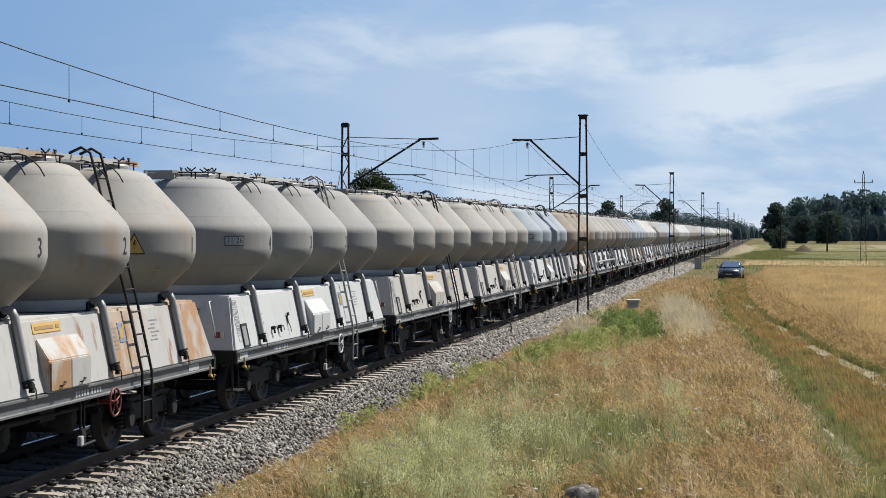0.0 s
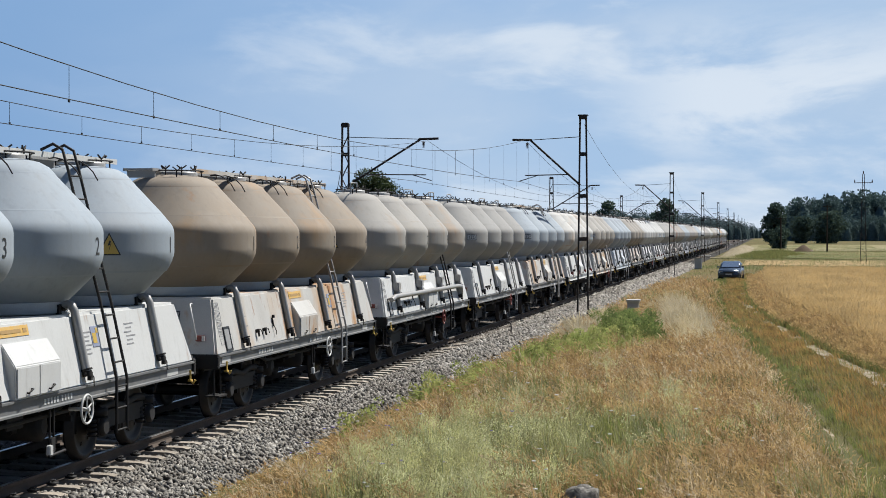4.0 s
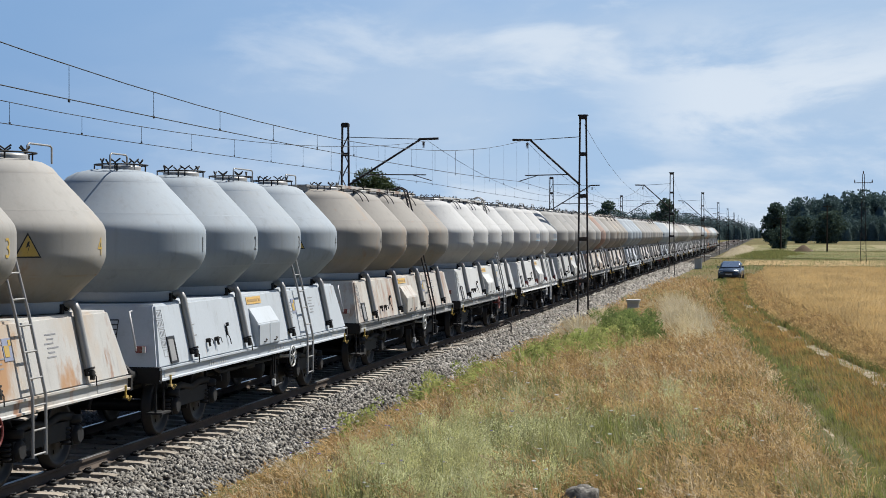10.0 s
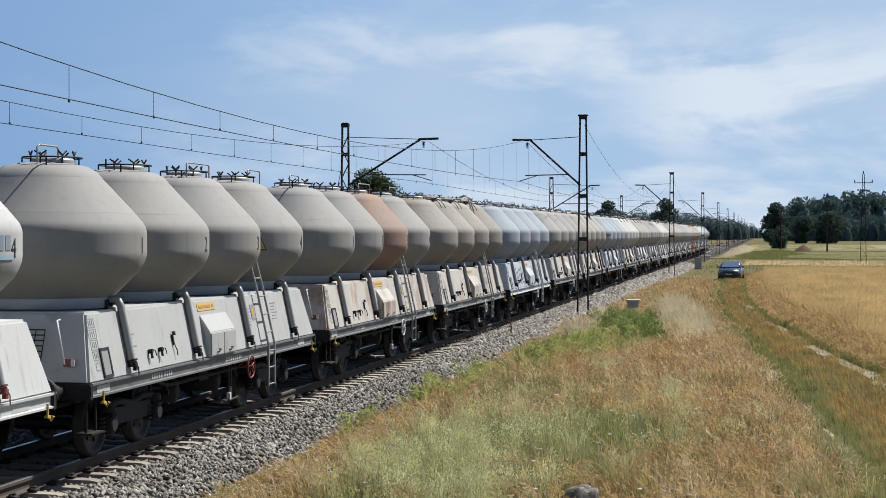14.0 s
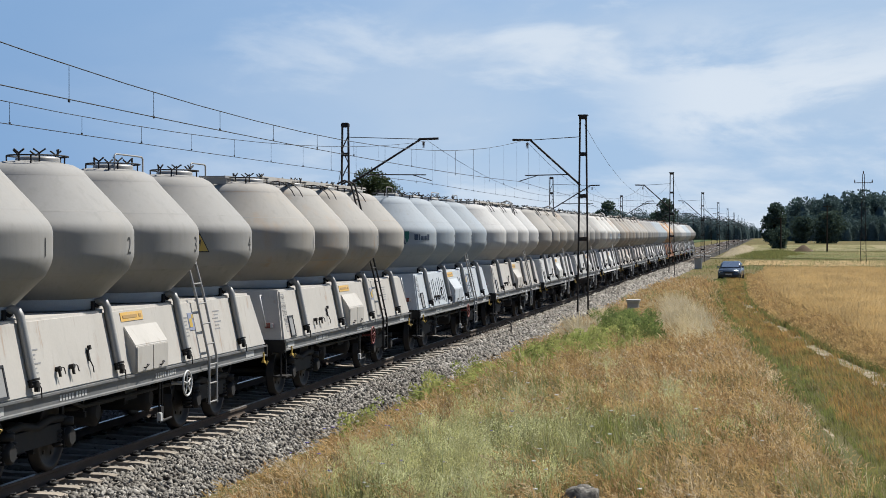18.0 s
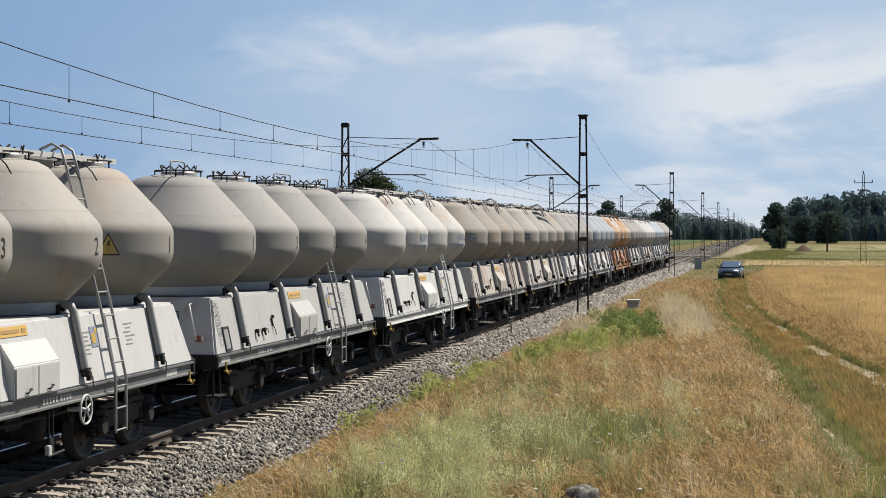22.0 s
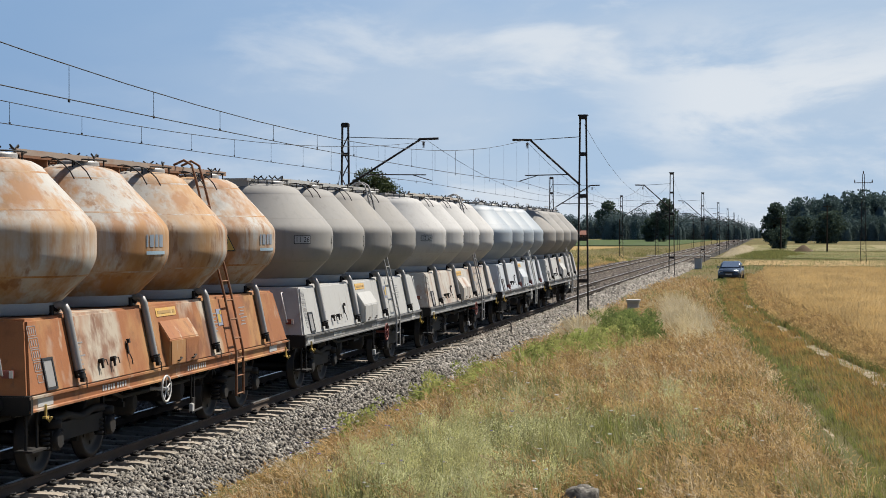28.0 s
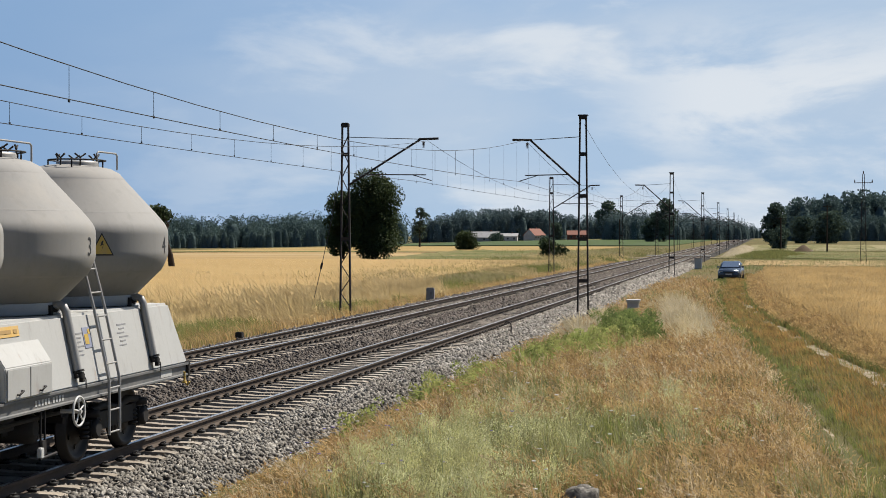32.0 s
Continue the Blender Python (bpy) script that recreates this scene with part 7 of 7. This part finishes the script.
def make_wagon(tank_key, hood_key, style):
    wg = empty("tank_wagon")
    tm, hm = TANK[tank_key], HOOD[hood_key]
    part("hood", WM["hood"], wg, hm)
    sill_m = hm if style.get("pale_sill") else M_SILL
    for s in (1, -1):
        part("side_sill", WM["sill"], wg, sill_m, m=pose(1.29, 0, 0) if s > 0 else pose(-1.29, 0, 0, 0, 0, 180))
    for s in (-1, 1):
        part("end_beam", WM["end"], wg, m=pose(0, s * 5.68, 0))
        part("coupling_hook", WM["coupling"], wg, m=pose(0, s * 5.72, 0, 0, 0, 0 if s < 0 else 180))
        part("brake_hose", WM["hose"], wg, m=pose(0, s * 5.72, 0, 0, 0, 0 if s < 0 else 180))
        for sx in (-0.875, 0.875):
            part("buffer", WM["buffer"], wg, m=pose(sx, s * 5.73, 1.05, 0, 0, 0 if s < 0 else 180))
    part("centre_sill", WM["centre"], wg)
    for y in (-1.0, 1.1):
        part("air_reservoir", WM["reservoir"], wg, m=pose(0, y, 0))
    part("brake_cylinder", WM["cylinder"], wg)
    part("pipework", WM["pipework"], wg)
    for k, y in enumerate(TANK_Y):
        t = part("tank", WM["tank"], wg, TANK["red"] if style.get("red_tank") == k else tm, m=pose(0, y, 0, 0, 0, 0))
        part("weld_seam", WM["seam"], t, TANK["red"] if style.get("red_tank") == k else tm)
        part("neck", WM["neck"], t)
        part("hatch", WM["hatch"], t, M_PIPE, m=pose(0.12, 0, 0))
        turn = random.uniform(0, 90)
        part("hatch_frame", WM["hatch_frame"], t)
        for q in range(6):
            a = radians(turn + 60 * q)
            part("toggle_bolt", WM["toggle"], t, m=pose(0.12 + 0.28 * math.cos(a), 0.40 * math.sin(a), 4.20, 0, 0, turn + 60 * q + random.uniform(-25, 25)))
        p = part("discharge_pipe", WM["pipe"], wg, m=pose(0, y, 0))
        part("flange", WM["flange"], p)
        part("elbow", WM["elbow"], p)
        part("valve", WM["valve"], p, M_REDP if style.get("red_valves") else M_DARK)
        part("discharge_pipe", WM["pipe"], wg, m=pose(0, y, 0, 0, 0, 180))
    tb = part("toolbox", WM["toolbox"], wg, hm, m=pose(0, TANK_Y[1], 0))
    for dy in (0.9, 1.54):
        dr = part("box_door", WM["boxdoor"], tb, hm, m=pose(0, dy, 0))
        part("latch", WM["latch"], dr)
    part("ladder", WM["ladder" if style.get("full") else "short_ladder"], wg, style.get("ladder", M_PIPE), m=pose(0, 2.42, 0))
    if style.get("full"):
        part("walkway_fascia", WM["fascia"], wg, style.get("fascia", hm))
        for y in TANK_Y[:3]:
            for dy in (1.02, 1.62):
                part("walkway_bracket", WM["arc"], wg, m=pose(0, y + dy, 0))
    if style.get("full"):
        part("roof_walkway", WM["walkway"], wg, style.get("roof", M_PIPE))
    for k in () if style.get("full") else (0, 2, 3):
        part("roof_handrail", WM["rail%d" % k], wg, M_PIPE)
    for by in (-3.45, 3.45):
        part("bogie_frame", WM["bogie"], wg, m=pose(0, by, 0))
        for dy in (-0.9, 0.9):
            part("wheelset", WM["wheelset"], wg, m=pose(0, by + dy, 0.46))
    part("corner_step", WM["step"], wg)
    part("corner_step", WM["step"], wg, m=pose(0, 0, 0, 0, 0, 180))
    part("handwheel", WM["handwheel"], wg, style.get("wheel", M_WHITEP), m=pose(1.38, style.get("wheel_y", 1.25), 0.84))
    for y, z in ((-3.35, 1.42), (-2.92, 1.42)):
        part("lever", WM["lever"], wg, m=on_side(y, z, 0.03))
    part("hose_bracket", WM["bracket"], wg, m=on_side(-2.28, 1.52, 0.02))
    tagged(part("capacity_table", WM["table"], wg, m=on_side(-5.27, 1.93, 0.003)), kind="stuff")
    part("document_frame", WM["noteframe"], wg, m=on_side(-5.0, 1.38))
    part("document_sheet", WM["note"], wg, m=on_side(-5.0, 1.38, 0.008))
    for y in (-5.28, 5.45):
        part("towing_hook", WM["hook"], wg, label="yellow painted hook", m=pose(1.33, y, 0.90))
    part("brake_rigging", WM["brakegear"], wg, m=pose(1.28, 0.35, 0))
    part("brake_setting_plate", WM["brakebox"], wg, m=pose(1.28, 0.1, 0))
    wagon_marks(wg, style)
    return wg


WAGONS = [  # from the last wagon forwards: tank colour, hood colour, style
    ("grey", "grey", {}), ("sheen", "blue", {"red_valves": 1, "ladder": M_WHITEP}), ("white", "stained", {"plate": "12 24", "wheel": M_REDP, "full": 1}), ("grey", "grey", {"plate": "11 26", "wheel": M_REDP, "full": 1, "reverse": 1}),
    ("rusty", "rusty", {"pale_sill": 1, "full": 1, "logo": (1, 3), "ladder": M_RUSTP, "roof": M_RUSTP, "fascia": M_FASCIA, "wheel_y": -1.1}),
    ("blue", "white", {}), ("grey", "white", {}), ("warm", "warm", {"full": 1, "reverse": 1, "plate": "03 26"}), ("brown", "stained", {"full": 1, "reverse": 1, "plate": "04 26"}), ("stained", "white", {"pale_sill": 1, "full": 1, "logo": (1, 3), "ladder": M_WHITEP}),
    ("grey", "grey", {}), ("warm", "white", {"full": 1, "reverse": 1}), ("white", "warm", {"full": 1}), ("blue", "blue", {"badge": 1, "scrawl": 26, "wheel": M_REDP}), ("warm", "warm", {"full": 1, "reverse": 1, "wheel": M_REDP, "ladder": M_DARK, "ink": M_FADED}),
    ("grey", "warm", {}), ("blue", "blue", {"pale_sill": 1, "scrawl": 22}), ("brown", "stained", {"full": 1}), ("grey", "stained", {"red_tank": 2}), ("grey", "grey", {"wheel": M_REDP}),
    ("white", "white", {"pale_sill": 1, "logo": (1, 3), "ladder": M_WHITEP, "red_valves": 1}), ("white", "white", {"full": 1, "reverse": 1, "wheel": M_REDP}), ("brown", "stained", {"full": 1, "reverse": 1, "ladder": M_DARK}), ("blue", "blue", {"pale_sill": 1}), ("warm", "patched", {"pale_sill": 1, "plate": "01 25", "wheel": M_REDP, "ink": M_YELLOW}),
    ("stained", "white", {"pale_sill": 1, "logo": (3,), "ladder": M_WHITEP, "red_valves": 1}), ("blue", "patched", {"plate": "11 24", "full": 1, "reverse": 1}), ("grey", "white", {"plate": "1223", "wheel": M_REDP}), ("warm", "white", {"long_pipe": 1, "wheel": M_REDP, "drips": 1, "ladder": M_DARK}), ("tan", "patched", {"full": 1}),
    ("blue", "white", {"ladder": M_DARK, "full": 1, "reverse": 1, "plate": "11 26"}), ("warm", "warm", {"full": 1, "reverse": 1}), ("warm", "warm", {"full": 1, "reverse": 1, "ladder": M_DARK}), ("grey", "white", {"plate": "11 26", "reverse": 1, "full": 1}), ("warm", "patched", {"full": 1, "reverse": 1, "wheel": M_REDP, "ladder": M_DARK})]


def train_place(t):
    """Wagon lengths gone since the start; the train gathers speed slowly."""
    return 1.0128 * t + 0.00165 * t * t


def wagon_y(i, t):
    return 31.34 + L_WAGON * (33.15 - i - train_place(t))


wagons = []
for i, (tk, hk, st) in enumerate(WAGONS):
    wg = make_wagon(tk, hk, st)
    wg.matrix_basis = pose(NEAR_X, wagon_y(i, 0), 0)
    tagged(wg, "four-tank cement wagon with %s tanks and %s hood" % ({"white": "white", "grey": "dusty grey", "blue": "bluish white", "sheen": "glossy pale blue", "warm": "warm grey", "brown": "brownish dusty", "tan": "tan rust-tinted", "stained": "white rust-stained", "rusty": "heavily rusted"}[tk],
           {"white": "white", "grey": "pale grey", "blue": "bluish white", "warm": "beige grey", "stained": "rust-streaked", "patched": "rust-patched", "rusty": "orange rusted"}[hk]), "freight wagon", "wagons of the train")
    wagons.append(wg)


def motions():
    times = [0, 4, 8, 12, 16, 20, 24, 28, 32]
    for i, wg in enumerate(wagons):
        walk(wg, [(t, pose(NEAR_X, wagon_y(i, t), 0)) for t in times])
    # wheels roll without slipping; every wagon's wheelsets turn alike
    rolled = {}
    for wg in wagons:
        k = 0
        for ob in wg.children:
            if ob.name.split(".")[0] != "wheelset":
                continue
            if k not in rolled:
                y = ob.matrix_basis.translation.y
                walk(ob, [(f / FPS, pose(0, y, 0.46, math.degrees(L_WAGON * train_place(f / FPS) / 0.46) % 360)) for f in range(32 * FPS + 1)])
                rolled[k] = ob
            else:
                ob.rotation_mode = "QUATERNION"
                ob.animation_data_create()
                ob.animation_data.action = rolled[k].animation_data.action
                ob.animation_data.action_slot = rolled[k].animation_data.action_slot
            k += 1


motions()
